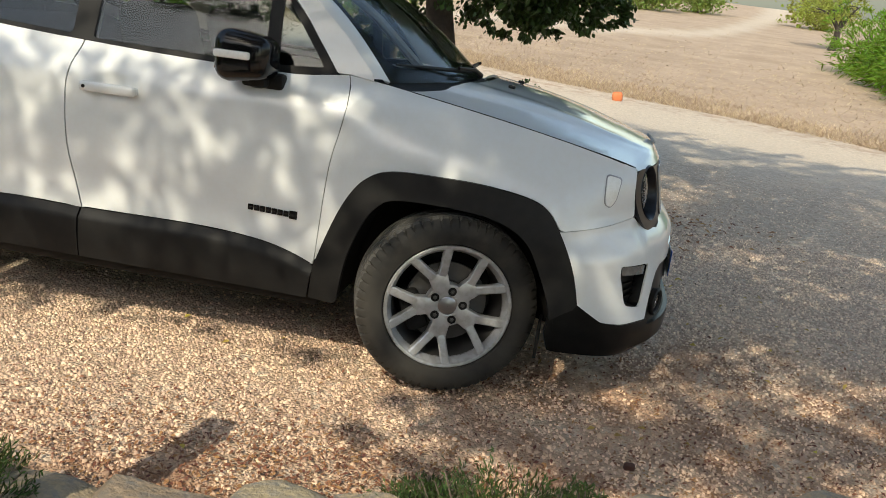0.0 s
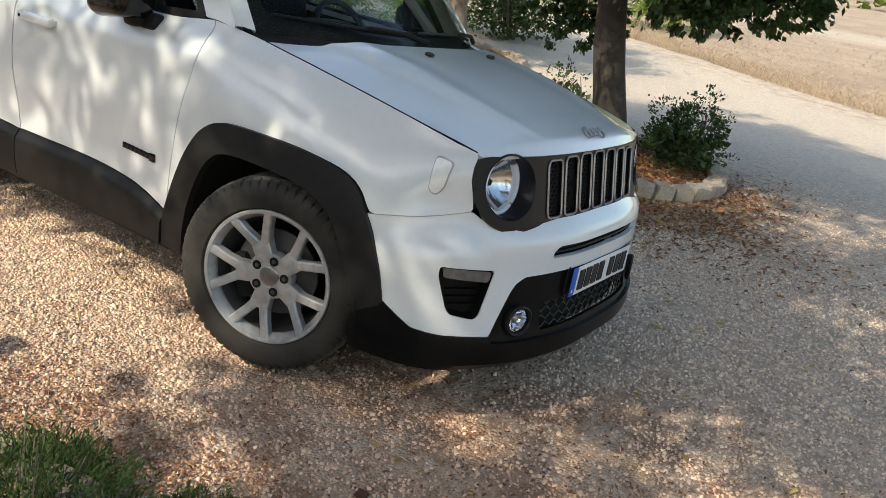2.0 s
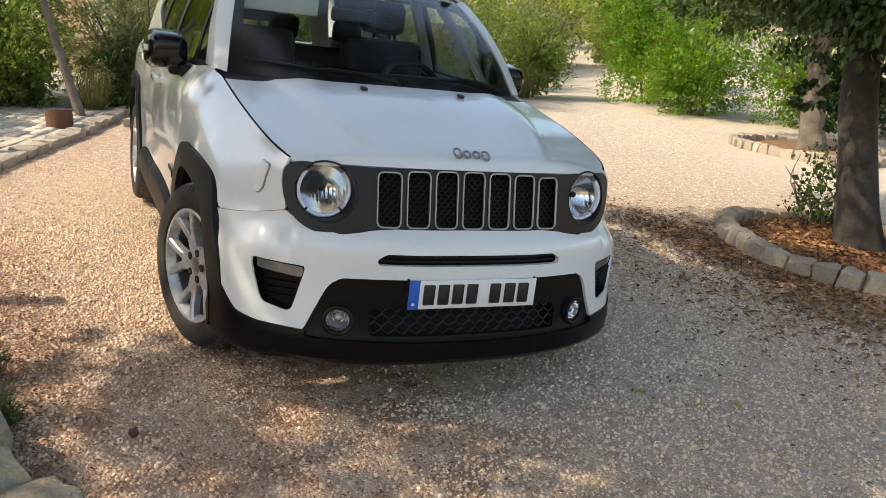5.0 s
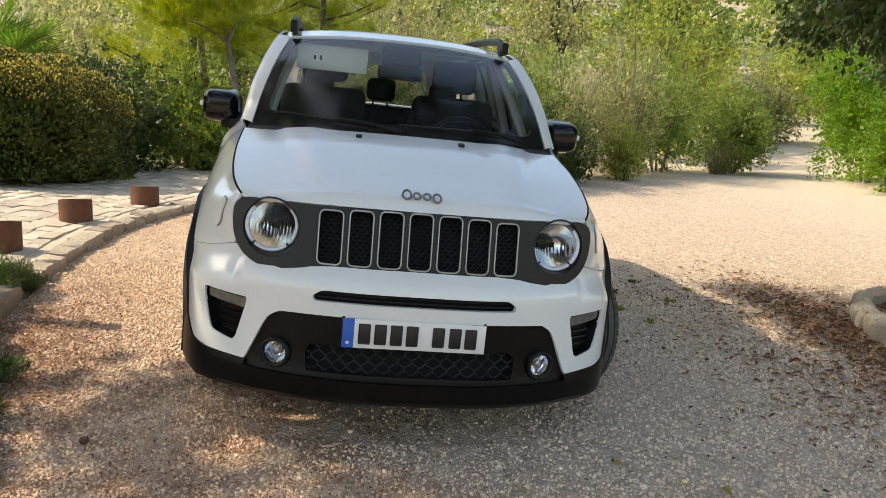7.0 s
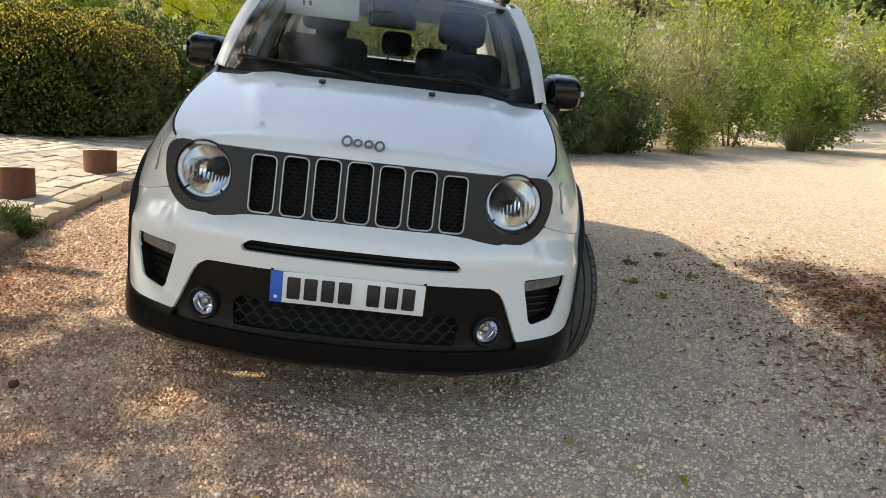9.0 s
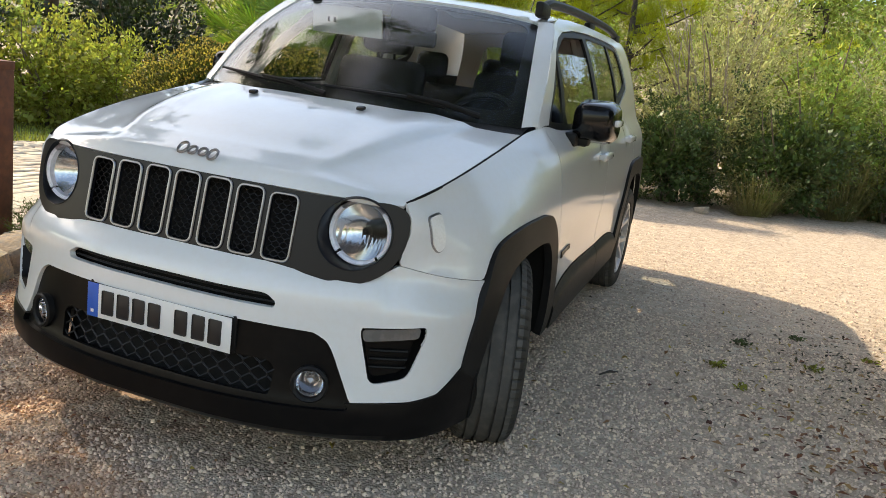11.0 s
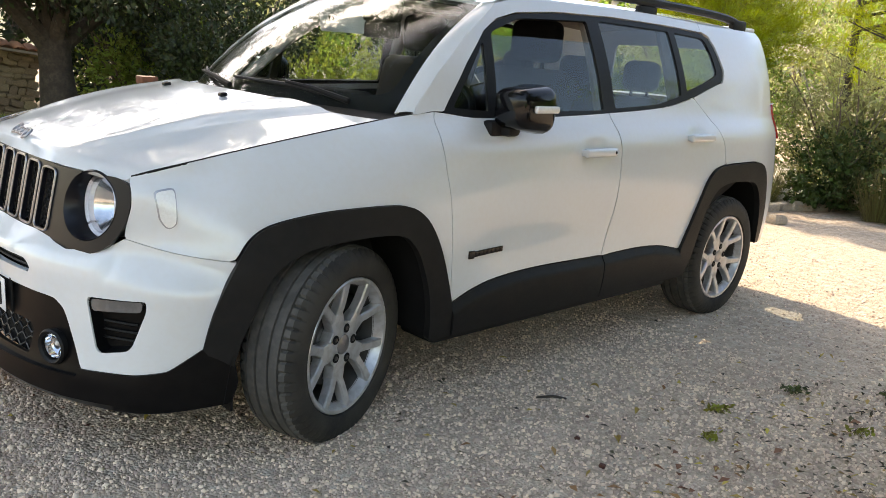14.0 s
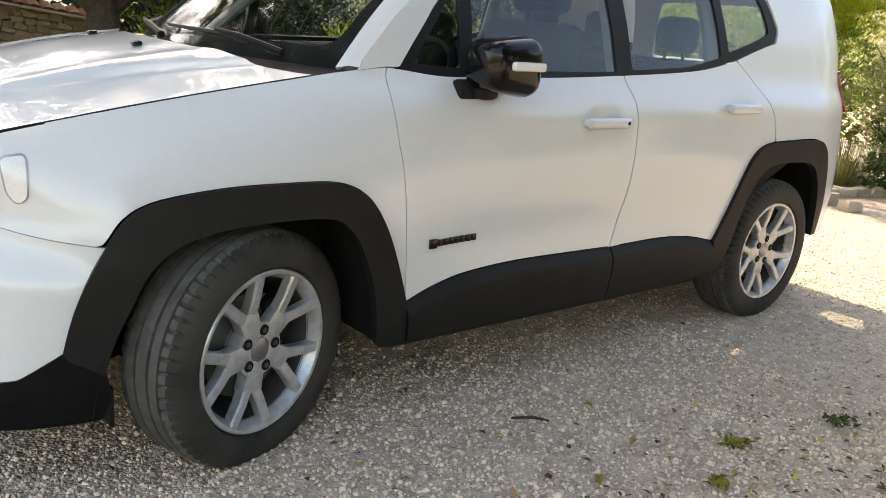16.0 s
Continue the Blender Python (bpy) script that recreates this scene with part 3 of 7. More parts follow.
def bonnet_at(u, v):
    """u -1..1 across, v 0 front .. 1 rear."""
    a = abs(u)
    rear_x = 0.025 - 0.215 * a ** 2.6
    rear_y = 0.733
    front_x = pchip(*NOSE, min(a * 0.650, 0.662))
    x = front_x + (rear_x - front_x) * v
    ys = pchip(*SHUT_Y, max(-0.19, min(0.662, x))) - 0.003
    y = ys * u
    edge = pchip(*SHUT, max(-0.19, min(0.662, x))) + 0.0005
    if x > 0.655:
        edge = 0.914
    mid = pchip(*CROWN, v)
    lift = 0.012 * math.exp(-((a - 0.60) / 0.10) ** 2) * min(1, v * 3) * max(0.0, 1 - v * 0.3)
    z = edge + (mid - edge) * (1 - a ** 3.2) + lift * (1 - a ** 8)
    z -= 0.010 * math.exp(-(v / 0.02) ** 2)
    z += 0.011 * (1 - ease((a - 0.50 - 0.24 * v) / 0.055)) * min(1.0, v * 5)
    return (x, y, z)


panel("bonnet", [(-1, 0), (1, 0), (1, 1), (-1, 1)], bonnet_at, PAINT, car, step=0.028, step_v=0.02, thick=0.014, sharp=40)
for s in (1, -1):
    bm = bmesh.new()
    block(bm, -0.014, 0.016, -0.014, 0.014, -0.004, 0.010, 0.005)
    v_ = (pchip(*NOSE, 0.2) - 0.125) / (pchip(*NOSE, 0.2) - 0.02)
    bmesh.ops.transform(bm, matrix=pose(0.125, s * 0.223, bonnet_at(0.223 / 0.73, v_)[2] + 0.004, 0, 8, 0), verts=bm.verts)
    part("washer_nozzle", bm, GLOSS, car, "small black washer nozzle")
# bonnet badge: plain chrome shapes
for k, (w, h, dz) in enumerate(((0.038, 0.044, 0.0), (0.032, 0.030, -0.006), (0.032, 0.030, -0.006), (0.036, 0.042, -0.012))):
    bm = bmesh.new()
    y = -0.058 + k * 0.037
    pts = [(y + 0.5 * w * 0.8 * math.cos(a), 0.5 * h * math.sin(a)) for a in [2 * math.pi * q / 16 for q in range(16)]]
    loop = []
    for yy, zz in pts:
        x = 0.738 - zz * 0.75 - 0.1 * yy * yy
        loop.append((x - dz * 0.6, yy, 0.968 + zz * 0.62 + dz * 0.4))
    ring_bar(bm, loop, 0.0046, 6)
    part("badge_shape", bm, SATIN, car, "small silvery raised badge shape")

# dark bar laid along each bonnet edge in place of the gap's shade
for s in (1, -1):
    bm = bmesh.new()
    tube(bm, [(x, s * (pchip(*SHUT_Y, x) + 0.0003), pchip(*SHUT, x) - 0.0035) for x in np.linspace(-0.188, 0.655, 30)], 0.0045, 6)
    part("bonnet_seal", bm, DARK, car, "dark line standing for the shade in the bonnet gap")

# ---- front ----
PLAN = [(0.885, 0.0), (0.881, 0.20), (0.857, 0.363), (0.822, 0.485), (0.768, 0.61), (0.692, 0.735), (0.61, 0.803), (0.50, 0.844), (0.40, 0.866)]
plan_pts = [Vector(p) for p in smooth_line(PLAN, 8)]
plan_len = [0.0]
for a, b in zip(plan_pts, plan_pts[1:]):
    plan_len.append(plan_len[-1] + (b - a).length)
BULGE = ([0.17, 0.20, 0.24, 0.30, 0.34, 0.40, 0.47, 0.56, 0.60, 0.635, 0.665, 0.70, 0.74], [-0.10, -0.02, 0.030, 0.032, 0.022, 0.012, 0.006, 0.0, -0.001, -0.006, -0.024, -0.064, -0.085])


def plan_at(a):
    """Point and outward normal of the bumper's plan at the arc length a from the middle."""
    s, a = (1 if a >= 0 else -1), min(abs(a), plan_len[-1] - 1e-4)
    i = 0
    while plan_len[i + 1] < a:
        i += 1
    t = (a - plan_len[i]) / (plan_len[i + 1] - plan_len[i])
    p = plan_pts[i].lerp(plan_pts[i + 1], t)
    def nrm(k):
        d = plan_pts[min(k + 1, len(plan_pts) - 1)] - plan_pts[max(k - 1, 0)]
        return Vector((d.y, -d.x)).normalized()
    n = nrm(i).lerp(nrm(i + 1), t).normalized()
    return p, n, s


SEAT = []


def on_bumper(proud=0.0):
    def place(a, z):
        p, n, s = plan_at(a)
        k = max(0.0, min(1.0, (abs(a) - 0.55) / 0.35))
        b = pchip(*BULGE, z) * (1 - 0.75 * k)
        if SEAT and abs(a) > SEAT[0][0]:
            arcs, tops, offs = SEAT
            zs = float(np.interp(abs(a), arcs, tops))
            w = ease((z - zs + 0.13) / 0.13) * ease((abs(a) - arcs[0]) / 0.06)
            b += w * (float(np.interp(abs(a), arcs, offs)) - b)
        b += proud
        q = p + n * b
        return (q.x, s * q.y, z)
    return place


def arc_of(y):
    """Arc length of the plan at the half width y."""
    for i in range(len(plan_pts) - 1):
        if plan_pts[i + 1].y >= y:
            t = (y - plan_pts[i].y) / (plan_pts[i + 1].y - plan_pts[i].y)
            return plan_len[i] + t * (plan_len[i + 1] - plan_len[i])
    return plan_len[-1]


A = arc_of


def seat_on_fender():
    """Offsets along the bumper's upper edge that bring it flush with the fender."""
    arcs, tops, offs = [], [], []
    for a in np.linspace(A(0.66), plan_len[-1] - 0.003, 40):
        p, n, _ = plan_at(a)
        lo, hi = -0.10, 0.06
        for _ in range(24):
            b = (lo + hi) / 2
            q = p + n * b
            z = float(np.interp(q.x, [v[0] for v in seam_bumper], [v[1] for v in seam_bumper]))
            if q.y > on_fender(1)(q.x, z)[1]:
                hi = b
            else:
                lo = b
        if q.x < 0.684:
            arcs.append(a)
            tops.append(z)
            offs.append(b)
    arcs.insert(0, arcs[0] - 0.07)
    tops.insert(0, 0.69)
    offs.insert(0, offs[0])
    return [arcs, tops, offs]


SEAT.extend(seat_on_fender())
both = lambda half: half + [(-a, z) for a, z in half[::-1]]
# lower black middle
MID_HALF = [(0.0, 0.533), (A(0.44), 0.530), (A(0.500), 0.518), (A(0.530), 0.490), (A(0.560), 0.420), (A(0.590), 0.342)]
mid_poly = both(smooth_line(MID_HALF, 5) + [(A(0.590), 0.300), (0.0, 0.300)])
INTAKE = rounded([(-A(0.372), 0.600), (-A(0.340), 0.622), (A(0.340), 0.622), (A(0.372), 0.600), (A(0.366), 0.582), (-A(0.366), 0.582)], 0.012, 3)
FOG = [(A(0.765), 0.566), (A(0.765), 0.535), (A(0.735), 0.425), (A(0.722), 0.408), (A(0.650), 0.390), (A(0.635), 0.40), (A(0.605), 0.535), (A(0.603), 0.556)]
FOG = rounded(FOG, 0.012, 3)
FOG_R = [(-a, z) for a, z in FOG]
BODY_HALF = [(0.0, 0.700), (A(0.36), 0.698), (A(0.43), 0.684), (A(0.50), 0.674), (A(0.57), 0.684), (SEAT[0][1] - 0.035, 0.712)] + [(a, z - 0.002) for a, z in zip(SEAT[0][1:], SEAT[1][1:])] + [(A(0.862), 0.60), (A(0.855), 0.50), (A(0.842), 0.42), (A(0.80), 0.354), (A(0.74), 0.340), (A(0.61), 0.334)]
body_poly = both(BODY_HALF + [(A(0.592), 0.334), (0.0, 0.334)])
panel("front_bumper", body_poly, on_bumper(), PAINT, car, holes=(mid_poly, INTAKE, FOG, FOG_R), step=0.0125, step_v=0.0125, thick=0.02, flip=False, sharp=35)
panel("bumper_middle", both([(0.0, 0.545), (A(0.52), 0.540), (A(0.60), 0.36), (A(0.60), 0.30), (0, 0.30)]), on_bumper(-0.012), PIANO, car,
      holes=(rounded(both([(0.0, 0.425), (A(0.36), 0.425), (A(0.385), 0.405), (A(0.375), 0.325), (0, 0.325)]), 0.01, 2), *[[(q * A(0.486) + 0.046 * math.cos(k * math.pi / 12), 0.376 + 0.046 * math.sin(k * math.pi / 12)) for k in range(24)] for q in (1, -1)]), step=0.0125, thick=0.02, label="dark middle of the bumper round the lower grille")
chin = both([(0.0, 0.334), (A(0.592), 0.334), (A(0.74), 0.338), (A(0.80), 0.355), (A(0.838), 0.42), (A(0.858), 0.42), (A(0.862), 0.30), (A(0.858), 0.235), (A(0.70), 0.215), (0, 0.205)])
panel("chin_spoiler", chin, on_bumper(0.006), PIANO, car, holes=(rounded(both([(0.0, 0.345), (A(0.59), 0.345), (A(0.59), 0.312), (0, 0.302)]), 0.008, 2),), step=0.016, thick=0.03, label="black plastic chin spoiler")
panel("intake_back", both([(0, 0.64), (A(0.40), 0.64), (A(0.40), 0.565), (0, 0.565)]), on_bumper(-0.05), DARK, car, step=0.05)
panel("lower_grille_back", both([(0, 0.45), (A(0.42), 0.45), (A(0.42), 0.29), (0, 0.29)]), on_bumper(-0.07), DARK, car, step=0.05)
bm = bmesh.new()
for z in (0.594, 0.610):
    tube(bm, [Vector(on_bumper(-0.02)(a, z)) for a in np.linspace(-A(0.36), A(0.36), 24)], 0.0035, 5)
part("intake_bar", bm, PLASTIC, car)
# honeycomb of the lower grille
bm = bmesh.new()
R = 0.026
for row in range(4):
    z = 0.338 + row * 0.0265
    n = 15
    line = []
    for k in range(-n, n + 1):
        zz = z + (0.0085 if (k + row) % 2 else -0.0085)
        line.append(on_bumper(-0.022)(k * R, zz))
    tube(bm, line, 0.0035, 5)
    if row < 3:
        for k in range(-n, n + 1):
            if (k + row) % 2:
                tube(bm, [on_bumper(-0.022)(k * R, z + 0.0085), on_bumper(-0.022)(k * R, z + 0.0265 - 0.0085)], 0.0035, 5)
part("lower_grille", bm, MESH_BLACK, car, "black honeycomb lower grille")
for s in (1, -1):
    # fog pocket
    fl = s < 0
    pk = [(s * a, z) for a, z in FOG]
    cx, cz = np.mean(np.array(FOG), axis=0)
    big = [(s * (cx + (a - cx) * 1.06), cz + (z - cz) * 1.06) for a, z in FOG]
    panel("fog_pocket", big, on_bumper(-0.045), PIANO, car, step=0.02, label="black plastic bumper pocket")
    bm = bmesh.new()
    loop = [on_bumper(-0.006)(s * a, z) for a, z in FOG]
    loop2 = [on_bumper(-0.05)(s * (cx + (a - cx) * 0.9), cz + (z - cz) * 0.9) for a, z in FOG]
    v1 = [bm.verts.new(p) for p in loop]
    v2 = [bm.verts.new(p) for p in loop2]
    for i in range(len(v1)):
        j = (i + 1) % len(v1)
        bm.faces.new((v1[i], v1[j], v2[j], v2[i]))
    part("pocket_wall", bm, PIANO, car)
    ind = rounded([(s * A(0.755), 0.560), (s * A(0.752), 0.528), (s * A(0.613), 0.512), (s * A(0.608), 0.548)], 0.010, 4)
    panel("indicator", ind, on_bumper(-0.010), LAMP_CLEAR, car, step=0.008, thick=0.02, label="clear front indicator lens")
    bm = bmesh.new()
    for z in (0.43, 0.455, 0.48):
        tube(bm, [on_bumper(-0.036)(s * a, z) for a in np.linspace(A(0.635), A(0.735), 8)], 0.004, 5)
    part("pocket_rib", bm, PIANO, car)
    # fog lamp
    c = Vector(on_bumper(0.0)(s * A(0.486), 0.376))
    _, n, _ = plan_at(A(0.486))
    turn = math.degrees(math.atan2(s * n.y, n.x))
    fm = Matrix.Translation(c) @ pose(0, 0, 0, 0, 0, turn)
    fog = new("fog_lamp")
    fog.parent = car
    bm = bmesh.new()
    v, f = revolve([(0.052, -0.02), (0.056, 0.004), (0.050, 0.010), (0.043, 0.004), (0.040, -0.02)], 28)
    mesh_object("fog_lamp_ring", [fm @ Vector((y, x, z)) for x, y, z in v], f, PLASTIC, fog, fix=True)
    v, f = revolve([(0.040, -0.006), (0.036, -0.025), (0.022, -0.040), (0.001, -0.045)], 28)
    mesh_object("reflector", [fm @ Vector((y, x, z)) for x, y, z in v], f, CHROME, fog, fix=True, sharp=10)
    v, f = revolve([(0.014, -0.040), (0.014, -0.016), (0.001, -0.010)], 16)
    mesh_object("bulb_cover", [fm @ Vector((y, x, z)) for x, y, z in v], f, SATIN, fog, fix=True)
    v, f = revolve([(0.041, -0.004), (0.030, 0.002), (0.015, 0.005), (0.001, 0.006)], 28)
    mesh_object("lens", [fm @ Vector((y, x, z)) for x, y, z in v], f, GLASS_LAMP, fog, "clear domed lens", fix=True)
    fog["label"] = "round clear fog lamp"

# number plate
plate = new("number_plate")
plate.parent = car
plate["label"] = "white number plate with blue end strip and dark bars"
bm = bmesh.new()
block(bm, 0.884, 0.892, -0.262, 0.262, 0.425, 0.538, 0.002)
for v in bm.verts:
    v.co.x -= 0.22 * v.co.y ** 2
part("plate_holder", bm, PLASTIC, plate)
bm = bmesh.new()
block(bm, 0.892, 0.8945, -0.217, 0.258, 0.428, 0.535, 0.001)
part("plate_board", bm, PLATE, plate)
bm = bmesh.new()
block(bm, 0.892, 0.8945, -0.258, -0.217, 0.428, 0.535, 0.001)
part("blue_strip", bm, PLATE_BLUE, plate, "blue end strip")
bm = bmesh.new()
block(bm, 0.8945, 0.8952, -0.244, -0.233, 0.442, 0.452)
part("plate_bar", bm, PLATE, plate)
for k, y in enumerate((-0.180, -0.123, -0.066, -0.009, 0.086, 0.147, 0.204)):
    bm = bmesh.new()
    block(bm, 0.8945, 0.8958, y - 0.0215, y + 0.0215, 0.444, 0.519, 0.004)
    part("plate_bar", bm, INK, plate, "dark plain bar")

# ---- grille panel and headlamps ----
def face_x(y, z):
    a = abs(y)
    return 0.776 - 0.10 * y * y - 0.36 * a ** 4 + (0.905 - z) * 0.20


on_face = lambda d=0.0: (lambda y, z: (face_x(y, z) + d, y, z))
FACE_HALF = [(0.0, 0.920), (0.377, 0.906), (0.56, 0.908), (0.630, 0.905), (0.668, 0.880), (0.676, 0.830), (0.668, 0.770), (0.635, 0.712), (0.575, 0.676), (0.50, 0.664), (0.43, 0.672), (0.39, 0.684), (0.0, 0.690)]
face_half = smooth_line(FACE_HALF[1:12], 5)
face_poly = [(0.0, 0.918)] + face_half + [(0.0, 0.690)] + [(-y, z) for y, z in face_half[::-1]]
PITCH = 0.1075
def slot(k, grow=0.0):
    c = (k - 3) * PITCH
    w, zt, zb = 0.0415 + grow, 0.893 + grow + 0.012 * (1 - (abs(k - 3) / 3) ** 2), 0.706 - grow
    return rounded([(c - w, zb), (c + w, zb), (c + w, zt), (c - w, zt)], 0.022, 5)
HC = (0.535, 0.812)
circle = lambda s, r, n=40: [(s * HC[0] + r * math.cos(2 * math.pi * k / n), HC[1] + r * math.sin(2 * math.pi * k / n)) for k in range(n)]
panel("grille_panel", face_poly, on_face(), BEZEL, car, holes=[slot(k) for k in range(7)] + [circle(1, 0.101), circle(-1, 0.101)], step=0.0105, thick=0.012, label="dark grey grille panel round the lamps")
panel("grille_back", [(-0.405, 0.69), (0.405, 0.69), (0.405, 0.905), (-0.405, 0.905)], on_face(-0.05), DARK, car, step=0.05)
for k in range(7):
    gs = new("grille_slot")
    gs.parent = car
    bm = bmesh.new()
    ring_bar(bm, [on_face(0.003)(*p) for p in slot(k, 0.001)], 0.0040, 6)
    part("slot_frame", bm, SATIN, gs, "satin silver slot frame")
    bm = bmesh.new()
    c = (k - 3) * PITCH
    rows = 15
    for r in range(rows):
        z = 0.711 + r * 0.0135
        pts = [on_face(-0.016)(c + (q - 3) * 0.0125, z + (0.0034 if (q + r) % 2 else -0.0034)) for q in range(7)]
        tube(bm, pts, 0.0022, 4)
        for q in range(7):
            if (q + r) % 2 and r < rows - 1:
                tube(bm, [on_face(-0.016)(c + (q - 3) * 0.0125, z + 0.0034), on_face(-0.016)(c + (q - 3) * 0.0125, z + 0.0101)], 0.0022, 4, caps=False)
    part("honeycomb", bm, MESH_BLACK, gs)
for s in (1, -1):
    hl = new("headlamp")
    hl.parent = car
    hl["label"] = "round clear headlamp with pale light ring"
    c = Vector(on_face(0.0)(s * HC[0], HC[1]))
    hm = Matrix.Translation(c + Vector((-0.030, 0, 0))) @ pose(0, 0, 0, 0, -6, s * 4)
    put = lambda prof, name, m_, seg=40, lab="", sh=32: mesh_object(name, [hm @ Vector((y, x, z)) for x, y, z in revolve(prof, seg)[0]], revolve(prof, seg)[1], m_, hl, lab, fix=True, sharp=sh)
    bm = bmesh.new()
    rings = []
    for q in range(48):
        t = 2 * math.pi * q / 48
        y, z = math.cos(t), math.sin(t)
        rings.append([bm.verts.new(v) for v in (on_face(-0.004)(s * HC[0] + 0.106 * y, HC[1] + 0.106 * z), on_face(0.003)(s * HC[0] + 0.1025 * y, HC[1] + 0.1025 * z), on_face(-0.003)(s * HC[0] + 0.099 * y, HC[1] + 0.099 * z), hm @ Vector((-0.012, 0.098 * y, 0.098 * z)), hm @ Vector((-0.10, 0.095 * y, 0.095 * z)))])
    for p1, p2 in zip(rings, rings[1:] + rings[:1]):
        for q in range(4):
            bm.faces.new((p1[q], p1[q + 1], p2[q + 1], p2[q]))
    bmesh.ops.recalc_face_normals(bm, faces=bm.faces)
    part("lamp_tube", bm, BEZEL, hl)
    # pale ring, broken at three places
    v, f = revolve([(0.0955, -0.030), (0.0965, -0.008), (0.093, -0.004), (0.084, -0.010), (0.083, -0.030)], 72)
    lit = [q for i, q in enumerate(f) if not (9 <= (i // 4) < 27 or (i // 4) in (45, 62))]
    mesh_object("light_ring", [hm @ Vector((y, x, z)) for x, y, z in v], lit, DRL, hl, "pale lilac daytime light ring", fix=True)
    dull = [q for i, q in enumerate(f) if 9 <= (i // 4) < 27]
    mesh_object("ring_cover", [hm @ Vector((y, x, z)) for x, y, z in v], dull, SATIN, hl, "silvery upper part of the light ring", fix=True)
    # mirror bowl with upright flutes
    bowl = [(r, -0.086 + 0.058 * (r / 0.083) ** 2) for r in np.linspace(0.084, 0.001, 22)]
    v, f = revolve(bowl, 72)
    flute = lambda y: 0.0007 * (1 - math.cos(2 * math.pi * y / 0.0135))
    mesh_object("reflector", [hm @ Vector((y + flute(x) * ease((z + 0.075) / 0.02) * ease((0.012 - z) / 0.02), x, z)) for x, y, z in v], f, REFLECTOR, hl, fix=True, sharp=60)
    put([(0.012, -0.088), (0.012, -0.060), (0.009, -0.055), (0.001, -0.054)], "bulb_shade", DARK, 24)
    lens = put([(0.0965, -0.012), (0.094, -0.003), (0.080, 0.006), (0.055, 0.014), (0.025, 0.018), (0.001, 0.019)], "lens", GLASS_LAMP, 40, "clear domed lens")
    lens.visible_shadow = False

# ---- roof, screens, pillars ----
def lerp3(a, b, t):
    return tuple(p + (q - p) * t for p, q in zip(a, b))


def screen_at(u, v):
    a = abs(u)
    lo = (-0.040 - 0.255 * a ** 2.3, 0.728 * u, 1.112 - 0.012 * a ** 2)
    hi = (-0.735 - 0.085 * a ** 2.2, 0.592 * u, 1.562 - 0.036 * a ** 2.2)
    p = lerp3(lo, hi, v)
    return (p[0] + 0.030 * math.sin(math.pi * v), p[1] * (1 + 0.012 * math.sin(math.pi * v)), p[2] + 0.030 * math.sin(math.pi * v))


panel("windscreen", rounded([(-0.985, 0.01), (0.985, 0.01), (0.985, 0.985), (-0.985, 0.985)], 0.04, 4), screen_at, GLASS_SCREEN, car, step=0.05, thick=0.005, label="clear sloping windscreen")
inner = rounded([(-0.905, 0.11), (0.905, 0.11), (0.915, 0.935), (-0.915, 0.935)], 0.10, 6)
panel("screen_border", rounded([(-0.975, 0.0), (0.975, 0.0), (0.98, 0.98), (-0.98, 0.98)], 0.05, 4), lambda u, v: tuple(np.array(screen_at(u, v)) - np.array((0.007, 0, 0.007))), DARK, car, holes=(inner,), step=0.025, thick=0.003, label="black printed screen border")


# painted pillars between the screen and the side frames
PILLAR_X, PILLAR_Z = [-0.335, -0.45, -0.62, -0.82, -0.90], [1.128, 1.253, 1.398, 1.526, 1.545]
for s in (1, -1):
    bm = bmesh.new()
    rows_ = []
    for k in range(19):
        t = k / 18
        p = Vector(screen_at(s * 0.972, 0.005 + 0.985 * t))
        z = 1.112 + (1.528 - 1.112) * t
        x = float(np.interp(z, PILLAR_Z, PILLAR_X)) - 0.004
        q = Vector(on_side(s, 0.001)(x, z))
        mid = p.lerp(q, 0.5) + Vector((0.006, s * 0.008, 0.006))
        rows_.append([bm.verts.new(w) for w in (p - Vector((0.012, s * 0.0, 0.012)), p + Vector((0.002, s * 0.002, 0.002)), mid, q, q - Vector((0.0, s * 0.02, 0.0)))])
    for a_, b_ in zip(rows_, rows_[1:]):
        for k in range(4):
            bm.faces.new((a_[k], a_[k + 1], b_[k + 1], b_[k]))
    bmesh.ops.recalc_face_normals(bm, faces=bm.faces)
    part("screen_pillar", bm, PAINT, car)


def roof_at(u, v):
    a = abs(u)
    x0 = -0.735 - 0.09 * a ** 2.2
    x = x0 + (-3.17 - x0) * v
    w = 0.600 + 0.006 * math.sin(math.pi * v) - 0.03 * max(0, v - 0.85) / 0.15
    mid = pchip([0, 0.10, 0.4, 0.75, 1.0], [1.562, 1.600, 1.632, 1.628, 1.585], v)
    edge = pchip([0, 0.12, 0.4, 0.75, 1.0], [1.524, 1.562, 1.580, 1.575, 1.540], v)
    return (x, w * u, edge + (mid - edge) * (1 - a ** 2.6))


panel("roof", [(-1, 0), (1, 0), (1, 1), (-1, 1)], roof_at, PAINT, car, step=0.05, step_v=0.03, thick=0.02)


def tail_at(u, v):
    a = abs(u)
    x = pchip([0, 0.35, 0.55, 1], [-3.40, -3.42, -3.36, -3.17], v)
    z = 0.40 + 1.18 * v
    w = pchip([0, 0.35, 0.55, 0.85, 1], [0.70, 0.70, 0.66, 0.58, 0.56], v)
    return (x + 0.06 * a ** 4, w * u, z - 0.03 * v * a ** 3)


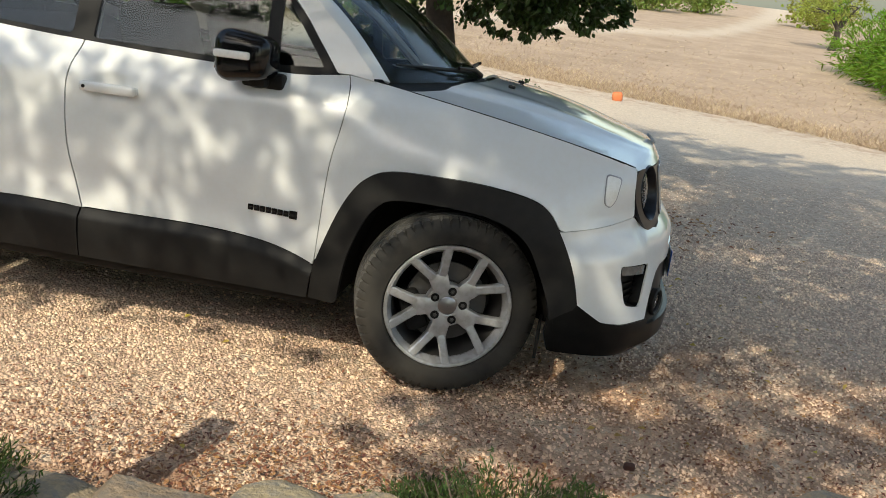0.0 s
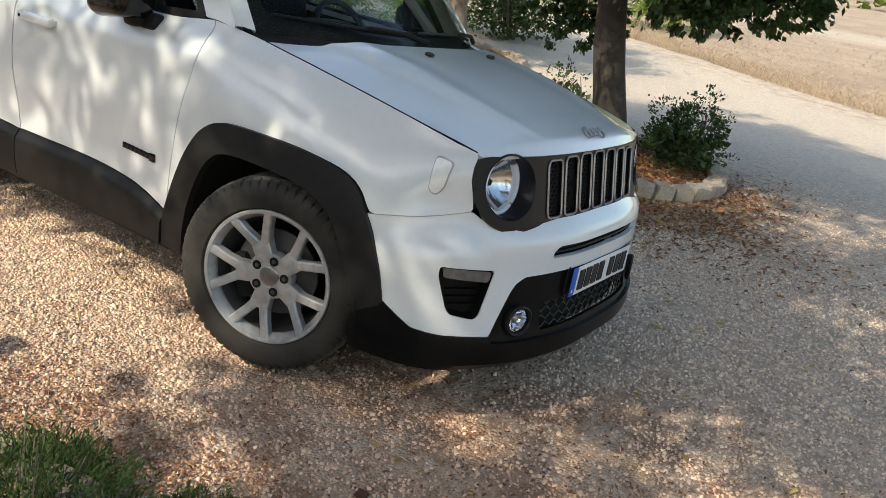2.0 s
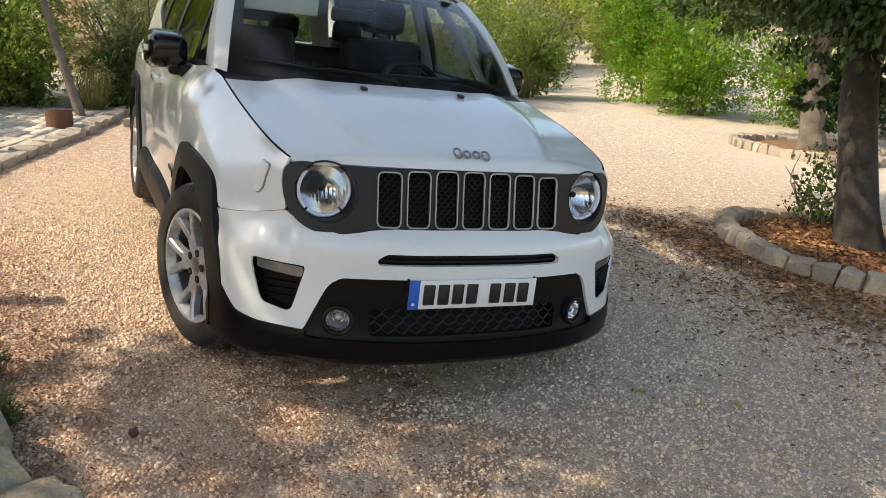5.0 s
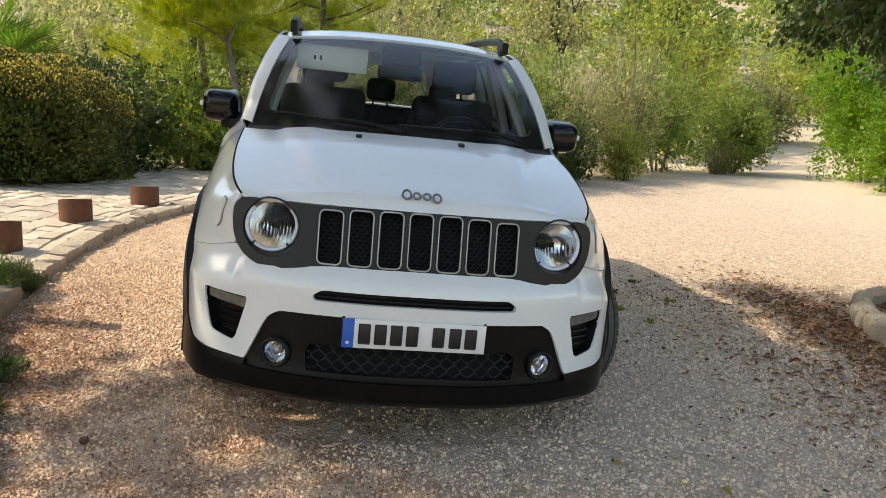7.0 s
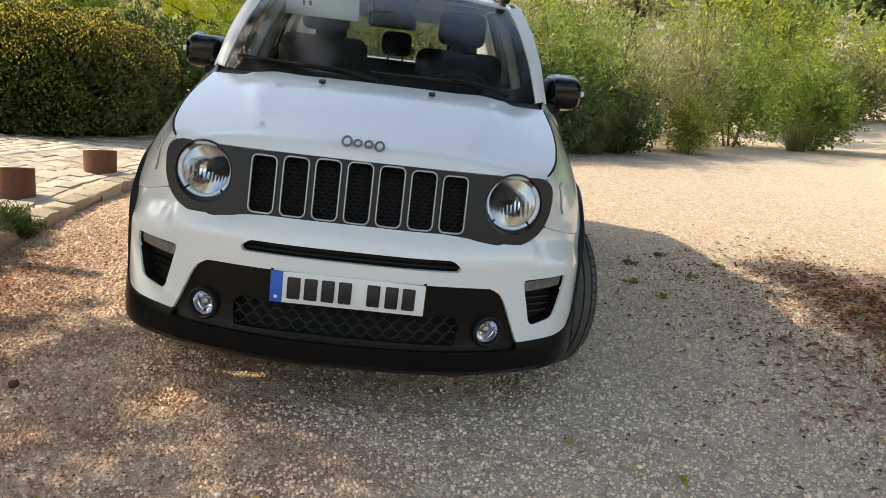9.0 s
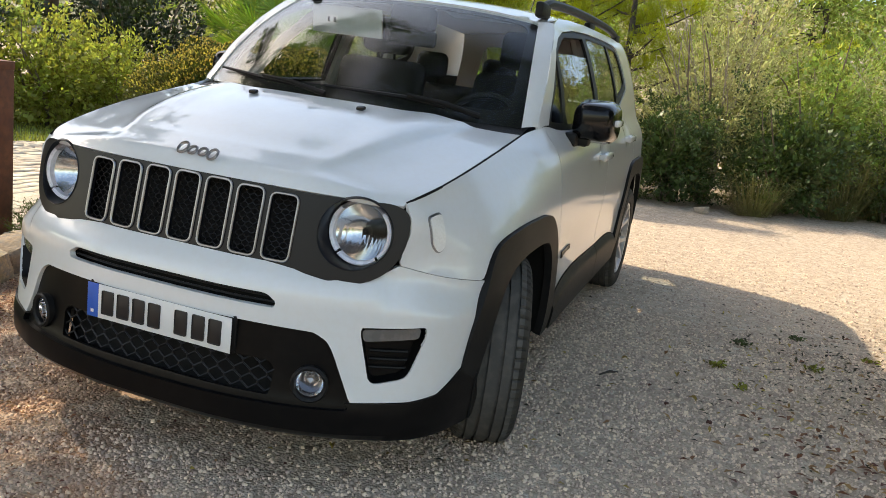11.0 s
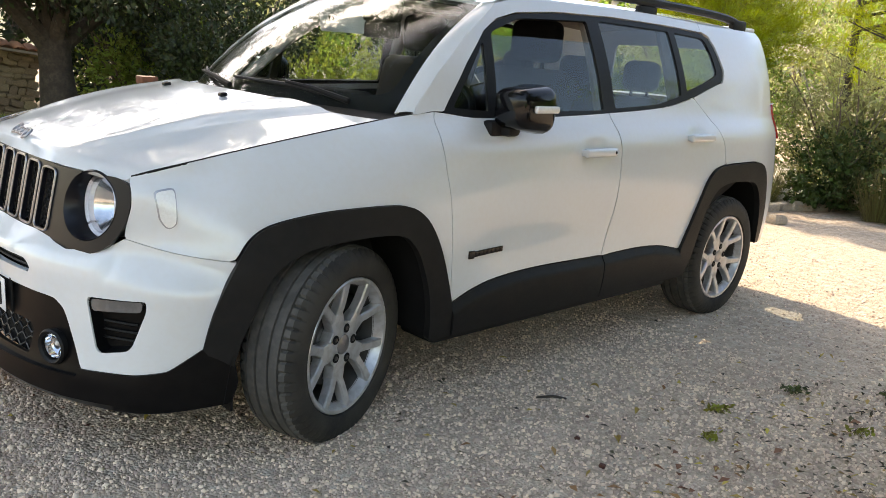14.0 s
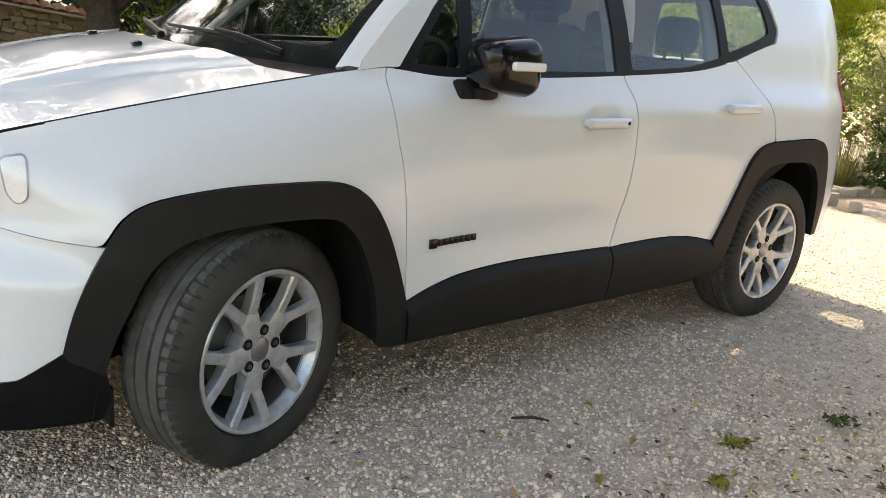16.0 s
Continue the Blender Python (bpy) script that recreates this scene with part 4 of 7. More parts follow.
back = [(-0.80, 0.63), (0.80, 0.63), (0.72, 0.90), (-0.72, 0.90)]
panel("tailgate", [(-1, 0), (1, 0), (1, 1), (-1, 1)], tail_at, PAINT, car, holes=(rounded(back, 0.05, 4),), step=0.04, step_v=0.03, thick=0.03, flip=True)
panel("rear_window", rounded([(-0.82, 0.62), (0.82, 0.62), (0.74, 0.91), (-0.74, 0.91)], 0.05, 4), lambda u, v: tuple(np.array(tail_at(u, v)) + np.array((0.01, 0, 0))), GLASS_SIDE, car, step=0.08, thick=0.004)
bm = bmesh.new()
block(bm, -3.25, -3.05, -0.53, 0.53, 1.563, 1.592, 0.012)
part("rear_spoiler", bm, PAINT, car)
bm = bmesh.new()
tube(bm, [(-2.72, 0.0, 1.615), (-2.86, 0.0, 1.80)], [0.006, 0.003], 6)
block(bm, -2.76, -2.66, -0.022, 0.022, 1.602, 1.632, 0.008)
part("aerial", bm, PLASTIC, car)
# cowl, wipers
bm = bmesh.new()
n = 24
a = [bm.verts.new((0.02 - 0.215 * abs(u) ** 2.6, 0.725 * u, 1.092 - 0.02 * abs(u) ** 2)) for u in np.linspace(-1, 1, n)]
b = [bm.verts.new((-0.085 - 0.25 * abs(u) ** 2.3, 0.722 * u, 1.118 - 0.012 * u * u)) for u in np.linspace(-1, 1, n)]
for i in range(n - 1):
    bm.faces.new((a[i], a[i + 1], b[i + 1], b[i]))
part("cowl", bm, PLASTIC, car)
for (u0, v0), (u1, v1), (u2, v2) in ((( -0.02, 0.015), (-0.45, 0.055), (-0.90, 0.10)), ((0.78, 0.02), (0.42, 0.065), (-0.06, 0.075))):
    wiper = new("wiper")
    wiper.parent = car
    off = np.array((0.022, 0, 0.030))
    P = lambda u, v, k=1.0: tuple(np.array(screen_at(u, v)) + off * k)
    bm = bmesh.new()
    tube(bm, [P(u0, v0, 0.5), P((u0 + u1) / 2, (v0 + v1) / 2, 1.1), P(u1, v1, 1.0)], [0.012, 0.009, 0.007], 7)
    part("wiper_arm", bm, PLASTIC, wiper)
    bm = bmesh.new()
    tube(bm, [P(u0 * 0.8 + u2 * 0.2, v0 * 0.8 + v2 * 0.2 + 0.015, 0.45), P(u1, v1 + 0.008, 0.5), P(u2, v2, 0.45)], [0.006, 0.009, 0.005], 6)
    part("wiper_blade", bm, PLASTIC, wiper)

# ---- underbody and inner shell ----
bm = bmesh.new()
block(bm, -3.2, 0.55, -0.52, 0.52, 0.22, 0.50, 0.05)
block(bm, -2.05, -0.50, -0.80, 0.80, 0.23, 0.46, 0.04)
block(bm, -0.35, 0.62, -0.52, 0.52, 0.40, 0.86, 0.06)
part("underbody", bm, DARK, car)
for s in (1, -1):
    # dark inner skins behind the shut lines
    panel("inner_skin", [(-3.36, 0.87), (-2.95, 0.87), (-2.08, 0.50), (-0.36, 0.50), (-0.30, 0.86), (-0.30, 1.00), (-0.45, 1.05), (-2.1, 1.10), (-2.5, 1.19), (-3.36, 1.20)], on_side(s, -0.035), DARK, car, step=0.06, flip=s > 0)
    for px in (-1.47, -2.10):
        bm = bmesh.new()
        tube(bm, [(px, s * 0.755, 1.10), (px, s * 0.69, 1.30), (px + 0.01, s * 0.60, 1.54)], 0.034, 8)
        part("inner_pillar", bm, LINER, car)
    bm = bmesh.new()
    tube(bm, [(-0.43, s * 0.655, 1.08), (-0.69, s * 0.600, 1.32), (-0.93, s * 0.545, 1.49)], 0.024, 8)
    part("inner_pillar", bm, LINER, car)
panel("headliner", [(-0.96, 0.02), (0.96, 0.02), (0.96, 0.98), (-0.96, 0.98)], lambda u, v: tuple(np.array(roof_at(u, v)) - np.array((0, 0, 0.035))), LINER, car, step=0.1, thick=0.006)
bm = bmesh.new()
block(bm, -0.62, -0.10, -0.70, 0.70, 0.86, 1.04, 0.05, seg=3)
block(bm, -0.62, -0.42, 0.18, 0.62, 1.02, 1.09, 0.03, seg=3)
block(bm, -0.66, -0.52, -0.16, 0.14, 0.98, 1.13, 0.03, seg=3)
part("dashboard", bm, DASH, car)
bm = bmesh.new()
ring_bar(bm, [(-0.80 - 0.10 * math.sin(t), 0.38 + 0.185 * math.cos(t), 1.02 + 0.165 * math.sin(t)) for t in [2 * math.pi * k / 32 for k in range(32)]], 0.016, 8)
block(bm, -0.80, -0.74, 0.30, 0.46, 0.96, 1.07, 0.02)
block(bm, -0.80, -0.77, 0.20, 0.56, 1.005, 1.04, 0.01)
part("steering_wheel", bm, DASH, car)


def seat(y, x, wide, tall):
    st = new("seat")
    st.parent = car
    st["label"] = "dark fabric car seat with headrest"
    bm = bmesh.new()
    block(bm, x - 0.05, x + 0.50, y - wide / 2, y + wide / 2, 0.50, 0.66, 0.05, seg=3)
    part("seat_cushion", bm, FABRIC, st)
    bm = bmesh.new()
    block(bm, -0.07, 0.07, -wide / 2, wide / 2, 0, tall, 0.06, m=pose(x, y, 0.60, 0, -14, 0), seg=3)
    part("backrest", bm, FABRIC, st)
    top = 0.60 + tall * math.cos(radians(14))
    bx = x - tall * math.sin(radians(14))
    k = 1 if wide < 0.6 else 3
    for i in range(k):
        yy = y + (i - (k - 1) / 2) * 0.44
        bm = bmesh.new()
        block(bm, bx - 0.065, bx + 0.045, yy - (0.135 if k == 1 else 0.10), yy + (0.135 if k == 1 else 0.10), top + 0.03, top + (0.22 if k == 1 else 0.19), 0.045, seg=3)
        for q in (-0.05, 0.05):
            block(bm, bx - 0.012, bx + 0.0, yy + q - 0.006, yy + q + 0.006, top - 0.05, top + 0.06)
        part("headrest", bm, FABRIC, st)


seat(0.39, -1.22, 0.50, 0.70)
seat(-0.39, -1.22, 0.50, 0.70)
seat(0.0, -2.08, 1.24, 0.58)
# rear-view mirror, camera box, lowered visor
bm = bmesh.new()
block(bm, -0.80, -0.765, -0.115, 0.125, 1.36, 1.435, 0.018, seg=3)
block(bm, -0.82, -0.74, -0.10, 0.11, 1.43, 1.535, 0.02, seg=3)
part("rear_view_mirror", bm, DASH, car)
bm = bmesh.new()
block(bm, -0.007, 0.007, -0.185, 0.185, -0.066, 0.066, 0.006, m=pose(-0.83, -0.355, 1.438, 0, 12, 0))
part("sun_visor", bm, VISOR, car, "pale lowered sun visor")
for dy, w, ink in ((0.0, 0.055, PLATE), (-0.018, 0.012, INK), (0.014, 0.014, INK)):
    bm = bmesh.new()
    off = 0.0085 if ink is PLATE else 0.0105
    block(bm, off - 0.001, off + 0.001, -0.075 + dy - w / 2, -0.075 + dy + w / 2, -0.020 if ink is PLATE else -0.012, 0.020 if ink is PLATE else 0.012, m=pose(-0.83, -0.355, 1.438, 0, 12, 0))
    part("visor_label", bm, ink, car, "small printed warning label")
bm = bmesh.new()
block(bm, -0.006, 0.006, -0.20, 0.20, -0.075, 0.075, 0.005, m=pose(-0.88, 0.33, 1.53, 0, 82, 0))
part("sun_visor", bm, VISOR, car, "pale raised sun visor")

# ---- wheels ----
TR, RR = 0.334, 0.226
TREAD = [(0.222, 0.070), (0.2315, 0.088), (0.240, 0.104), (0.270, 0.112), (0.300, 0.108), (0.318, 0.098), (0.328, 0.084), (0.3325, 0.070),
         (0.3335, 0.066), (0.3335, 0.0655), (0.326, 0.0645), (0.326, 0.0585), (0.3345, 0.0575), (0.335, 0.030), (0.335, 0.0295), (0.326, 0.0285), (0.326, 0.0195), (0.335, 0.0185), (0.3355, 0.0)]
tread = TREAD + [(r, -y) for r, y in TREAD[-2::-1]]


def sipe(i, j):
    y = abs(tread[j][1])
    return -0.009 if 0.0655 < y <= 0.098 and tread[j][0] > 0.3 and i % 5 < 1 else 0.0


def build_wheel(m, side):
    """One wheel: its outer face looks along +y before m is applied (side 1) or -y (side -1)."""
    wheel = new("wheel")
    wheel.parent = car
    wheel["label"] = "silver ten-spoke alloy wheel with dusty black tyre"
    F = m @ Matrix.Diagonal((1, side, 1, 1))
    put = lambda name, v, f, mt, par, lab="", sh=32: mesh_object(name, [F @ Vector(p) for p in v], f, mt, par, lab, fix=True, sharp=sh)
    v, f = revolve(tread, 300, wobble=sipe)
    k = len(tread)
    crown = [j for j in range(k - 1) if abs(tread[j][1]) < 0.085 and abs(tread[j + 1][1]) < 0.085 and tread[j][0] > 0.3]
    tyre = put("tyre", v, [q for i, q in enumerate(f) if i % (k - 1) not in crown], RUBBER, wheel, sh=28)
    put("tread", v, [q for i, q in enumerate(f) if i % (k - 1) in crown], TREAD_DUST, tyre, "dusty grooved tread", sh=28)
    rim = new("rim")
    rim.parent = wheel
    v, f = revolve([(0.203, 0.060), (0.208, 0.078), (0.216, 0.090), (0.2195, 0.0985), (0.229, 0.1005), (0.2325, 0.097), (0.2325, 0.086), (0.224, 0.07), (0.215, -0.09)], 72)
    put("rim_lip", v, f, ALLOY, rim)
    # barrel given the dark iron: the wheel's deep inner shade as colour
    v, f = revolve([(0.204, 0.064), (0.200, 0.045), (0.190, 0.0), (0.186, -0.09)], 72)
    put("rim_barrel", v, f, SHADED_IRON, rim)
    # ten spokes in five pairs
    for k in range(5):
        a0 = 2 * math.pi * (k / 5) + math.pi / 2
        for d in (-1, 1):
            a1 = a0 + d * radians(17.8)
            bm = bmesh.new()
            p0 = Vector((0.106 * math.cos(a0 + d * 0.11), 0.074, 0.106 * math.sin(a0 + d * 0.11)))
            p2 = Vector((0.221 * math.cos(a1), 0.096, 0.221 * math.sin(a1)))
            p1 = p0.lerp(p2, 0.45) + Vector((0, 0.003, 0))
            rows = []
            for p, w, t in ((p0, 0.0170, 0.036), (p1, 0.0150, 0.034), (p2, 0.0165, 0.032)):
                dirv = (p2 - p0).normalized()
                side_v = Vector((0, 1, 0)).cross(dirv).normalized()
                rows.append([bm.verts.new(q) for q in (p - side_v * w - Vector((0, t, 0)), p - side_v * w - Vector((0, 0.006, 0)), p - side_v * w * 0.70, p + side_v * w * 0.70, p + side_v * w - Vector((0, 0.006, 0)), p + side_v * w - Vector((0, t, 0)))])
            for r1, r2 in zip(rows, rows[1:]):
                for q in range(6):
                    bm.faces.new((r1[q], r1[(q + 1) % 6], r2[(q + 1) % 6], r2[q]))
            bm.faces.new(rows[0][::-1])
            bm.faces.new(rows[-1])
            bmesh.ops.transform(bm, matrix=F, verts=bm.verts)
            bmesh.ops.recalc_face_normals(bm, faces=bm.faces)
            part("spoke", bm, ALLOY, rim, sharp=25)
        bm = bmesh.new()
        block(bm, 0.03, 0.126, 0.035, 0.0745, -0.036, 0.036, 0.006)
        for v in bm.verts:
            v.co.z *= 1.0 if v.co.x > 0.08 else 0.86
            v.co.y += 0.002 if v.co.x > 0.08 and v.co.y > 0.05 else 0.0
        bmesh.ops.transform(bm, matrix=F @ pose(0, 0, 0, 0, -math.degrees(a0), 0), verts=bm.verts)
        bmesh.ops.recalc_face_normals(bm, faces=bm.faces)
        part("spoke_root", bm, ALLOY, rim)
    # hub; flat dark discs stand for the shade in its bolt holes
    v, f = revolve([(0.080, 0.030), (0.083, 0.062), (0.079, 0.0715), (0.040, 0.0750), (0.036, 0.070)], 60)
    put("hub", v, f, ALLOY, rim)
    v, f = revolve([(0.035, 0.064), (0.034, 0.075), (0.028, 0.078), (0.001, 0.079)], 28)
    put("centre_cap", v, f, SATIN, rim, "satin centre cap")
    for k in range(5):
        a = 2 * math.pi * (k + 0.5) / 5 + math.pi / 2
        c = Vector((0.056 * math.cos(a), 0, 0.056 * math.sin(a)))
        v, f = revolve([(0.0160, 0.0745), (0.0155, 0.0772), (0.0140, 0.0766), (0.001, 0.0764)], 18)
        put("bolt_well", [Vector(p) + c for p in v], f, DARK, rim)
        v, f = revolve([(0.0078, 0.076), (0.0078, 0.0785), (0.006, 0.0792), (0.001, 0.0792)], 6)
        put("wheel_bolt", [Vector(p) + c for p in v], f, SHADED_IRON, rim)
    v, f = revolve([(0.150, 0.005), (0.150, 0.018), (0.085, 0.020), (0.075, 0.035), (0.001, 0.036)], 40)
    put("brake_disc", v, f, SHADED_IRON, wheel)
    bm = bmesh.new()
    block(bm, -0.165, -0.085, -0.03, 0.045, -0.07, 0.09, 0.02, m=F)
    bmesh.ops.recalc_face_normals(bm, faces=bm.faces)
    part("brake_caliper", bm, DARK, wheel)
    v, f = revolve([(0.199, -0.085), (0.12, -0.088), (0.03, -0.089), (0.001, -0.09)], 30)
    put("wheel_back", v, f, DARK, wheel)


STEER = 19.0
SIZE = Matrix.Diagonal((1.025, 1.0, 1.025, 1))
build_wheel(Matrix.Translation((0.037, 0.790, 0.336)) @ pose(0, 0, 0, 0, 23, STEER) @ SIZE, 1)
build_wheel(Matrix.Translation((0.037, -0.790, 0.336)) @ pose(0, 0, 0, 0, -23, STEER - 2) @ SIZE, -1)
build_wheel(Matrix.Translation((-2.57, 0.790, 0.336)) @ pose(0, 0, 0, 0, 25, 0), 1)
build_wheel(Matrix.Translation((-2.57, -0.790, 0.336)) @ pose(0, 0, 0, 0, 31, 0), -1)
for s in (1, -1):
    bm = bmesh.new()
    block(bm, 0.395, 0.407, s * 0.70 - 0.10, s * 0.70 + 0.10, 0.165, 0.28, 0.005)
    part("mud_flap", bm, PLASTIC, car, "black air deflector before the wheel")

# ---- ground ----
rng = np.random.default_rng(7)


def bed_line(x):
    """y of the kerb's foot along the right-hand side."""
    return pchip([-9.0, -7.5, -6.2, -5.36, -4.0, -3.2, -2.2, -1.0, 0.0, 0.6, 1.05, 1.4, 1.9, 2.6, 4.0, 8.0],
                 [0.1, -0.50, -0.92, -1.19, -1.68, -1.90, -2.00, -1.99, -1.80, -1.62, -1.44, -1.28, -1.9, -3.6, -6.0, -9.0], x)


RISE = ([0.0, 3.2, 6.0, 9.0, 12.0, 14.0], [0.0, 0.064, 0.133, 0.222, 0.43, 0.5376])


def height(x, y):
    """Ground over the plane that the car stands on (plan coordinates)."""
    h = 0.03 * max(-14.0, y) if y < 0 else pchip(*RISE, y)
    if y > 12:
        h += 0.085 * (y - 12) ** 1.0 * (1 if y < 80 else 0) + (0.085 * 68 if y >= 80 else 0)
    h -= 0.012 * max(0.0, min(20.0, -3 - x))
    if x < -38:
        h += 0.16 * (-38 - x) if x > -160 else 0.16 * 122
    d = math.hypot(x, y)
    if d > 5:
        h += 0.05 * min(1.0, (d - 5) / 10) * noise.noise(Vector((x * 0.25, y * 0.25, 3.1)))
    if d > 45:
        h += 0.02 * (d - 45) * noise.noise(Vector((x * 0.02, y * 0.02, 1.7)))
    return h + 0.006 * noise.noise(Vector((x * 1.3, y * 1.3, 0.4)))


def at(x, y, up=0.0):
    """World place of a point of the plan on the ground."""
    return TILT @ Vector((x, y, height(x, y) + up))


def field_edge(x):
    return pchip([-40, -12, -6, -1.2, 1.0, 2.8, 4.6, 8.0, 14, 40], [40, 24, 16.0, 13.2, 12.3, 11.4, 10.1, 8.0, 6.0, 4.0], x)


def axis_steps(fine, near, far):
    a = list(np.arange(0, near, fine))
    step, v = fine, near
    while v < far:
        a.append(v)
        step *= 1.09
        v += step
    a.append(far)
    return np.array(sorted([-q for q in a[1:]] + a))


gx, gy = axis_steps(0.16, 9.0, 420.0) - 1.0, axis_steps(0.16, 10.0, 420.0) + 1.0
nx, ny = len(gx), len(gy)
GV, FIELD, HILL, SOIL, LITTER, BROWN, PALE = [], [], [], [], [], [], []


def brownness(x, y):
    """How much earth is trodden into the gravel: more along the bed and under the trees, less on the open side."""
    return max(0.55 + 0.05 * max(0.0, min(1.0, 0.5 * x + 0.6)), min(1.0, (1.2 - y + 0.5 * noise.noise(Vector((x * 0.8, y * 0.8, 5)))) / 2.0))


for x in gx:
    fe, bl = field_edge(max(-40, min(40, x))), bed_line(max(-9, min(8, x)))
    for y in gy:
        GV.append(TILT @ Vector((x, y, height(x, y))))
        w = 0.35 * noise.noise(Vector((x * 0.9, y * 0.9, 9)))
        f = (y - fe + w) / 0.35 + 0.5
        ty = pchip([-30, -8.0, 0.5, 3.6, 10.3, 14.6, 30], [27, 26, 27.3, 30.0, 52.0, 72.0, 140], x)
        track = math.exp(-((y - ty + 2.0 * w) / (1.5 + 0.09 * max(0.0, ty - 27))) ** 4) if y > 18 else 0.0
        FIELD.append(max(0.0, min(1.0, f)) * (1 - 0.9 * track))
        HILL.append(max(0.0, min(1.0, (math.hypot(x, y) - 30) / 20)) if y < fe else 0.0)
        SOIL.append(max(0.0, min(1.0, (bl - 0.05 - y) / 0.12, (y - bl + 2.0 + w) / 0.3)) if x < 8 else 0.0)
        l = math.exp(-(((x + 0.5) / 1.8) ** 2 + ((y - 3.9) / 1.45) ** 2) ** 2) * 0.9
        l = max(l, math.exp(-(((x - 1.4) / 1.9) ** 2 + ((y + 0.75) / 1.0) ** 2) ** 2) * 0.85)
        l = max(l, math.exp(-((y - bl - 0.1) / 0.36) ** 2) * (1.0 if -1.5 < x < 1.9 else 0.3))
        l = max(l, math.exp(-((y - fe + 0.5) / 0.5) ** 2) * 0.5)
        LITTER.append(l)
        BROWN.append(brownness(x, y))
        PALE.append(ease((y - 4.5) / 3.5))
me = bpy.data.meshes.new("ground")
quads = [(i * ny + j, (i + 1) * ny + j, (i + 1) * ny + j + 1, i * ny + j + 1) for i in range(nx - 1) for j in range(ny - 1)]
me.from_pydata([tuple(v) for v in GV], [], quads)
for nm, vals in (("field", FIELD), ("hill", HILL), ("soil", SOIL), ("litter", LITTER), ("brown", BROWN), ("pale", PALE)):
    at_ = me.attributes.new(nm, "FLOAT", "POINT")
    at_.data.foreach_set("value", vals)
me.shade_smooth()
ground = tagged(new("ground", me), "pale crushed-stone gravel drive running into a dry field", "ground", kind="structure")


def ground_material():
    m = bpy.data.materials.new("gravel_ground")
    m.use_nodes = True
    nt = m.node_tree
    N, L = nt.nodes, nt.links
    bs = N["Principled BSDF"]
    bs.inputs["Roughness"].default_value = 0.9
    bs.inputs["Specular IOR Level"].default_value = 0.2
    co = N.new("ShaderNodeTexCoord").outputs["Object"]
    def noise_n(scale, lo, hi, detail=5):
        n = N.new("ShaderNodeTexNoise")
        n.inputs["Scale"].default_value, n.inputs["Detail"].default_value = scale, detail
        L.new(co, n.inputs["Vector"])
        r = N.new("ShaderNodeMapRange")
        r.inputs[1].default_value, r.inputs[2].default_value = lo, hi
        L.new(n.outputs[0], r.inputs[0])
        return r.outputs[0]
    def mixc(a, b, f, how="MIX"):
        n = N.new("ShaderNodeMix")
        n.data_type, n.blend_type = "RGBA", how
        for s_, v in ((6, a), (7, b)):
            if isinstance(v, tuple):
                n.inputs[s_].default_value = (*v, 1)
            else:
                L.new(v, n.inputs[s_])
        if isinstance(f, float):
            n.inputs[0].default_value = f
        else:
            L.new(f, n.inputs[0])
        return n.outputs[2]
    def mul(a, b):
        n = N.new("ShaderNodeMath")
        n.operation = "MULTIPLY"
        for k, v in enumerate((a, b)):
            if isinstance(v, float):
                n.inputs[k].default_value = v
            else:
                L.new(v, n.inputs[k])
        return n.outputs[0]
    def attr(nm):
        n = N.new("ShaderNodeAttribute")
        n.attribute_name = nm
        return n.outputs["Fac"]
    vo = N.new("ShaderNodeTexVoronoi")
    vo.inputs["Scale"].default_value = 88.0
    L.new(co, vo.inputs["Vector"])
    sep = N.new("ShaderNodeSeparateColor")
    L.new(vo.outputs["Color"], sep.inputs[0])
    ramp = N.new("ShaderNodeValToRGB")
    el = ramp.color_ramp.elements
    el[0].position, el[0].color = 0.0, (0.42, 0.365, 0.30, 1)
    el[1].position, el[1].color = 1.0, (0.68, 0.62, 0.53, 1)
    for p, c in ((0.25, (0.54, 0.46, 0.365, 1)), (0.6, (0.66, 0.575, 0.465, 1)), (0.85, (0.70, 0.59, 0.465, 1))):
        e = el.new(p)
        e.color = c
    L.new(sep.outputs[0], ramp.inputs[0])
    vo2 = N.new("ShaderNodeTexVoronoi")
    vo2.inputs["Scale"].default_value = 27.0
    L.new(co, vo2.inputs["Vector"])
    sep2 = N.new("ShaderNodeSeparateColor")
    L.new(vo2.outputs["Color"], sep2.inputs[0])
    ramp2 = N.new("ShaderNodeValToRGB")
    e2 = ramp2.color_ramp.elements
    e2[0].color, e2[1].color = (0.32, 0.28, 0.23, 1), (0.80, 0.73, 0.62, 1)
    L.new(sep2.outputs[0], ramp2.inputs[0])
    gap = N.new("ShaderNodeMapRange")
    gap.inputs[1].default_value, gap.inputs[2].default_value = 0.30, 0.70
    L.new(vo.outputs["Distance"], gap.inputs[0])
    # cell edges darkened: earth between the stones and the shade there
    gravel = mixc(ramp.outputs[0], (0.17, 0.135, 0.105), mul(gap.outputs[0], 0.55))
    gravel = mixc(gravel, ramp2.outputs[0], 0.42)
    gravel = mixc(gravel, (0.58, 0.51, 0.42), mul(noise_n(0.7, 0.40, 0.70), 0.35))
    gravel = mixc(gravel, (0.48, 0.43, 0.37), mul(noise_n(2.3, 0.45, 0.70), 0.30))
    gravel = mixc(gravel, (1.04, 0.865, 0.755), attr("brown"), "MULTIPLY")
    gravel = mixc(gravel, (0.66, 0.575, 0.465), mul(attr("pale"), 0.5))
    gravel = mixc(gravel, (0.24, 0.20, 0.16), mul(noise_n(26.0, 0.50, 0.68, 3), 0.22))
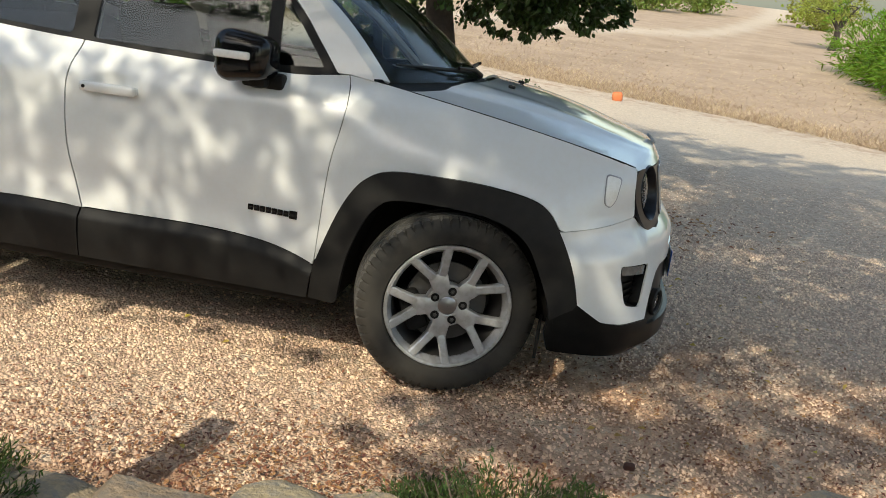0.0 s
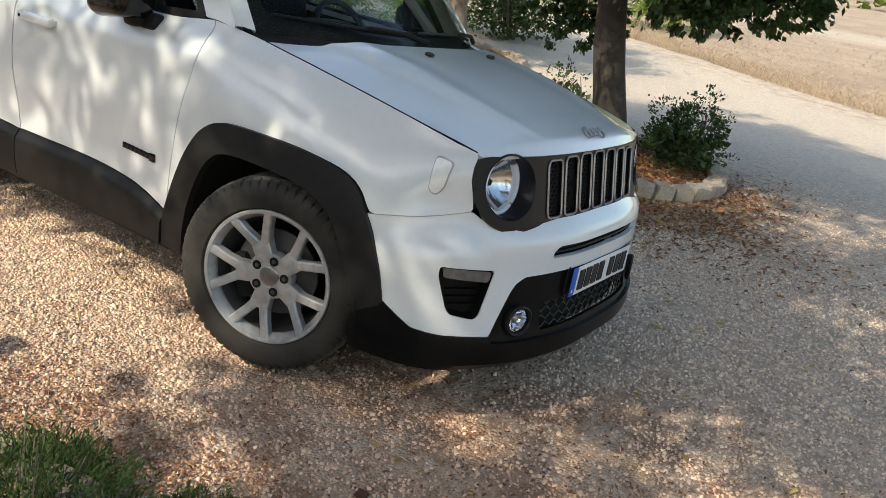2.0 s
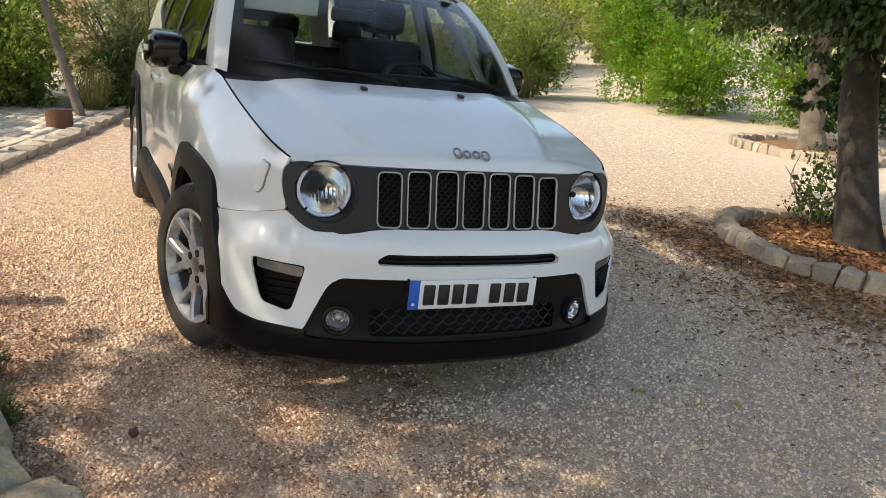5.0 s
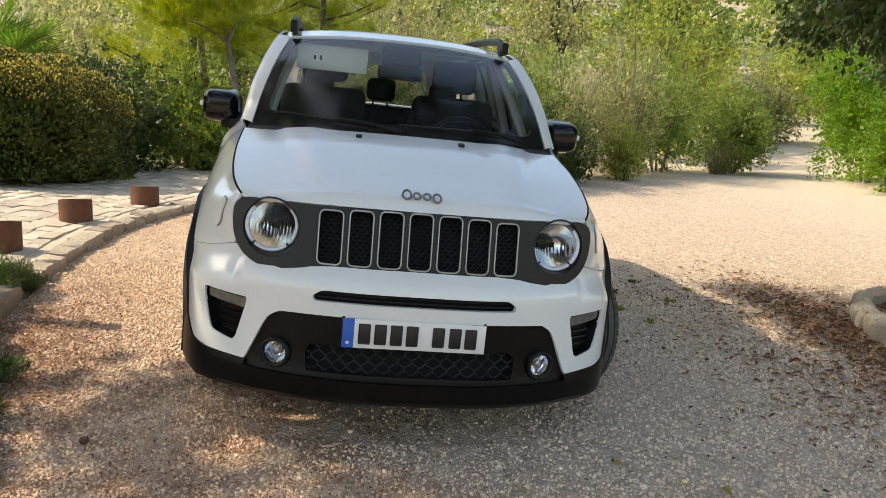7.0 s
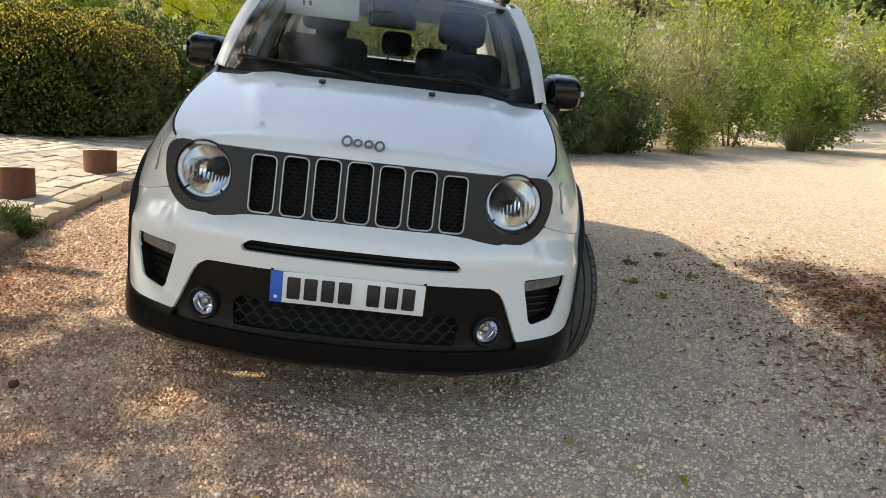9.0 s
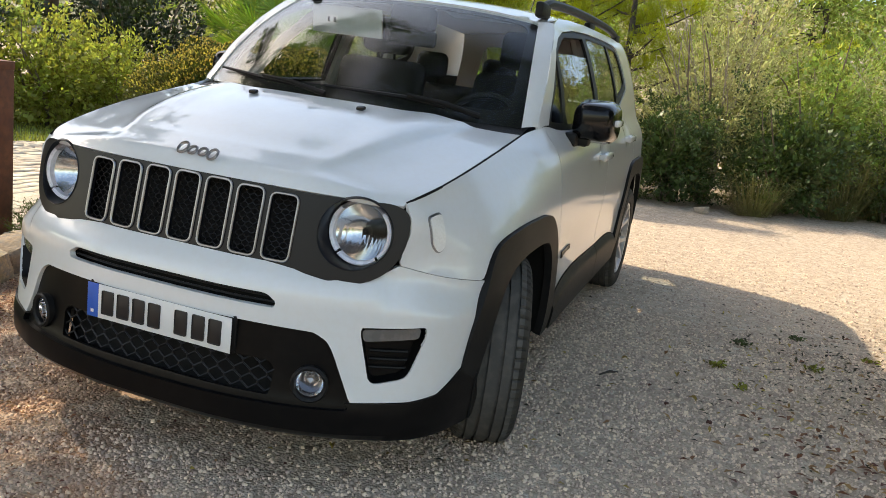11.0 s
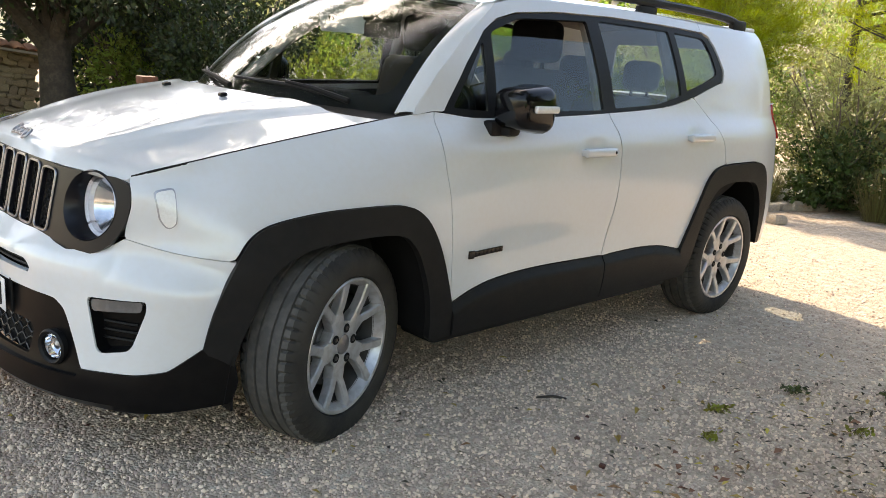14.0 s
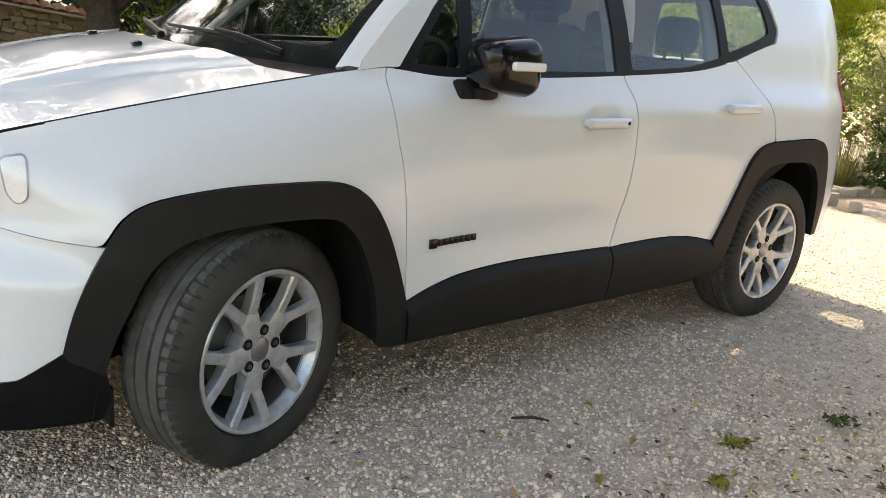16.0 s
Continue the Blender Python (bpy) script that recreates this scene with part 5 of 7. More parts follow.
    gravel = mixc(gravel, (0.70, 0.63, 0.53), mul(noise_n(17.0, 0.53, 0.70, 3), 0.45))
    red = mul(attr("litter"), noise_n(5.0, 0.40, 0.62))
    gravel = mixc(gravel, (0.24, 0.105, 0.055), mul(red, 0.8))
    fieldc = mixc((0.47, 0.355, 0.265), (0.39, 0.29, 0.215), noise_n(1.1, 0.35, 0.65))
    fieldc = mixc(fieldc, (0.52, 0.40, 0.27), mul(noise_n(7.0, 0.42, 0.68), 0.5))
    fieldc = mixc(fieldc, (0.30, 0.22, 0.15), mul(noise_n(0.45, 0.52, 0.72), 0.5))
    col = mixc(gravel, fieldc, attr("field"))
    hillc = mixc((0.40, 0.32, 0.26), (0.09, 0.11, 0.045), noise_n(0.22, 0.42, 0.56))
    hillc = mixc(hillc, (0.16, 0.17, 0.08), mul(noise_n(1.3, 0.45, 0.6), 0.5))
    col = mixc(col, hillc, attr("hill"))
    soilc = mixc((0.36, 0.20, 0.105), (0.27, 0.16, 0.095), noise_n(6.0, 0.35, 0.65))
    col = mixc(col, soilc, attr("soil"))
    L.new(col, bs.inputs["Base Color"])
    b = N.new("ShaderNodeBump")
    b.inputs["Strength"].default_value, b.inputs["Distance"].default_value = 0.9, 0.010
    b.invert = True
    L.new(vo.outputs["Distance"], b.inputs["Height"])
    b2 = N.new("ShaderNodeBump")
    b2.inputs["Strength"].default_value, b2.inputs["Distance"].default_value = 0.5, 0.03
    L.new(noise_n(12.0, 0.2, 0.8), b2.inputs["Height"])
    L.new(b.outputs[0], b2.inputs["Normal"])
    L.new(b2.outputs[0], bs.inputs["Normal"])
    return m


me.materials.append(ground_material())


# ---- fast meshes of many small pieces ----
def pieces_mesh(name, V, F, material, parent=None, smooth=False):
    """A mesh from arrays: V (n x 3), F (m x 3 or 4)."""
    me = bpy.data.meshes.new(name)
    k = F.shape[1]
    me.vertices.add(len(V))
    me.vertices.foreach_set("co", np.ascontiguousarray(V, np.float32).ravel())
    me.loops.add(F.size)
    me.loops.foreach_set("vertex_index", np.ascontiguousarray(F, np.int32).ravel())
    me.polygons.add(len(F))
    me.polygons.foreach_set("loop_start", np.arange(0, F.size, k, dtype=np.int32))
    me.update(calc_edges=True)
    me.validate()
    if smooth:
        me.shade_smooth()
    me.materials.append(material)
    ob = new(name, me)
    if parent:
        ob.parent = parent
    return ob


TM = np.array(TILT.to_3x3())


def leaf_mat(name, base, other, rough=0.55, thin=0.35, island=0.35, scale=0.8):
    m = mat(name, base, rough, other=other, scale=scale, mix=0.8, island=island, spec=0.35)
    nt = m.node_tree
    bs, out = nt.nodes["Principled BSDF"], nt.nodes["Material Output"]
    tr = nt.nodes.new("ShaderNodeBsdfTranslucent")
    src = bs.inputs["Base Color"].links[0].from_socket
    up = nt.nodes.new("ShaderNodeHueSaturation")
    up.inputs["Value"].default_value, up.inputs["Saturation"].default_value = 1.5, 1.15
    nt.links.new(src, up.inputs["Color"])
    nt.links.new(up.outputs[0], tr.inputs["Color"])
    mx = nt.nodes.new("ShaderNodeMixShader")
    mx.inputs[0].default_value = thin
    nt.links.new(bs.outputs[0], mx.inputs[1])
    nt.links.new(tr.outputs[0], mx.inputs[2])
    nt.links.new(mx.outputs[0], out.inputs[0])
    return m


L_DARK = leaf_mat("carob_leaf", (0.042, 0.076, 0.022), (0.085, 0.120, 0.034), 0.40, thin=0.2, island=0.45)
# darker copy of the carob leaf, for foliage that stands in shade
L_SHADED = leaf_mat("shaded_leaf", (0.024, 0.038, 0.015), (0.045, 0.060, 0.022), 0.5, thin=0.12, island=0.5)
L_GREEN = leaf_mat("mastic_leaf", (0.140, 0.200, 0.050), (0.250, 0.285, 0.085), thin=0.48, island=0.5, scale=2.2)
L_BRIGHT = leaf_mat("bright_leaf", (0.120, 0.225, 0.030), (0.190, 0.275, 0.045), thin=0.45, island=0.5, scale=2.2)
L_YELLOW = leaf_mat("sunny_leaf", (0.230, 0.265, 0.060), (0.320, 0.325, 0.095), thin=0.48, island=0.5, scale=2.2)
L_OLIVE = leaf_mat("olive_leaf", (0.250, 0.260, 0.115), (0.360, 0.345, 0.170), thin=0.48, island=0.5, scale=2.2)
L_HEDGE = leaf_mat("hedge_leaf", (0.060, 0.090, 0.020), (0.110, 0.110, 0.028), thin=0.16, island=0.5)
L_RUST = leaf_mat("sunlit_rusty_leaf", (0.380, 0.290, 0.095), (0.300, 0.280, 0.080), thin=0.4)
L_PINE = leaf_mat("pine_needle", (0.250, 0.285, 0.035), (0.190, 0.225, 0.035), thin=0.5)
L_ROSE = leaf_mat("rosemary_leaf", (0.045, 0.082, 0.024), (0.120, 0.135, 0.036), island=0.55)
L_DRY = leaf_mat("dry_stalk", (0.47, 0.36, 0.25), (0.40, 0.30, 0.20), thin=0.2)
L_REED = leaf_mat("reed_blade", (0.11, 0.125, 0.040), (0.25, 0.20, 0.10), thin=0.2)
BARK = mat("bark", (0.048, 0.038, 0.030), 0.95, other=(0.085, 0.069, 0.055), scale=9, mix=0.9, bump=1.0, bump_scale=18, fine=(0.04, 0.033, 0.028), fine_mix=0.6, fine_scale=30)
BARK_PALE = mat("pale_bark", (0.20, 0.165, 0.13), 0.95, other=(0.11, 0.09, 0.075), scale=7, mix=0.9, bump=1.0, bump_scale=24)
PALE_TWIG = mat("pale_twig", (0.30, 0.26, 0.21), 0.9, other=(0.20, 0.17, 0.14), scale=12)
TWIG = mat("twig", (0.17, 0.13, 0.10), 0.9, other=(0.10, 0.08, 0.06), scale=12)


def leaves(P, D, length, width, rng_, spread=1.0, droop=0.0):
    """Rhombic leaves at P (n x 3), pointing roughly along D."""
    n = len(P)
    d = D + rng_.normal(0, 0.55 * spread, (n, 3))
    d[:, 2] -= droop
    d /= np.linalg.norm(d, axis=1, keepdims=True) + 1e-9
    r = rng_.normal(0, 1, (n, 3))
    s = np.cross(d, r)
    s /= np.linalg.norm(s, axis=1, keepdims=True) + 1e-9
    ln = (length * rng_.uniform(0.6, 1.3, n))[:, None]
    wd = (width * rng_.uniform(0.7, 1.3, n))[:, None]
    nn = np.cross(d, s)
    V = np.stack([P - d * ln * 0.5, P + s * wd * 0.5 + nn * wd * 0.12, P + d * ln * 0.5, P - s * wd * 0.5 + nn * wd * 0.12], 1).reshape(-1, 3)
    F = np.arange(4 * n).reshape(-1, 4)
    return V, F


def cloud(blobs, n, rng_, clump=0.16, clumps=90, shell=0.55):
    """Points and outward directions in lumpy clumps over the blobs (x, y, z, rx, ry, rz)."""
    vol = np.array([b[3] * b[4] * b[5] for b in blobs]) ** 0.7
    vol = vol / vol.sum()
    Ps, Ds = [], []
    for b, v in zip(blobs, vol):
        m, c = max(20, int(n * v)), max(8, int(clumps * v))
        dirs = rng_.normal(0, 1, (c, 3))
        dirs /= np.linalg.norm(dirs, axis=1, keepdims=True)
        rad = (shell + (1.05 - shell) * rng_.random(c) ** 0.7)[:, None]
        C = dirs * rad
        k = rng_.integers(0, c, m)
        size = clump * rng_.uniform(0.6, 1.5, c)[k][:, None]
        q = C[k] + rng_.normal(0, 1, (m, 3)) * size
        R = np.array(b[3:6])
        Ps.append(np.array(b[:3]) + q * R)
        dd = q / (np.linalg.norm(q, axis=1, keepdims=True) + 1e-6)
        Ds.append(dd + np.array((0, 0, 0.25)))
    return np.concatenate(Ps), np.concatenate(Ds)


def shrub(name, label, x, y, r, h, material, n, leaf=(0.05, 0.022), seed=1, lumps=7, stems=5, category="shrub", shell=0.5, droop=0.0, squash=1.0, group="", upright=0.0):
    g = np.random.default_rng(seed)
    base = at(x, y)
    th = thing(name, label, category, Matrix.Translation(base), group)
    blobs = []
    for k in range(lumps):
        a = 2 * math.pi * k / lumps + g.uniform(-0.4, 0.4)
        rr = r * g.uniform(0.25, 0.62)
        br = r * g.uniform(0.42, 0.62)
        zc = h * g.uniform(0.25, 0.80)
        blobs.append((rr * math.cos(a), rr * math.sin(a) * squash, zc, br, br * squash, min(br * g.uniform(0.8, 1.2), h * 0.4)))
    blobs.append((0, 0, h * 0.45, r * 0.7, r * 0.7 * squash, h * 0.46))
    blobs.append((0, 0, h * 0.20, r * 0.85, r * 0.85 * squash, h * 0.22))
    near = x > -14 and -3 < y < 13
    P, D = cloud(blobs, int(n * (1.15 if near else 0.6)), g, clump=0.085, clumps=int((25 if r < 1.6 else 22) * len(blobs)), shell=shell)
    keep = P[:, 2] > 0.01
    P, D = P[keep], D[keep]
    D[:, 2] += upright
    V, F = leaves(P, D, leaf[0] * (0.78 if near else 1.05), leaf[1] * (0.92 if near else 1.2), g, droop=droop)
    Pi, Di = cloud([(0, 0, h * 0.38, r * 0.60, r * 0.60 * squash, h * 0.34)], max(60, int(n * 0.20)), g, clump=0.25, clumps=40, shell=0.1)
    Pi[:, 2] = np.maximum(Pi[:, 2], 0.06)
    V2, F2 = leaves(Pi, Di, leaf[0] * 1.7, leaf[1] * 2.4, g)
    pieces_mesh("foliage", np.concatenate([V, V2]), np.concatenate([F, F2 + len(V)]), material, th)
    for k in range(stems):
        bm = bmesh.new()
        a = g.uniform(0, 6.28)
        pts = [(0.08 * math.cos(a), 0.08 * math.sin(a), -0.05)]
        for t in (0.3, 0.6, 0.85):
            pts.append((r * 0.75 * t * math.cos(a) + g.normal(0, 0.05), r * 0.75 * t * math.sin(a) * squash + g.normal(0, 0.05), h * t * g.uniform(0.75, 1.0)))
        tube(bm, smooth_line(pts, 4), [0.022 * (1 - 0.8 * i / 12) * max(0.6, r) for i in range(13)], 6)
        part("stem", bm, TWIG, th)
    if material is L_OLIVE and near:
        bm = bmesh.new()
        for k in range(26):
            a, t, up = g.uniform(0, 6.28), g.uniform(0.45, 1.0), g.uniform(0.5, 1.05)
            e = Vector((r * t * math.cos(a), r * t * math.sin(a), h * up))
            m_ = e * 0.5 + Vector((g.normal(0, 0.1), g.normal(0, 0.1), 0.12 * h))
            tube(bm, smooth_line([(0.1 * math.cos(a), 0.1 * math.sin(a), 0), tuple(m_), tuple(e)], 4), [0.013 * (1 - 0.85 * i / 8) for i in range(9)], 4, caps=False)
        part("branchwork", bm, PALE_TWIG, th, "thin pale bare branches")
    return th


def tree(name, label, x, y, lean, trunk_r, trunk_h, blobs, material, n, leaf, seed, bark=BARK, clump=0.13, clumps=220, shell=0.35, limbs=6, droop=0.2, flare=1.6, limb=0.55, fringe=None):
    """Trunk, limbs and a leafy crown; blobs are given from the trunk's foot."""
    g = np.random.default_rng(seed)
    th = thing(name, label, "tree", Matrix.Translation(at(x, y)))
    bm = bmesh.new()
    pts, rad = [], []
    for i in range(9):
        t = i / 8
        pts.append((lean[0] * t + 0.04 * math.sin(3 * t + seed), lean[1] * t + 0.04 * math.cos(4 * t + seed), -0.12 + (trunk_h + 0.12) * t))
        rad.append(trunk_r * (1 + (flare - 1) * math.exp(-t * 9)) * (1 - 0.22 * t))
    tube(bm, pts, rad, 18)
    for v in bm.verts:
        k = 1 + 0.10 * noise.noise(Vector((v.co.x * 6, v.co.y * 6, v.co.z * 2.2 + seed)))
        a = math.atan2(v.co.y, v.co.x)
        k += 0.07 * math.sin(5 * a + seed) * math.exp(-max(0, v.co.z) * 2)
        v.co.x *= k
        v.co.y *= k
    part("trunk", bm, bark, th)
    top = Vector(pts[-1])
    for k in range(limbs):
        b = blobs[k % len(blobs)]
        bm = bmesh.new()
        end = Vector(b[:3]) + Vector((g.normal(0, 0.25) * b[3], g.normal(0, 0.25) * b[4], g.normal(0, 0.15) * b[5]))
        mid = top.lerp(end, 0.5) + Vector((g.normal(0, 0.12), g.normal(0, 0.12), 0.12 * (end - top).length))
        line = smooth_line([tuple(top - Vector((0, 0, 0.15))), tuple(mid), tuple(end)], 6)
        tube(bm, line, [trunk_r * limb * (1 - 0.88 * i / (len(line) - 1)) for i in range(len(line))], 9)
        for q in range(3):
            s = Vector(line[5 + 2 * q])
            e = s + Vector((g.normal(0, 0.35) * b[3], g.normal(0, 0.35) * b[4], g.normal(0.1, 0.3) * b[5]))
            tw = smooth_line([tuple(s), tuple(s.lerp(e, 0.5) + Vector((0, 0, 0.08))), tuple(e)], 4)
            tube(bm, tw, [trunk_r * limb * 0.3 * (1 - 0.8 * i / (len(tw) - 1)) for i in range(len(tw))], 6)
        part("limb", bm, bark, th)
    P, D = cloud(blobs, n, g, clump=clump, clumps=clumps, shell=shell)
    V, F = leaves(P, D, leaf[0], leaf[1], g, droop=droop)
    pieces_mesh("crown", V, F, material, th)
    for outer, count, clusters in fringe or ():
        P, D = cloud(outer, count, g, clump=0.065, clumps=clusters, shell=0.1)
        V, F = leaves(P, D, leaf[0], leaf[1], g, droop=droop)
        pieces_mesh("outer_crown", V, F, material, th)
    return th


# ---- stones: kerb, bed wall, planters ----
STONE = mat("limestone", (0.44, 0.38, 0.305), 0.9, other=(0.28, 0.25, 0.215), scale=9, mix=0.8, bump=0.8, bump_scale=22, fine=(0.52, 0.36, 0.20), fine_mix=0.35, fine_scale=14, obrandom=0.16)
BOULDER = mat("yellow_boulder", (0.30, 0.235, 0.155), 0.9, other=(0.22, 0.20, 0.175), scale=5, mix=1.0, bump=1.0, bump_scale=14, fine=(0.44, 0.33, 0.20), fine_mix=0.5, fine_scale=11, obrandom=0.22)
PAVING = mat("paving_stone", (0.60, 0.53, 0.44), 0.9, other=(0.46, 0.40, 0.33), scale=6, mix=0.8, bump=0.9, bump_scale=22, obrandom=0.2, fine=(0.42, 0.34, 0.26), fine_mix=0.4, fine_scale=18)
MORTAR = mat("mortar", (0.52, 0.45, 0.36), 0.95, other=(0.43, 0.37, 0.29), scale=14, mix=0.8, bump=0.5, bump_scale=60)
CORTEN = mat("corten_steel", (0.115, 0.042, 0.022), 0.75, other=(0.17, 0.070, 0.034), scale=7, mix=0.9, bump=0.15, bump_scale=80, fine=(0.07, 0.03, 0.02), fine_mix=0.5, fine_scale=25)
TERRACOTTA = mat("terracotta", (0.45, 0.20, 0.10), 0.85, other=(0.52, 0.30, 0.18), scale=8, mix=0.7, bump=0.3, bump_scale=50, obrandom=0.2)


def rock_meshes(name, count, material, seed, round_=0.35, sub=2, rough=0.11):
    out = []
    for k in range(count):
        bm = bmesh.new()
        bmesh.ops.create_cube(bm, size=1)
        bmesh.ops.subdivide_edges(bm, edges=bm.edges, cuts=sub, use_grid_fill=True)
        for v in bm.verts:
            p = v.co.copy()
            s = p.normalized() * 0.62
            p = p.lerp(s, round_)
            nz = noise.noise_vector(p * 1.9 + Vector((seed * 7.1 + k * 3.3, k * 5.7, seed)))
            v.co = p + nz * rough
        me = bpy.data.meshes.new(name)
        bm.to_mesh(me)
        bm.free()
        me.shade_smooth()
        me.set_sharp_from_angle(angle=radians(50))
        me.materials.append(material)
        out.append(me)
    return out


KERB_ROCKS = rock_meshes("kerb_stone", 7, STONE, 3, 0.32, 3, 0.13)
BED_ROCKS = rock_meshes("boulder", 7, BOULDER, 5, 0.46, 4, 0.15)


def set_stone(name, mesh, parent, x, y, up, size, turn, tip=(0, 0)):
    ob = new(name, mesh)
    ob.parent = parent
    m = Matrix.Translation(at(x, y, up)) @ TILT @ pose(0, 0, 0, tip[0], tip[1], turn) @ Matrix.Diagonal((*size, 1))
    ob.matrix_parent_inverse = Matrix()
    ob.matrix_basis = parent.matrix_world.inverted() @ m
    return ob


kerb = thing("kerb", "low kerb of rough pale limestone blocks along the gravel", "kerb", kind="structure")
x = -7.6
while x < -0.95:
    y = bed_line(x)
    w = random.uniform(0.17, 0.29)
    dx = 0.02
    slope = math.degrees(math.atan2(bed_line(x + dx) - bed_line(x - dx), 2 * dx))
    set_stone("kerb_stone", random.choice(KERB_ROCKS), kerb, x + w / 2 * math.cos(radians(slope)), y - 0.06, 0.022, (w * 1.0, random.uniform(0.13, 0.17), random.uniform(0.105, 0.125)), slope + random.uniform(-5, 5), (random.uniform(-5, 5), random.uniform(-5, 5)))
    x += (w + 0.012) * math.cos(radians(slope))
bed_wall = thing("bed_wall", "row of rounded yellowish boulders edging a planted bed", "stone edging", kind="structure")
x = -0.92
while x < 1.52:
    y = bed_line(x)
    w = random.uniform(0.22, 0.36)
    slope = math.degrees(math.atan2(bed_line(min(1.42, x + 0.05)) - bed_line(x - 0.05), 0.10))
    slope = max(-30, min(30, slope))
    set_stone("boulder", random.choice(BED_ROCKS), bed_wall, x + w / 2, y - 0.10, 0.04, (w * 1.05, random.uniform(0.22, 0.30), random.uniform(0.19, 0.26)), slope + random.uniform(-12, 12), (random.uniform(-7, 7), random.uniform(-7, 7)))
    if random.random() < 0.45:
        set_stone("boulder", random.choice(BED_ROCKS), bed_wall, x + w / 2 + 0.08, y - 0.33, 0.07, (w * 0.7, 0.16, 0.14), random.uniform(0, 180), (random.uniform(-12, 12), 0))
    x += w * 0.96


def planter(name, label, cx, cy, rx, ry, seed, turn=0.0):
    g = random.Random(seed)
    th = thing(name, label, "planter", Matrix.Translation(at(cx, cy)))
    a = 0.0
    while a < 2 * math.pi - 0.06:
        w = g.uniform(0.12, 0.21)
        rr = math.hypot(rx * math.sin(a), ry * math.cos(a))
        da = w / rr
        am = a + da / 2
        k = 1 + 0.05 * math.sin(3 * am + seed)
        px_, py_ = cx + rx * k * math.cos(am), cy + ry * k * math.sin(am)
        tang = math.degrees(math.atan2(ry * math.cos(am), -rx * math.sin(am)))
        set_stone("kerb_stone", g.choice(KERB_ROCKS), th, px_, py_, 0.04, (w * 0.98, g.uniform(0.12, 0.16), g.uniform(0.15, 0.20)), tang + g.uniform(-8, 8), (g.uniform(-9, 9), g.uniform(-9, 9)))
        a += da
    V = [tuple(at(cx, cy, 0.05) - at(cx, cy))]
    for q in range(40):
        t = 2 * math.pi * q / 40
        p = at(cx + (rx - 0.04) * math.cos(t), cy + (ry - 0.04) * math.sin(t), 0.035 + 0.02 * math.sin(5 * t)) - at(cx, cy)
        V.append(tuple(p))
    mesh_object("soil", V, [(0, 1 + q, 1 + (q + 1) % 40) for q in range(40)], SOIL_MAT, th, "brown soil under fallen leaves")
    return th


SOIL_MAT = mat("planter_soil", (0.16, 0.085, 0.05), 0.95, other=(0.26, 0.13, 0.065), scale=11, mix=0.9, bump=0.9, bump_scale=45, fine=(0.32, 0.17, 0.08), fine_mix=0.5, fine_scale=40)
planter("stone_planter", "round stone-edged tree bed full of fallen leaves", -0.72, 4.10, 0.97, 0.97, 4)
planter("stone_planter", "stone-edged tree bed at the far side of the drive", -5.50, 8.85, 1.10, 1.05, 9)

# ---- terrace: paving, corten lights ----
terrace = thing("terrace", "pale irregular stone paving of a terrace", "paving", kind="structure")
V, F = [], []
xs = np.linspace(-12.0, -0.95, 46)
rows = [0.0, 0.6, 1.3, 2.1, 2.9, 3.7]
for x in xs:
    for d in rows:
        V.append(at(x, bed_line(max(-9, x)) - 0.12 - d, 0.055))
for i in range(len(xs) - 1):
    for j in range(len(rows) - 1):
        F.append((i * 6 + j, (i + 1) * 6 + j, (i + 1) * 6 + j + 1, i * 6 + j + 1))
mesh_object("terrace_bed", V, [f[::-1] for f in F], MORTAR, terrace)
PAVERS = rock_meshes("paving_stone", 8, PAVING, 11, 0.10, 1, 0.07)
count, rest = 0, []
y_off = 0.12
while y_off < 3.75:
    x = -7.2 + random.uniform(0, 0.2)
    d = random.uniform(0.095, 0.15)
    while x < -1.0:
        w = random.uniform(0.12, 0.26)
        xm = x + w / 2
        spot = (xm, bed_line(xm) - 0.10 - y_off - d / 2 + random.uniform(-0.01, 0.01), 0.040 + random.uniform(-0.004, 0.006))
        size = (w * 0.95, d * 0.92, random.uniform(0.046, 0.062))
        turn = math.degrees(math.atan2(bed_line(xm + 0.1) - bed_line(xm - 0.1), 0.2)) + random.uniform(-5, 5)
        rock = random.choice(PAVERS)
        if y_off < 1.15 and xm > -4.8 and count < 290:
            set_stone("paving_stone", rock, terrace, *spot, size, turn)
            count += 1
        else:
            m = np.array(Matrix.Translation(at(*spot)) @ TILT @ pose(0, 0, 0, 0, 0, turn) @ Matrix.Diagonal((*size, 1)))
            co = np.empty(len(rock.vertices) * 3, np.float32)
            rock.vertices.foreach_get("co", co)
            rest.append((co.reshape(-1, 3) @ m[:3, :3].T + m[:3, 3], rock))
        x += w
    y_off += d
V, F, k = [], [], 0
for co, rock in rest:
    V.append(co)
    F.append(np.array([q.vertices[:] for q in rock.polygons]) + k)
    k += len(co)
PAVING_FAR = mat("paving_stone_far", (0.60, 0.53, 0.44), 0.9, other=(0.46, 0.40, 0.33), scale=6, mix=0.8, bump=0.9, bump_scale=22, island=0.2, fine=(0.42, 0.34, 0.26), fine_mix=0.4, fine_scale=18)
tagged(pieces_mesh("paving_setts", np.concatenate(V), np.concatenate(F), PAVING_FAR, terrace), kind="stuff")


def steel_bollard(x, y, r, h):
    th = thing("bollard_light", "short rusty corten steel cylinder on the terrace", "bollard", Matrix.Translation(at(x, y, 0.055)), "corten bollards")
    v, f = revolve([(r - 0.004, 0.02), (r - 0.004, h), (r, h), (r, -0.03)], 36)
    mesh_object("shell", [(a, c, b) for a, b, c in v], f, CORTEN, th, fix=True)
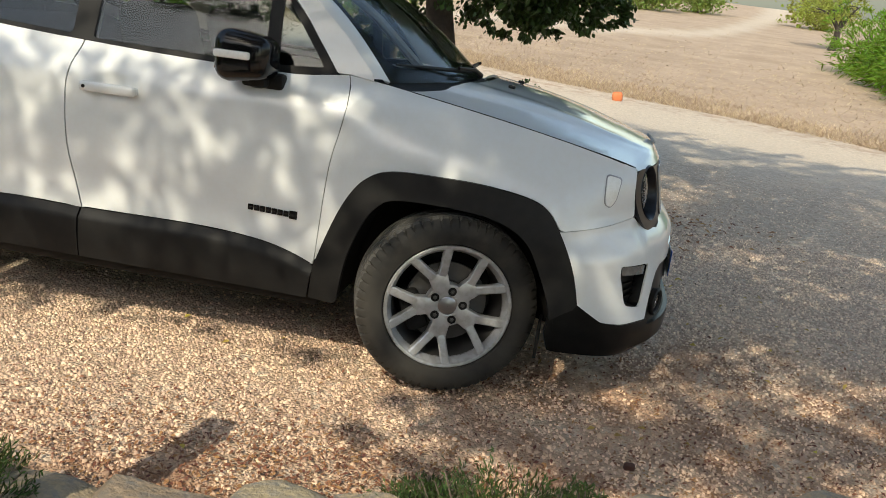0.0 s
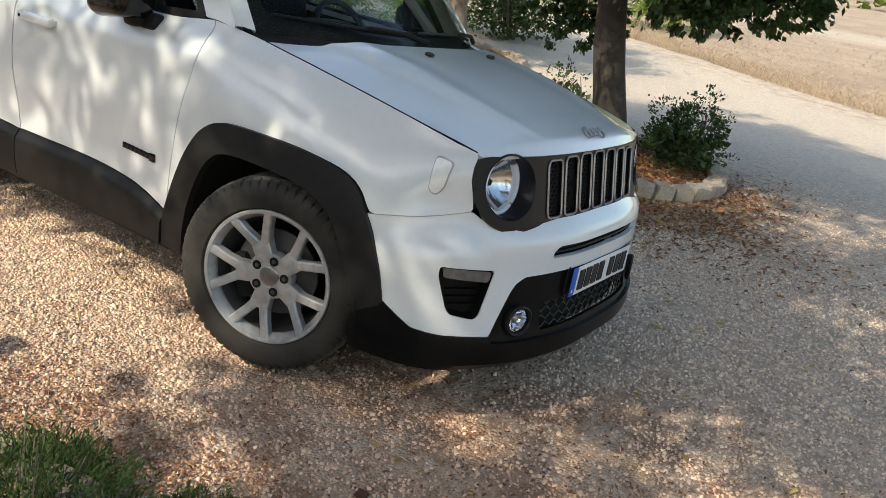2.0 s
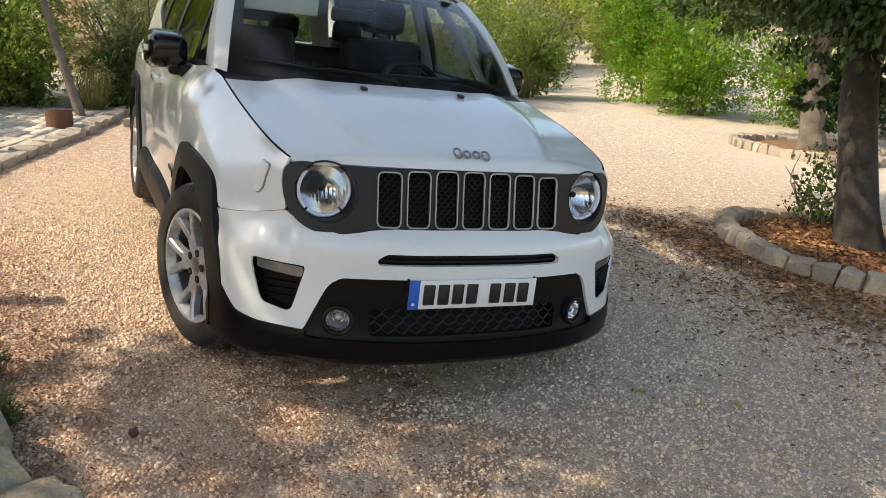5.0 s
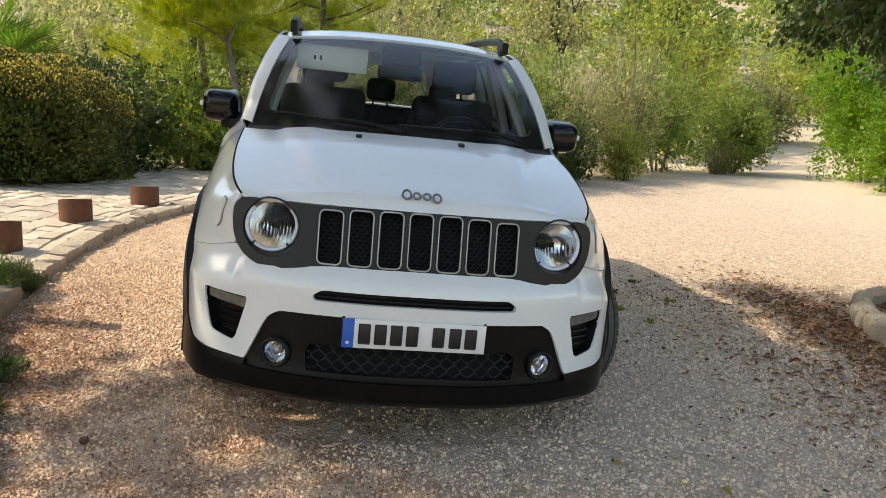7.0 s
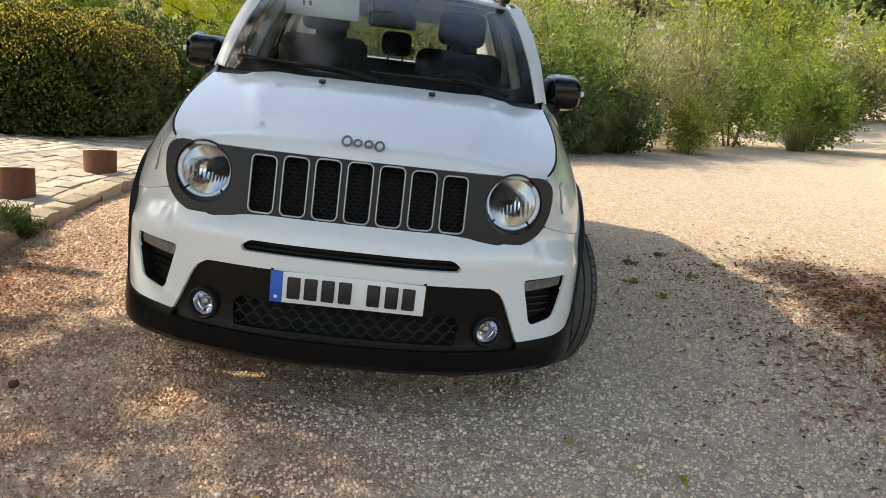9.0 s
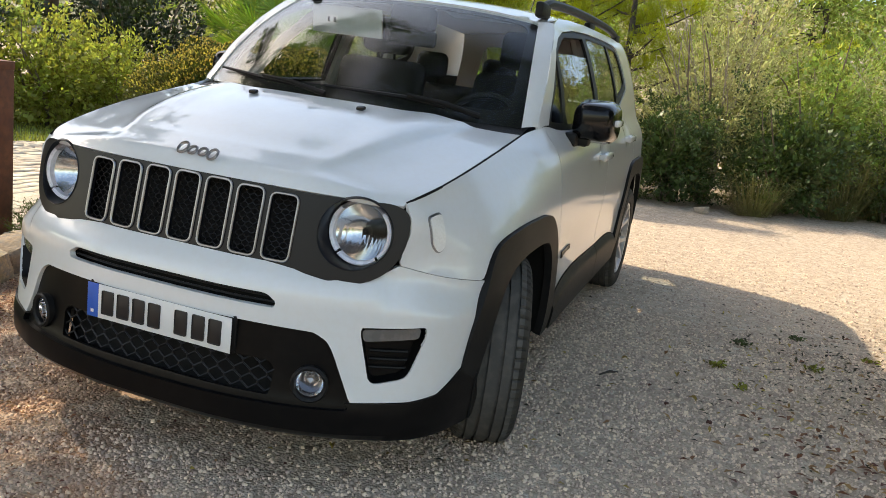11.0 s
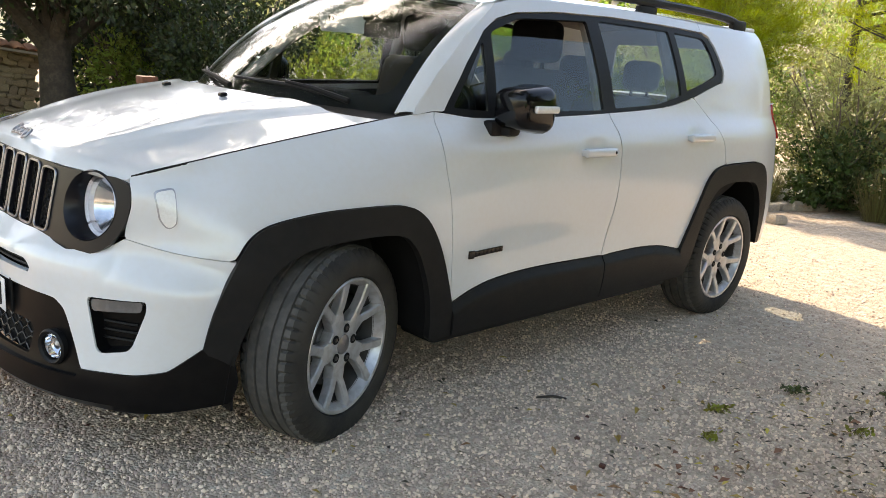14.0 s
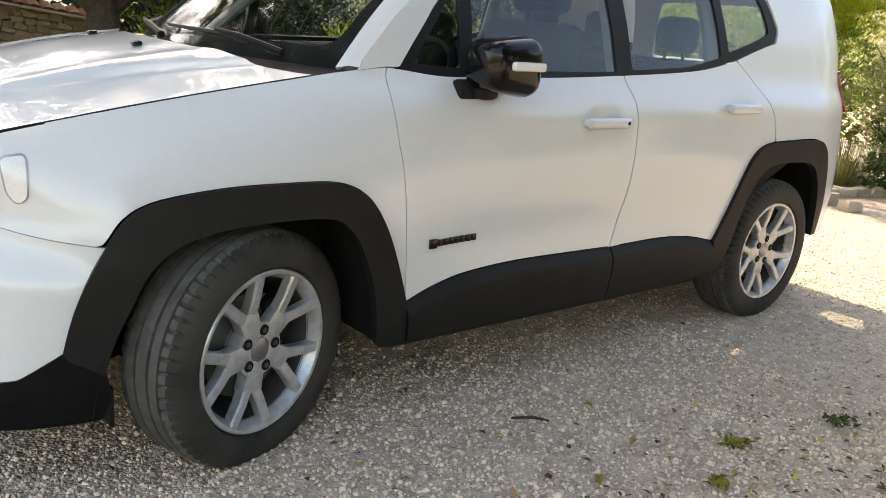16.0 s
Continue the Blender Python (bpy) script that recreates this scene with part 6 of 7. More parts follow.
    v, f = revolve([(r - 0.005, h - 0.045), (r * 0.5, h - 0.05), (0.001, h - 0.05)], 36)
    mesh_object("top_plate", [(a, c, b) for a, b, c in v], f, CORTEN, th, fix=True)


steel_bollard(-1.98, -2.42, 0.125, 0.20)
steel_bollard(-3.10, -2.27, 0.125, 0.18)
steel_bollard(-4.10, -1.95, 0.125, 0.17)
steel_bollard(-5.60, -1.35, 0.125, 0.17)
post = thing("lamp_post", "upright rusty corten steel post in the planted bed", "post", TILT @ Matrix.Translation((-0.855, -2.55, height(-0.855, -2.55))))
bm = bmesh.new()
block(bm, -0.052, 0.052, -0.052, 0.052, -0.1, 1.02, 0.006)
part("shaft", bm, CORTEN, post)
bm = bmesh.new()
block(bm, -0.055, 0.055, -0.055, 0.055, 1.02, 1.07, 0.005)
part("cap", bm, CORTEN, post)

# ---- near trees ----
tree("carob_tree", "carob tree with dark trunk and hanging dense leaves", -0.78, 4.20, (-0.05, -0.08), 0.155, 1.75,
     [(0.0, 0.1, 2.9, 1.9, 1.7, 1.0), (0.9, -0.5, 2.25, 1.1, 0.9, 0.75), (-1.0, -0.3, 2.5, 1.1, 0.9, 0.6), (0.3, -1.1, 2.55, 1.2, 0.9, 0.7), (1.3, 0.7, 2.35, 1.0, 0.9, 0.7), (-1.2, 0.9, 2.3, 1.1, 1.0, 0.75), (-0.3, 1.2, 2.3, 1.2, 0.9, 0.8), (1.05, 0.1, 1.7, 0.7, 0.6, 0.38), (0.4, 0.8, 1.65, 0.7, 0.5, 0.4)],
     L_DARK, 72000, (0.064, 0.037), 21, clump=0.11, clumps=620, shell=0.4, limbs=10, droop=0.5,
     fringe=[([(1.15, 0.05, 1.38, 0.50, 0.5, 0.26), (0.70, -0.1, 1.42, 0.45, 0.45, 0.32), (0.35, -0.5, 1.75, 0.5, 0.45, 0.36), (0.9, 0.3, 1.7, 0.8, 0.6, 0.3)], 9500, 300),
             ([(-0.70, 0.75, 1.25, 0.45, 0.40, 0.34), (-1.20, 0.90, 1.15, 0.35, 0.35, 0.26)], 3000, 90)])
shrub("shrub", "dark leafy shrub at the foot of the carob trunk", -0.24, 4.60, 0.50, 0.74, L_DARK, 3800, (0.042, 0.020), 31, 6, 5)
shrub("shrub", "sparse dark shoots beside the carob trunk", -1.38, 4.42, 0.36, 0.80, L_DARK, 800, (0.042, 0.020), 32, 5, 6)
tree("carob_tree", "second tree with pale trunk beyond the drive", -5.65, 9.05, (0.0, 0.0), 0.18, 1.9,
     [(0.0, 0.0, 3.0, 1.9, 1.8, 1.0), (0.9, -0.7, 2.3, 1.2, 1.0, 0.7), (-1.0, -0.4, 2.4, 1.2, 1.1, 0.7), (0.2, 1.0, 2.3, 1.3, 1.0, 0.8)],
     L_DARK, 22000, (0.10, 0.055), 22, bark=BARK_PALE, clumps=200, limbs=6)
# the tree that shades the drive, standing on the sunny side
SHADE_FOOT = Vector((5.6, -6.0, height(5.6, -6.0)))


def over(x, y, z, up, rx, ry, rz):
    """A leafy mass at the height up whose shade falls on the point (x, y, z) of the plan, from the shade tree's foot."""
    p = Vector((x - 0.27 * (up - z), y - 1.13 * (up - z), up))
    return (*(TILT.to_3x3() @ (p - SHADE_FOOT)), rx, ry, rz)


tree("shade_tree", "tall carob tree spreading over the drive", 5.6, -6.0, (-1.0, 0.9), 0.22, 3.4,
     [over(1.5, 1.1, 0, 4.6, 1.2, 0.9, 0.5), over(2.9, 0.9, 0, 4.7, 1.4, 1.0, 0.6), over(3.8, 2.4, 0, 4.9, 1.5, 1.3, 0.6), over(1.5, 2.9, 0, 5.1, 1.4, 1.3, 0.6), over(2.9, 4.2, 0, 5.3, 1.6, 1.2, 0.6), over(5.2, 1.2, 0, 4.8, 1.6, 1.5, 0.7), over(-0.3, 5.6, 0, 5.2, 1.4, 1.1, 0.5), over(-0.2, 3.0, 0, 5.2, 1.2, 0.9, 0.5), over(-1.5, 3.3, 0, 5.3, 0.9, 1.0, 0.5)],
     L_DARK, 52000, (0.090, 0.048), 23, clump=0.16, clumps=330, shell=0.15, limbs=10, limb=0.24,
     fringe=[([over(0.9, -0.7, 0, 4.6, 0.9, 0.5, 0.4), over(2.2, -0.8, 0, 4.6, 1.0, 0.8, 0.4), over(0.4, -1.2, 0, 4.5, 0.65, 0.45, 0.3), over(1.3, -1.35, 0, 4.5, 0.7, 0.45, 0.3), over(3.6, -0.7, 0, 4.6, 1.0, 0.9, 0.4), over(0.2, -0.95, 0, 4.5, 0.6, 0.30, 0.3)], 7600, 400),
             ([over(0.50, 0.40, 0.95, 4.6, 0.85, 0.75, 0.40), over(0.45, -0.35, 0.95, 4.5, 0.85, 0.75, 0.40), over(-0.5, 0.1, 1.25, 4.6, 0.7, 0.9, 0.35), over(0.5, 2.2, 0, 4.9, 0.9, 0.7, 0.4), over(0.9, 0.0, 0.7, 4.7, 0.6, 0.9, 0.35)], 19500, 900),
             ([over(0.3, -0.88, 0.70, 4.5, 0.75, 0.60, 0.35), over(-0.7, -0.88, 0.70, 4.5, 0.8, 0.60, 0.35), over(-1.7, -0.88, 0.70, 4.5, 0.8, 0.60, 0.35), over(-2.6, -0.88, 0.75, 4.5, 0.6, 0.50, 0.3)], 4400, 460),
             ([over(1.6, 5.6, 0, 5.0, 1.5, 1.3, 0.5), over(0.4, 6.4, 0, 5.1, 1.2, 1.1, 0.5), over(3.0, 5.6, 0, 5.2, 1.3, 1.2, 0.5)], 14000, 420),
             ([over(2.6, 7.2, 0, 5.2, 1.5, 1.0, 0.5), over(0.6, 8.3, 0, 5.3, 1.4, 1.0, 0.5), over(4.0, 6.6, 0, 5.2, 1.2, 1.1, 0.5), over(-0.8, 8.8, 0, 5.3, 1.1, 1.2, 0.5)], 13000, 300)])

# ---- background planting ----
BG = [
    # x, y, r, h, leaf material, leaves, leaf size
    (-8.0, -2.2, 1.15, 1.7, L_GREEN, 11000, (0.060, 0.028)),
    (-6.75, -2.75, 0.72, 1.45, L_DARK, 8000, (0.050, 0.024)),
    (-7.3, -1.75, 0.60, 1.05, L_GREEN, 6000, (0.050, 0.024)),
    (-8.0, -0.5, 1.10, 1.7, L_OLIVE, 12000, (0.055, 0.016)),
    (-8.4, 1.1, 1.25, 2.5, L_OLIVE, 13000, (0.055, 0.016)),
    (-9.1, 2.4, 1.20, 2.5, L_GREEN, 10000, (0.060, 0.028)),
    (-10.0, 3.7, 1.15, 2.3, L_OLIVE, 10000, (0.060, 0.018)),
    (-10.9, 5.0, 1.20, 2.9, L_OLIVE, 10000, (0.060, 0.018)),
    (-12.0, 6.2, 1.20, 2.7, L_GREEN, 9000, (0.065, 0.030)),
    (-12.7, 8.1, 1.05, 2.1, L_GREEN, 10000, (0.065, 0.030)),
    (-9.9, 4.75, 0.45, 1.1, L_YELLOW, 3000, (0.055, 0.020)),
    (-21.5, 13.6, 1.5, 2.4, L_OLIVE, 7000, (0.10, 0.045)),
    (-20.8, 16.2, 1.4, 2.8, L_YELLOW, 7000, (0.10, 0.045)),
    (-11.5, 10.35, 1.30, 3.3, L_BRIGHT, 15000, (0.065, 0.032)),
    (-9.7, 10.3, 1.50, 2.3, L_BRIGHT, 14000, (0.060, 0.030)),
    (-7.9, 11.4, 1.50, 2.3, L_BRIGHT, 10000, (0.065, 0.030)),
    (-13.6, 12.6, 1.50, 3.2, L_YELLOW, 10000, (0.080, 0.040)),
    (-7.4, -4.2, 1.30, 1.6, L_GREEN, 11000, (0.060, 0.028)),
    (-6.55, -6.75, 0.80, 1.50, L_YELLOW, 7000, (0.055, 0.020)),
    (-5.4, -8.8, 1.40, 2.4, L_SHADED, 11000, (0.060, 0.028)),
    (-8.8, -8.4, 1.90, 3.0, L_SHADED, 12000, (0.070, 0.032)),
    (-4.4, -10.6, 1.50, 2.2, L_GREEN, 9000, (0.075, 0.034)),
    (-6.6, -11.2, 1.90, 3.0, L_OLIVE, 9000, (0.080, 0.028)),
    (-12.6, 0.8, 2.0, 3.9, L_OLIVE, 9000, (0.085, 0.030)),
    (-13.6, 3.6, 1.8, 2.2, L_GREEN, 9000, (0.085, 0.040)),
    (-15.6, 7.2, 1.8, 4.3, L_YELLOW, 9000, (0.090, 0.042)),
    (-17.8, 9.2, 1.5, 4.3, L_YELLOW, 8000, (0.090, 0.036)),
    (-18.5, 16.0, 2.4, 3.6, L_GREEN, 8000, (0.100, 0.045)),
    (-24.5, 20.0, 2.6, 4.2, L_GREEN, 7000, (0.110, 0.045)),
    (-26.0, 13.0, 2.8, 5.0, L_YELLOW, 7000, (0.110, 0.045)),
    (-12.0, -5.4, 2.2, 2.7, L_OLIVE, 9000, (0.085, 0.034)),
    (-20.0, 2.6, 3.0, 3.6, L_YELLOW, 8000, (0.120, 0.050)),
    (-19.0, -2.5, 3.0, 5.6, L_GREEN, 8000, (0.120, 0.050)),
    (-24.0, -8.0, 3.6, 6.0, L_OLIVE, 8000, (0.130, 0.055)),
    (-15.0, -10.0, 2.8, 3.2, L_YELLOW, 8000, (0.110, 0.050)),
    (-34.0, 4.0, 4.0, 3.6, L_GREEN, 7000, (0.16, 0.07)),
    (-34.0, 16.0, 4.0, 5.0, L_YELLOW, 7000, (0.16, 0.07)),
    (-38.0, 26.0, 4.5, 6.0, L_YELLOW, 7000, (0.16, 0.07)),
    (-30.0, 19.6, 2.6, 4.0, L_YELLOW, 7000, (0.13, 0.05)),
    (-7.55, 0.75, 0.85, 1.35, L_DARK, 9000, (0.050, 0.024)),
    (-8.0, 2.05, 0.95, 1.50, L_DARK, 9000, (0.050, 0.024)),
    (-7.5, -0.45, 0.6, 0.95, L_DARK, 5000, (0.050, 0.024)),
    (-8.9, 3.35, 0.75, 1.1, L_DARK, 5000, (0.050, 0.024)),
    (-6.4, 12.0, 1.30, 1.8, L_DARK, 8000, (0.060, 0.028)),
    (-5.5, 18.2, 1.8, 1.9, L_GREEN, 6000, (0.08, 0.035)),
    (-9.0, 20.5, 2.2, 2.6, L_GREEN, 6000, (0.09, 0.04)),
    (7.7, 15.4, 1.50, 1.7, L_BRIGHT, 9000, (0.15, 0.016)),
    (7.9, 17.9, 1.55, 2.0, L_BRIGHT, 9000, (0.15, 0.018)),
    (8.0, 20.6, 1.60, 1.7, L_BRIGHT, 8000, (0.16, 0.020)),
    (10.4, 19.0, 1.9, 3.0, L_GREEN, 7000, (0.14, 0.02)),
    (-0.4, 44.0, 2.4, 1.8, L_GREEN, 4000, (0.14, 0.07)),
    (3.0, 47.0, 2.6, 1.9, L_GREEN, 4000, (0.14, 0.07)),
    (6.3, 51.5, 2.6, 2.2, L_GREEN, 4000, (0.14, 0.07)),
    (12.4, 47.0, 2.4, 2.3, L_YELLOW, 4000, (0.14, 0.07)),
]
NAMES = {L_SHADED: "shrub with shade-darkened leaves at the edge of the wood", L_DARK: "low dark evergreen shrub before the taller shrubs", L_BRIGHT: "dense fresh-green rounded mastic shrub by the drive", L_GREEN: "dense green mastic shrub beside the drive", L_OLIVE: "tall grey-green wild olive shrub, partly bare", L_YELLOW: "sunny yellow-green shrub beside the drive"}
for k, (x, y, r, h, m_, n, lf) in enumerate(BG):
    shrub("shrub", NAMES[m_], x, y, r, h, m_, n, lf, 100 + k, lumps=8, stems=5 if r < 2 else 3, group="background shrubs", shell=0.45 if m_ is L_OLIVE else 0.6)


def far_woods():
    """Distant trees on the slope, too many to count."""
    g = np.random.default_rng(77)
    Vs, Fs, k = [], [], 0
    for _ in range(240):
        a, d = g.uniform(math.radians(95), math.radians(235)), g.uniform(46, 150)
        x, y = d * math.cos(a) * 1.0, d * math.sin(a)
        if abs(y - (16.5 + (-x - 25) * 0.65)) < 3 and x > -40:
            continue
        r, h = g.uniform(1.4, 2.8), g.uniform(1.6, 3.6)
        b = at(x, y)
        P, D = cloud([(b.x, b.y, b.z + h * 0.55, r, r, h * 0.5), (b.x + r * 0.4, b.y, b.z + h * 0.35, r * 0.8, r * 0.8, h * 0.35)], 240, g, clumps=26, shell=0.6)
        V, F = leaves(P, D, 0.6, 0.36, g)
        Vs.append(V)
        Fs.append(F + k)
        k += len(V)
    ob = pieces_mesh("far_woods", np.concatenate(Vs), np.concatenate(Fs), L_GREEN)
    tagged(ob, "distant green woods on the hillside", "woods", kind="stuff")


far_woods()


def pine(x, y, h, r, seed, n=7000):
    g = np.random.default_rng(seed)
    th = thing("pine_tree", "yellow-green Aleppo pine with airy tufted branches", "pine tree", Matrix.Translation(at(x, y)))
    bm = bmesh.new()
    tube(bm, smooth_line([(0, 0, -0.1), (0.1, 0.05, h * 0.4), (0.05, 0.1, h * 0.95)], 6), [0.11 * (1 - 0.8 * i / 12) for i in range(13)], 10)
    part("trunk", bm, BARK, th)
    tufts = []
    for k in range(16):
        a, z = g.uniform(0, 6.28), h * g.uniform(0.24, 0.98)
        ln = r * (1.15 - 0.6 * z / h) * g.uniform(0.7, 1.15)
        bm = bmesh.new()
        e = (ln * math.cos(a), ln * math.sin(a), z + 0.25 * ln)
        line = smooth_line([(0.05, 0.08, z - 0.1), (e[0] * 0.5, e[1] * 0.5, z + 0.02), e], 5)
        tube(bm, line, [0.03 * (1 - 0.8 * i / 10) for i in range(11)], 5)
        part("branch", bm, BARK, th)
        for q in range(14):
            t = g.uniform(0.25, 1.05)
            tufts.append((e[0] * t + g.normal(0, 0.16), e[1] * t + g.normal(0, 0.16), z + 0.25 * ln * t * t + g.normal(0, 0.10) + 0.05))
    T = np.array(tufts)
    n = int(n * 1.9)
    k = g.integers(0, len(T), n)
    D = g.normal(0, 1, (n, 3)) + np.array((0, 0, 0.9))
    D /= np.linalg.norm(D, axis=1, keepdims=True)
    P = T[k] + D * g.uniform(0.02, 0.20, n)[:, None]
    V, F = leaves(P, D, 0.14, 0.008, g, spread=0.35)
    pieces_mesh("needles", V, F, L_PINE, th)


pine(-11.4, -1.9, 4.6, 1.9, 41, 9000)
pine(-9.2, -2.3, 4.2, 1.25, 45, 11000)
pine(-10.8, -0.4, 3.6, 1.5, 42, 9000)
pine(-16.5, 1.4, 5.6, 2.2, 43, 9000)
pine(-21.0, 10.6, 4.6, 1.9, 44, 8000)


def slender_pine(x, y, lean, trunk_h, r, blobs, n, seed):
    g = np.random.default_rng(seed)
    th = thing("pine_tree", "slender leaning pine with bright yellow-green needles", "pine tree", Matrix.Translation(at(x, y)))
    bm = bmesh.new()
    line = smooth_line([(0, 0, -0.1), (lean[0] * 0.45, lean[1] * 0.45, trunk_h * 0.3), (lean[0] * 0.8, lean[1] * 0.8, trunk_h * 0.62), (lean[0], lean[1], trunk_h)], 6)
    tube(bm, line, [r * (1.35 - 0.85 * i / (len(line) - 1)) for i in range(len(line))], 12)
    part("trunk", bm, BARK_PALE, th)
    for b in blobs:
        bm = bmesh.new()
        tube(bm, smooth_line([line[-6], ((line[-6][0] + b[0]) / 2, (line[-6][1] + b[1]) / 2, (line[-6][2] + b[2]) / 2 + 0.05), b[:3]], 4), [0.022, 0.02, 0.018, 0.016, 0.014, 0.012, 0.010, 0.008, 0.006], 6)
        part("branch", bm, BARK_PALE, th)
    P, D = cloud(blobs, n, g, clump=0.13, clumps=26 * len(blobs), shell=0.25)
    V, F = leaves(P, D + np.array((0, 0, 0.5)), 0.105, 0.0075, g, spread=1.3)
    pieces_mesh("needles", V, F, L_PINE, th)


slender_pine(-6.45, -1.10, (-0.20, -0.42), 2.5, 0.042, [(-0.2, -0.55, 2.35, 0.75, 0.75, 0.35), (0.1, -0.15, 1.95, 0.55, 0.45, 0.22), (-0.2, -0.95, 2.0, 0.6, 0.5, 0.25), (-0.3, -0.6, 2.9, 0.7, 0.7, 0.4)], 24000, 46)

slender_pine(-7.9, -1.84, (-0.10, -0.15), 2.7, 0.055, [(0.1, 0.2, 2.0, 0.7, 0.7, 0.35), (0.3, 0.45, 1.7, 0.55, 0.5, 0.25), (-0.1, -0.4, 2.3, 0.7, 0.7, 0.4), (0.0, 0.0, 2.9, 0.8, 0.8, 0.4)], 22000, 47)


def trimmed_hedge():
    g = np.random.default_rng(51)
    th = thing("hedge", "large rounded clipped hedge, green with rusty tips", "hedge", Matrix.Translation(at(-5.75, -3.95)))
    n = 66000
    u = g.normal(0, 1, (n, 3))
    u /= np.linalg.norm(u, axis=1, keepdims=True)
    p = 3.2
    k = (np.abs(u[:, 0]) ** p + np.abs(u[:, 1]) ** p + np.abs(u[:, 2]) ** p) ** (-1 / p)
    rad = k * (1 - 0.16 * g.random(n) ** 2)
    R = np.array((1.15, 1.45, 1.28))
    P = u * rad[:, None] * R
    keep = P[:, 2] > -0.02
    P, u = P[keep], u[keep]
    lump = np.array([noise.noise(Vector(q) * 2.6) for q in P])
    P *= (1 + 0.17 * lump)[:, None]
    V, F = leaves(P, u + np.array((0, 0, 0.3)), 0.042, 0.025, g)
    core = u[:3000] * (0.80 * k[keep][:3000])[:, None] * R
    core[:, 2] = np.maximum(core[:, 2], 0.05)
    V2, F2 = leaves(core, u[:3000], 0.30, 0.22, g)
    V, F = np.concatenate([V, V2]), np.concatenate([F, F2 + len(V)])
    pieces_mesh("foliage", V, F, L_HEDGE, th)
    # rusty leaves on top only, their pale colour also holding the sunlight
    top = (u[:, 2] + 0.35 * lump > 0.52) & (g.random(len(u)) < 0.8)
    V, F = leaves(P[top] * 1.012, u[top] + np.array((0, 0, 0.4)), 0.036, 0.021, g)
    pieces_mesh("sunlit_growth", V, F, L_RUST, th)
    for q in range(8):
        bm = bmesh.new()
        a = q * 0.8
        tube(bm, [(0.2 * math.cos(a), 0.2 * math.sin(a), -0.05), (0.5 * math.cos(a), 0.6 * math.sin(a), 0.5), (0.8 * math.cos(a), 1.0 * math.sin(a), 0.95)], [0.03, 0.02, 0.008], 6)
        part("stem", bm, TWIG, th)


trimmed_hedge()


def fan_palm(x, y, seed, h=1.0):
    g = np.random.default_rng(seed)
    th = thing("fan_palm", "dwarf fan palm with stiff pleated green fans", "palm", Matrix.Translation(at(x, y)))
    for k in range(26):
        a, el = g.uniform(0, 6.28), g.uniform(0.15, 1.35)
        ln = g.uniform(0.55, 0.95)
        d = Vector((math.cos(a) * math.cos(el), math.sin(a) * math.cos(el), math.sin(el)))
        base = Vector((0, 0, h))
        c = base + d * ln
        bm = bmesh.new()
        tube(bm, [tuple(base), tuple(base.lerp(c, 0.5) + Vector((0, 0, 0.03))), tuple(c)], [0.012, 0.009, 0.006], 5)
        side = d.cross(Vector((0, 0, 1))).normalized()
        up = side.cross(d)
        for q in range(17):
            t = (q - 8) / 8 * 1.45
            dd = (d * math.cos(t) + side * math.sin(t)).normalized()
            tip = c + dd * g.uniform(0.42, 0.52) - Vector((0, 0, 0.05 * abs(t)))
            w = dd.cross(up).normalized() * 0.016
            m = c.lerp(tip, 0.5)
            vs = [bm.verts.new(p) for p in (c, m + w + up * 0.008, tip, m - w + up * 0.008)]
            bm.faces.new(vs)
        part("fan_leaf", bm, L_PALM, th, smooth=False)
    bm = bmesh.new()
    tube(bm, [(0, 0, -0.1), (0.02, 0, h * 0.5), (0, 0, h + 0.05)], [0.14, 0.13, 0.10], 10)
    part("trunk", bm, BARK, th)


L_PALM = leaf_mat("palm_leaf", (0.10, 0.175, 0.035), (0.16, 0.23, 0.05), 0.4)
fan_palm(-7.0, -4.35, 61, 0.95)
fan_palm(-8.2, -5.4, 62, 1.1)


def tuft(name, label, x, y, r, h, n, material, seed, blade=0.010, category="grass tuft"):
    g = np.random.default_rng(seed)
    th = thing(name, label, category, Matrix.Translation(at(x, y)), "grass tufts")
    a = g.uniform(0, 6.28, n)
    b = np.stack([np.cos(a), np.sin(a), np.zeros(n)], 1) * (r * 0.25 * g.random(n) ** 0.5)[:, None]
    out = np.stack([np.cos(a), np.sin(a), np.zeros(n)], 1) * (r * g.uniform(0.2, 1.0, n))[:, None]
    hh = (h * g.uniform(0.3, 1.1, n))[:, None]
    mid = b + out * 0.45 + np.array((0, 0, 1)) * hh * 0.72
    tip = b + out + np.array((0, 0, 1)) * hh * g.uniform(0.35, 1.0, n)[:, None]
    s = np.stack([-np.sin(a), np.cos(a), np.zeros(n)], 1) * blade * 0.5
    V = np.stack([b - s, b + s, mid + s * 0.8, mid - s * 0.8, tip], 1).reshape(-1, 3)
    base = (np.arange(n) * 5)[:, None]
    F = np.concatenate([base + np.array((0, 1, 2, 3)), base + np.array((3, 2, 4, 4))])
    Q = F[:n]
    T = np.concatenate([Q[:, [0, 1, 2]], Q[:, [0, 2, 3]], base + np.array((3, 2, 4))])
    pieces_mesh("foliage", V, T, material, th)
    return th


for k, (x, y, r, h) in enumerate(((-7.45, 1.75, 0.60, 0.62), (-7.25, 0.15, 0.35, 0.7), (-8.35, 2.75, 0.6, 0.95), (-9.0, 3.3, 0.5, 0.9), (-7.1, -1.0, 0.35, 0.65), (-12.2, 7.6, 0.5, 0.9))):
    tuft("grass_tuft", "tall dull green and straw grass tuft before the shrubs", x, y, r * 1.5, h, 480, L_REED, 200 + k, 0.005)

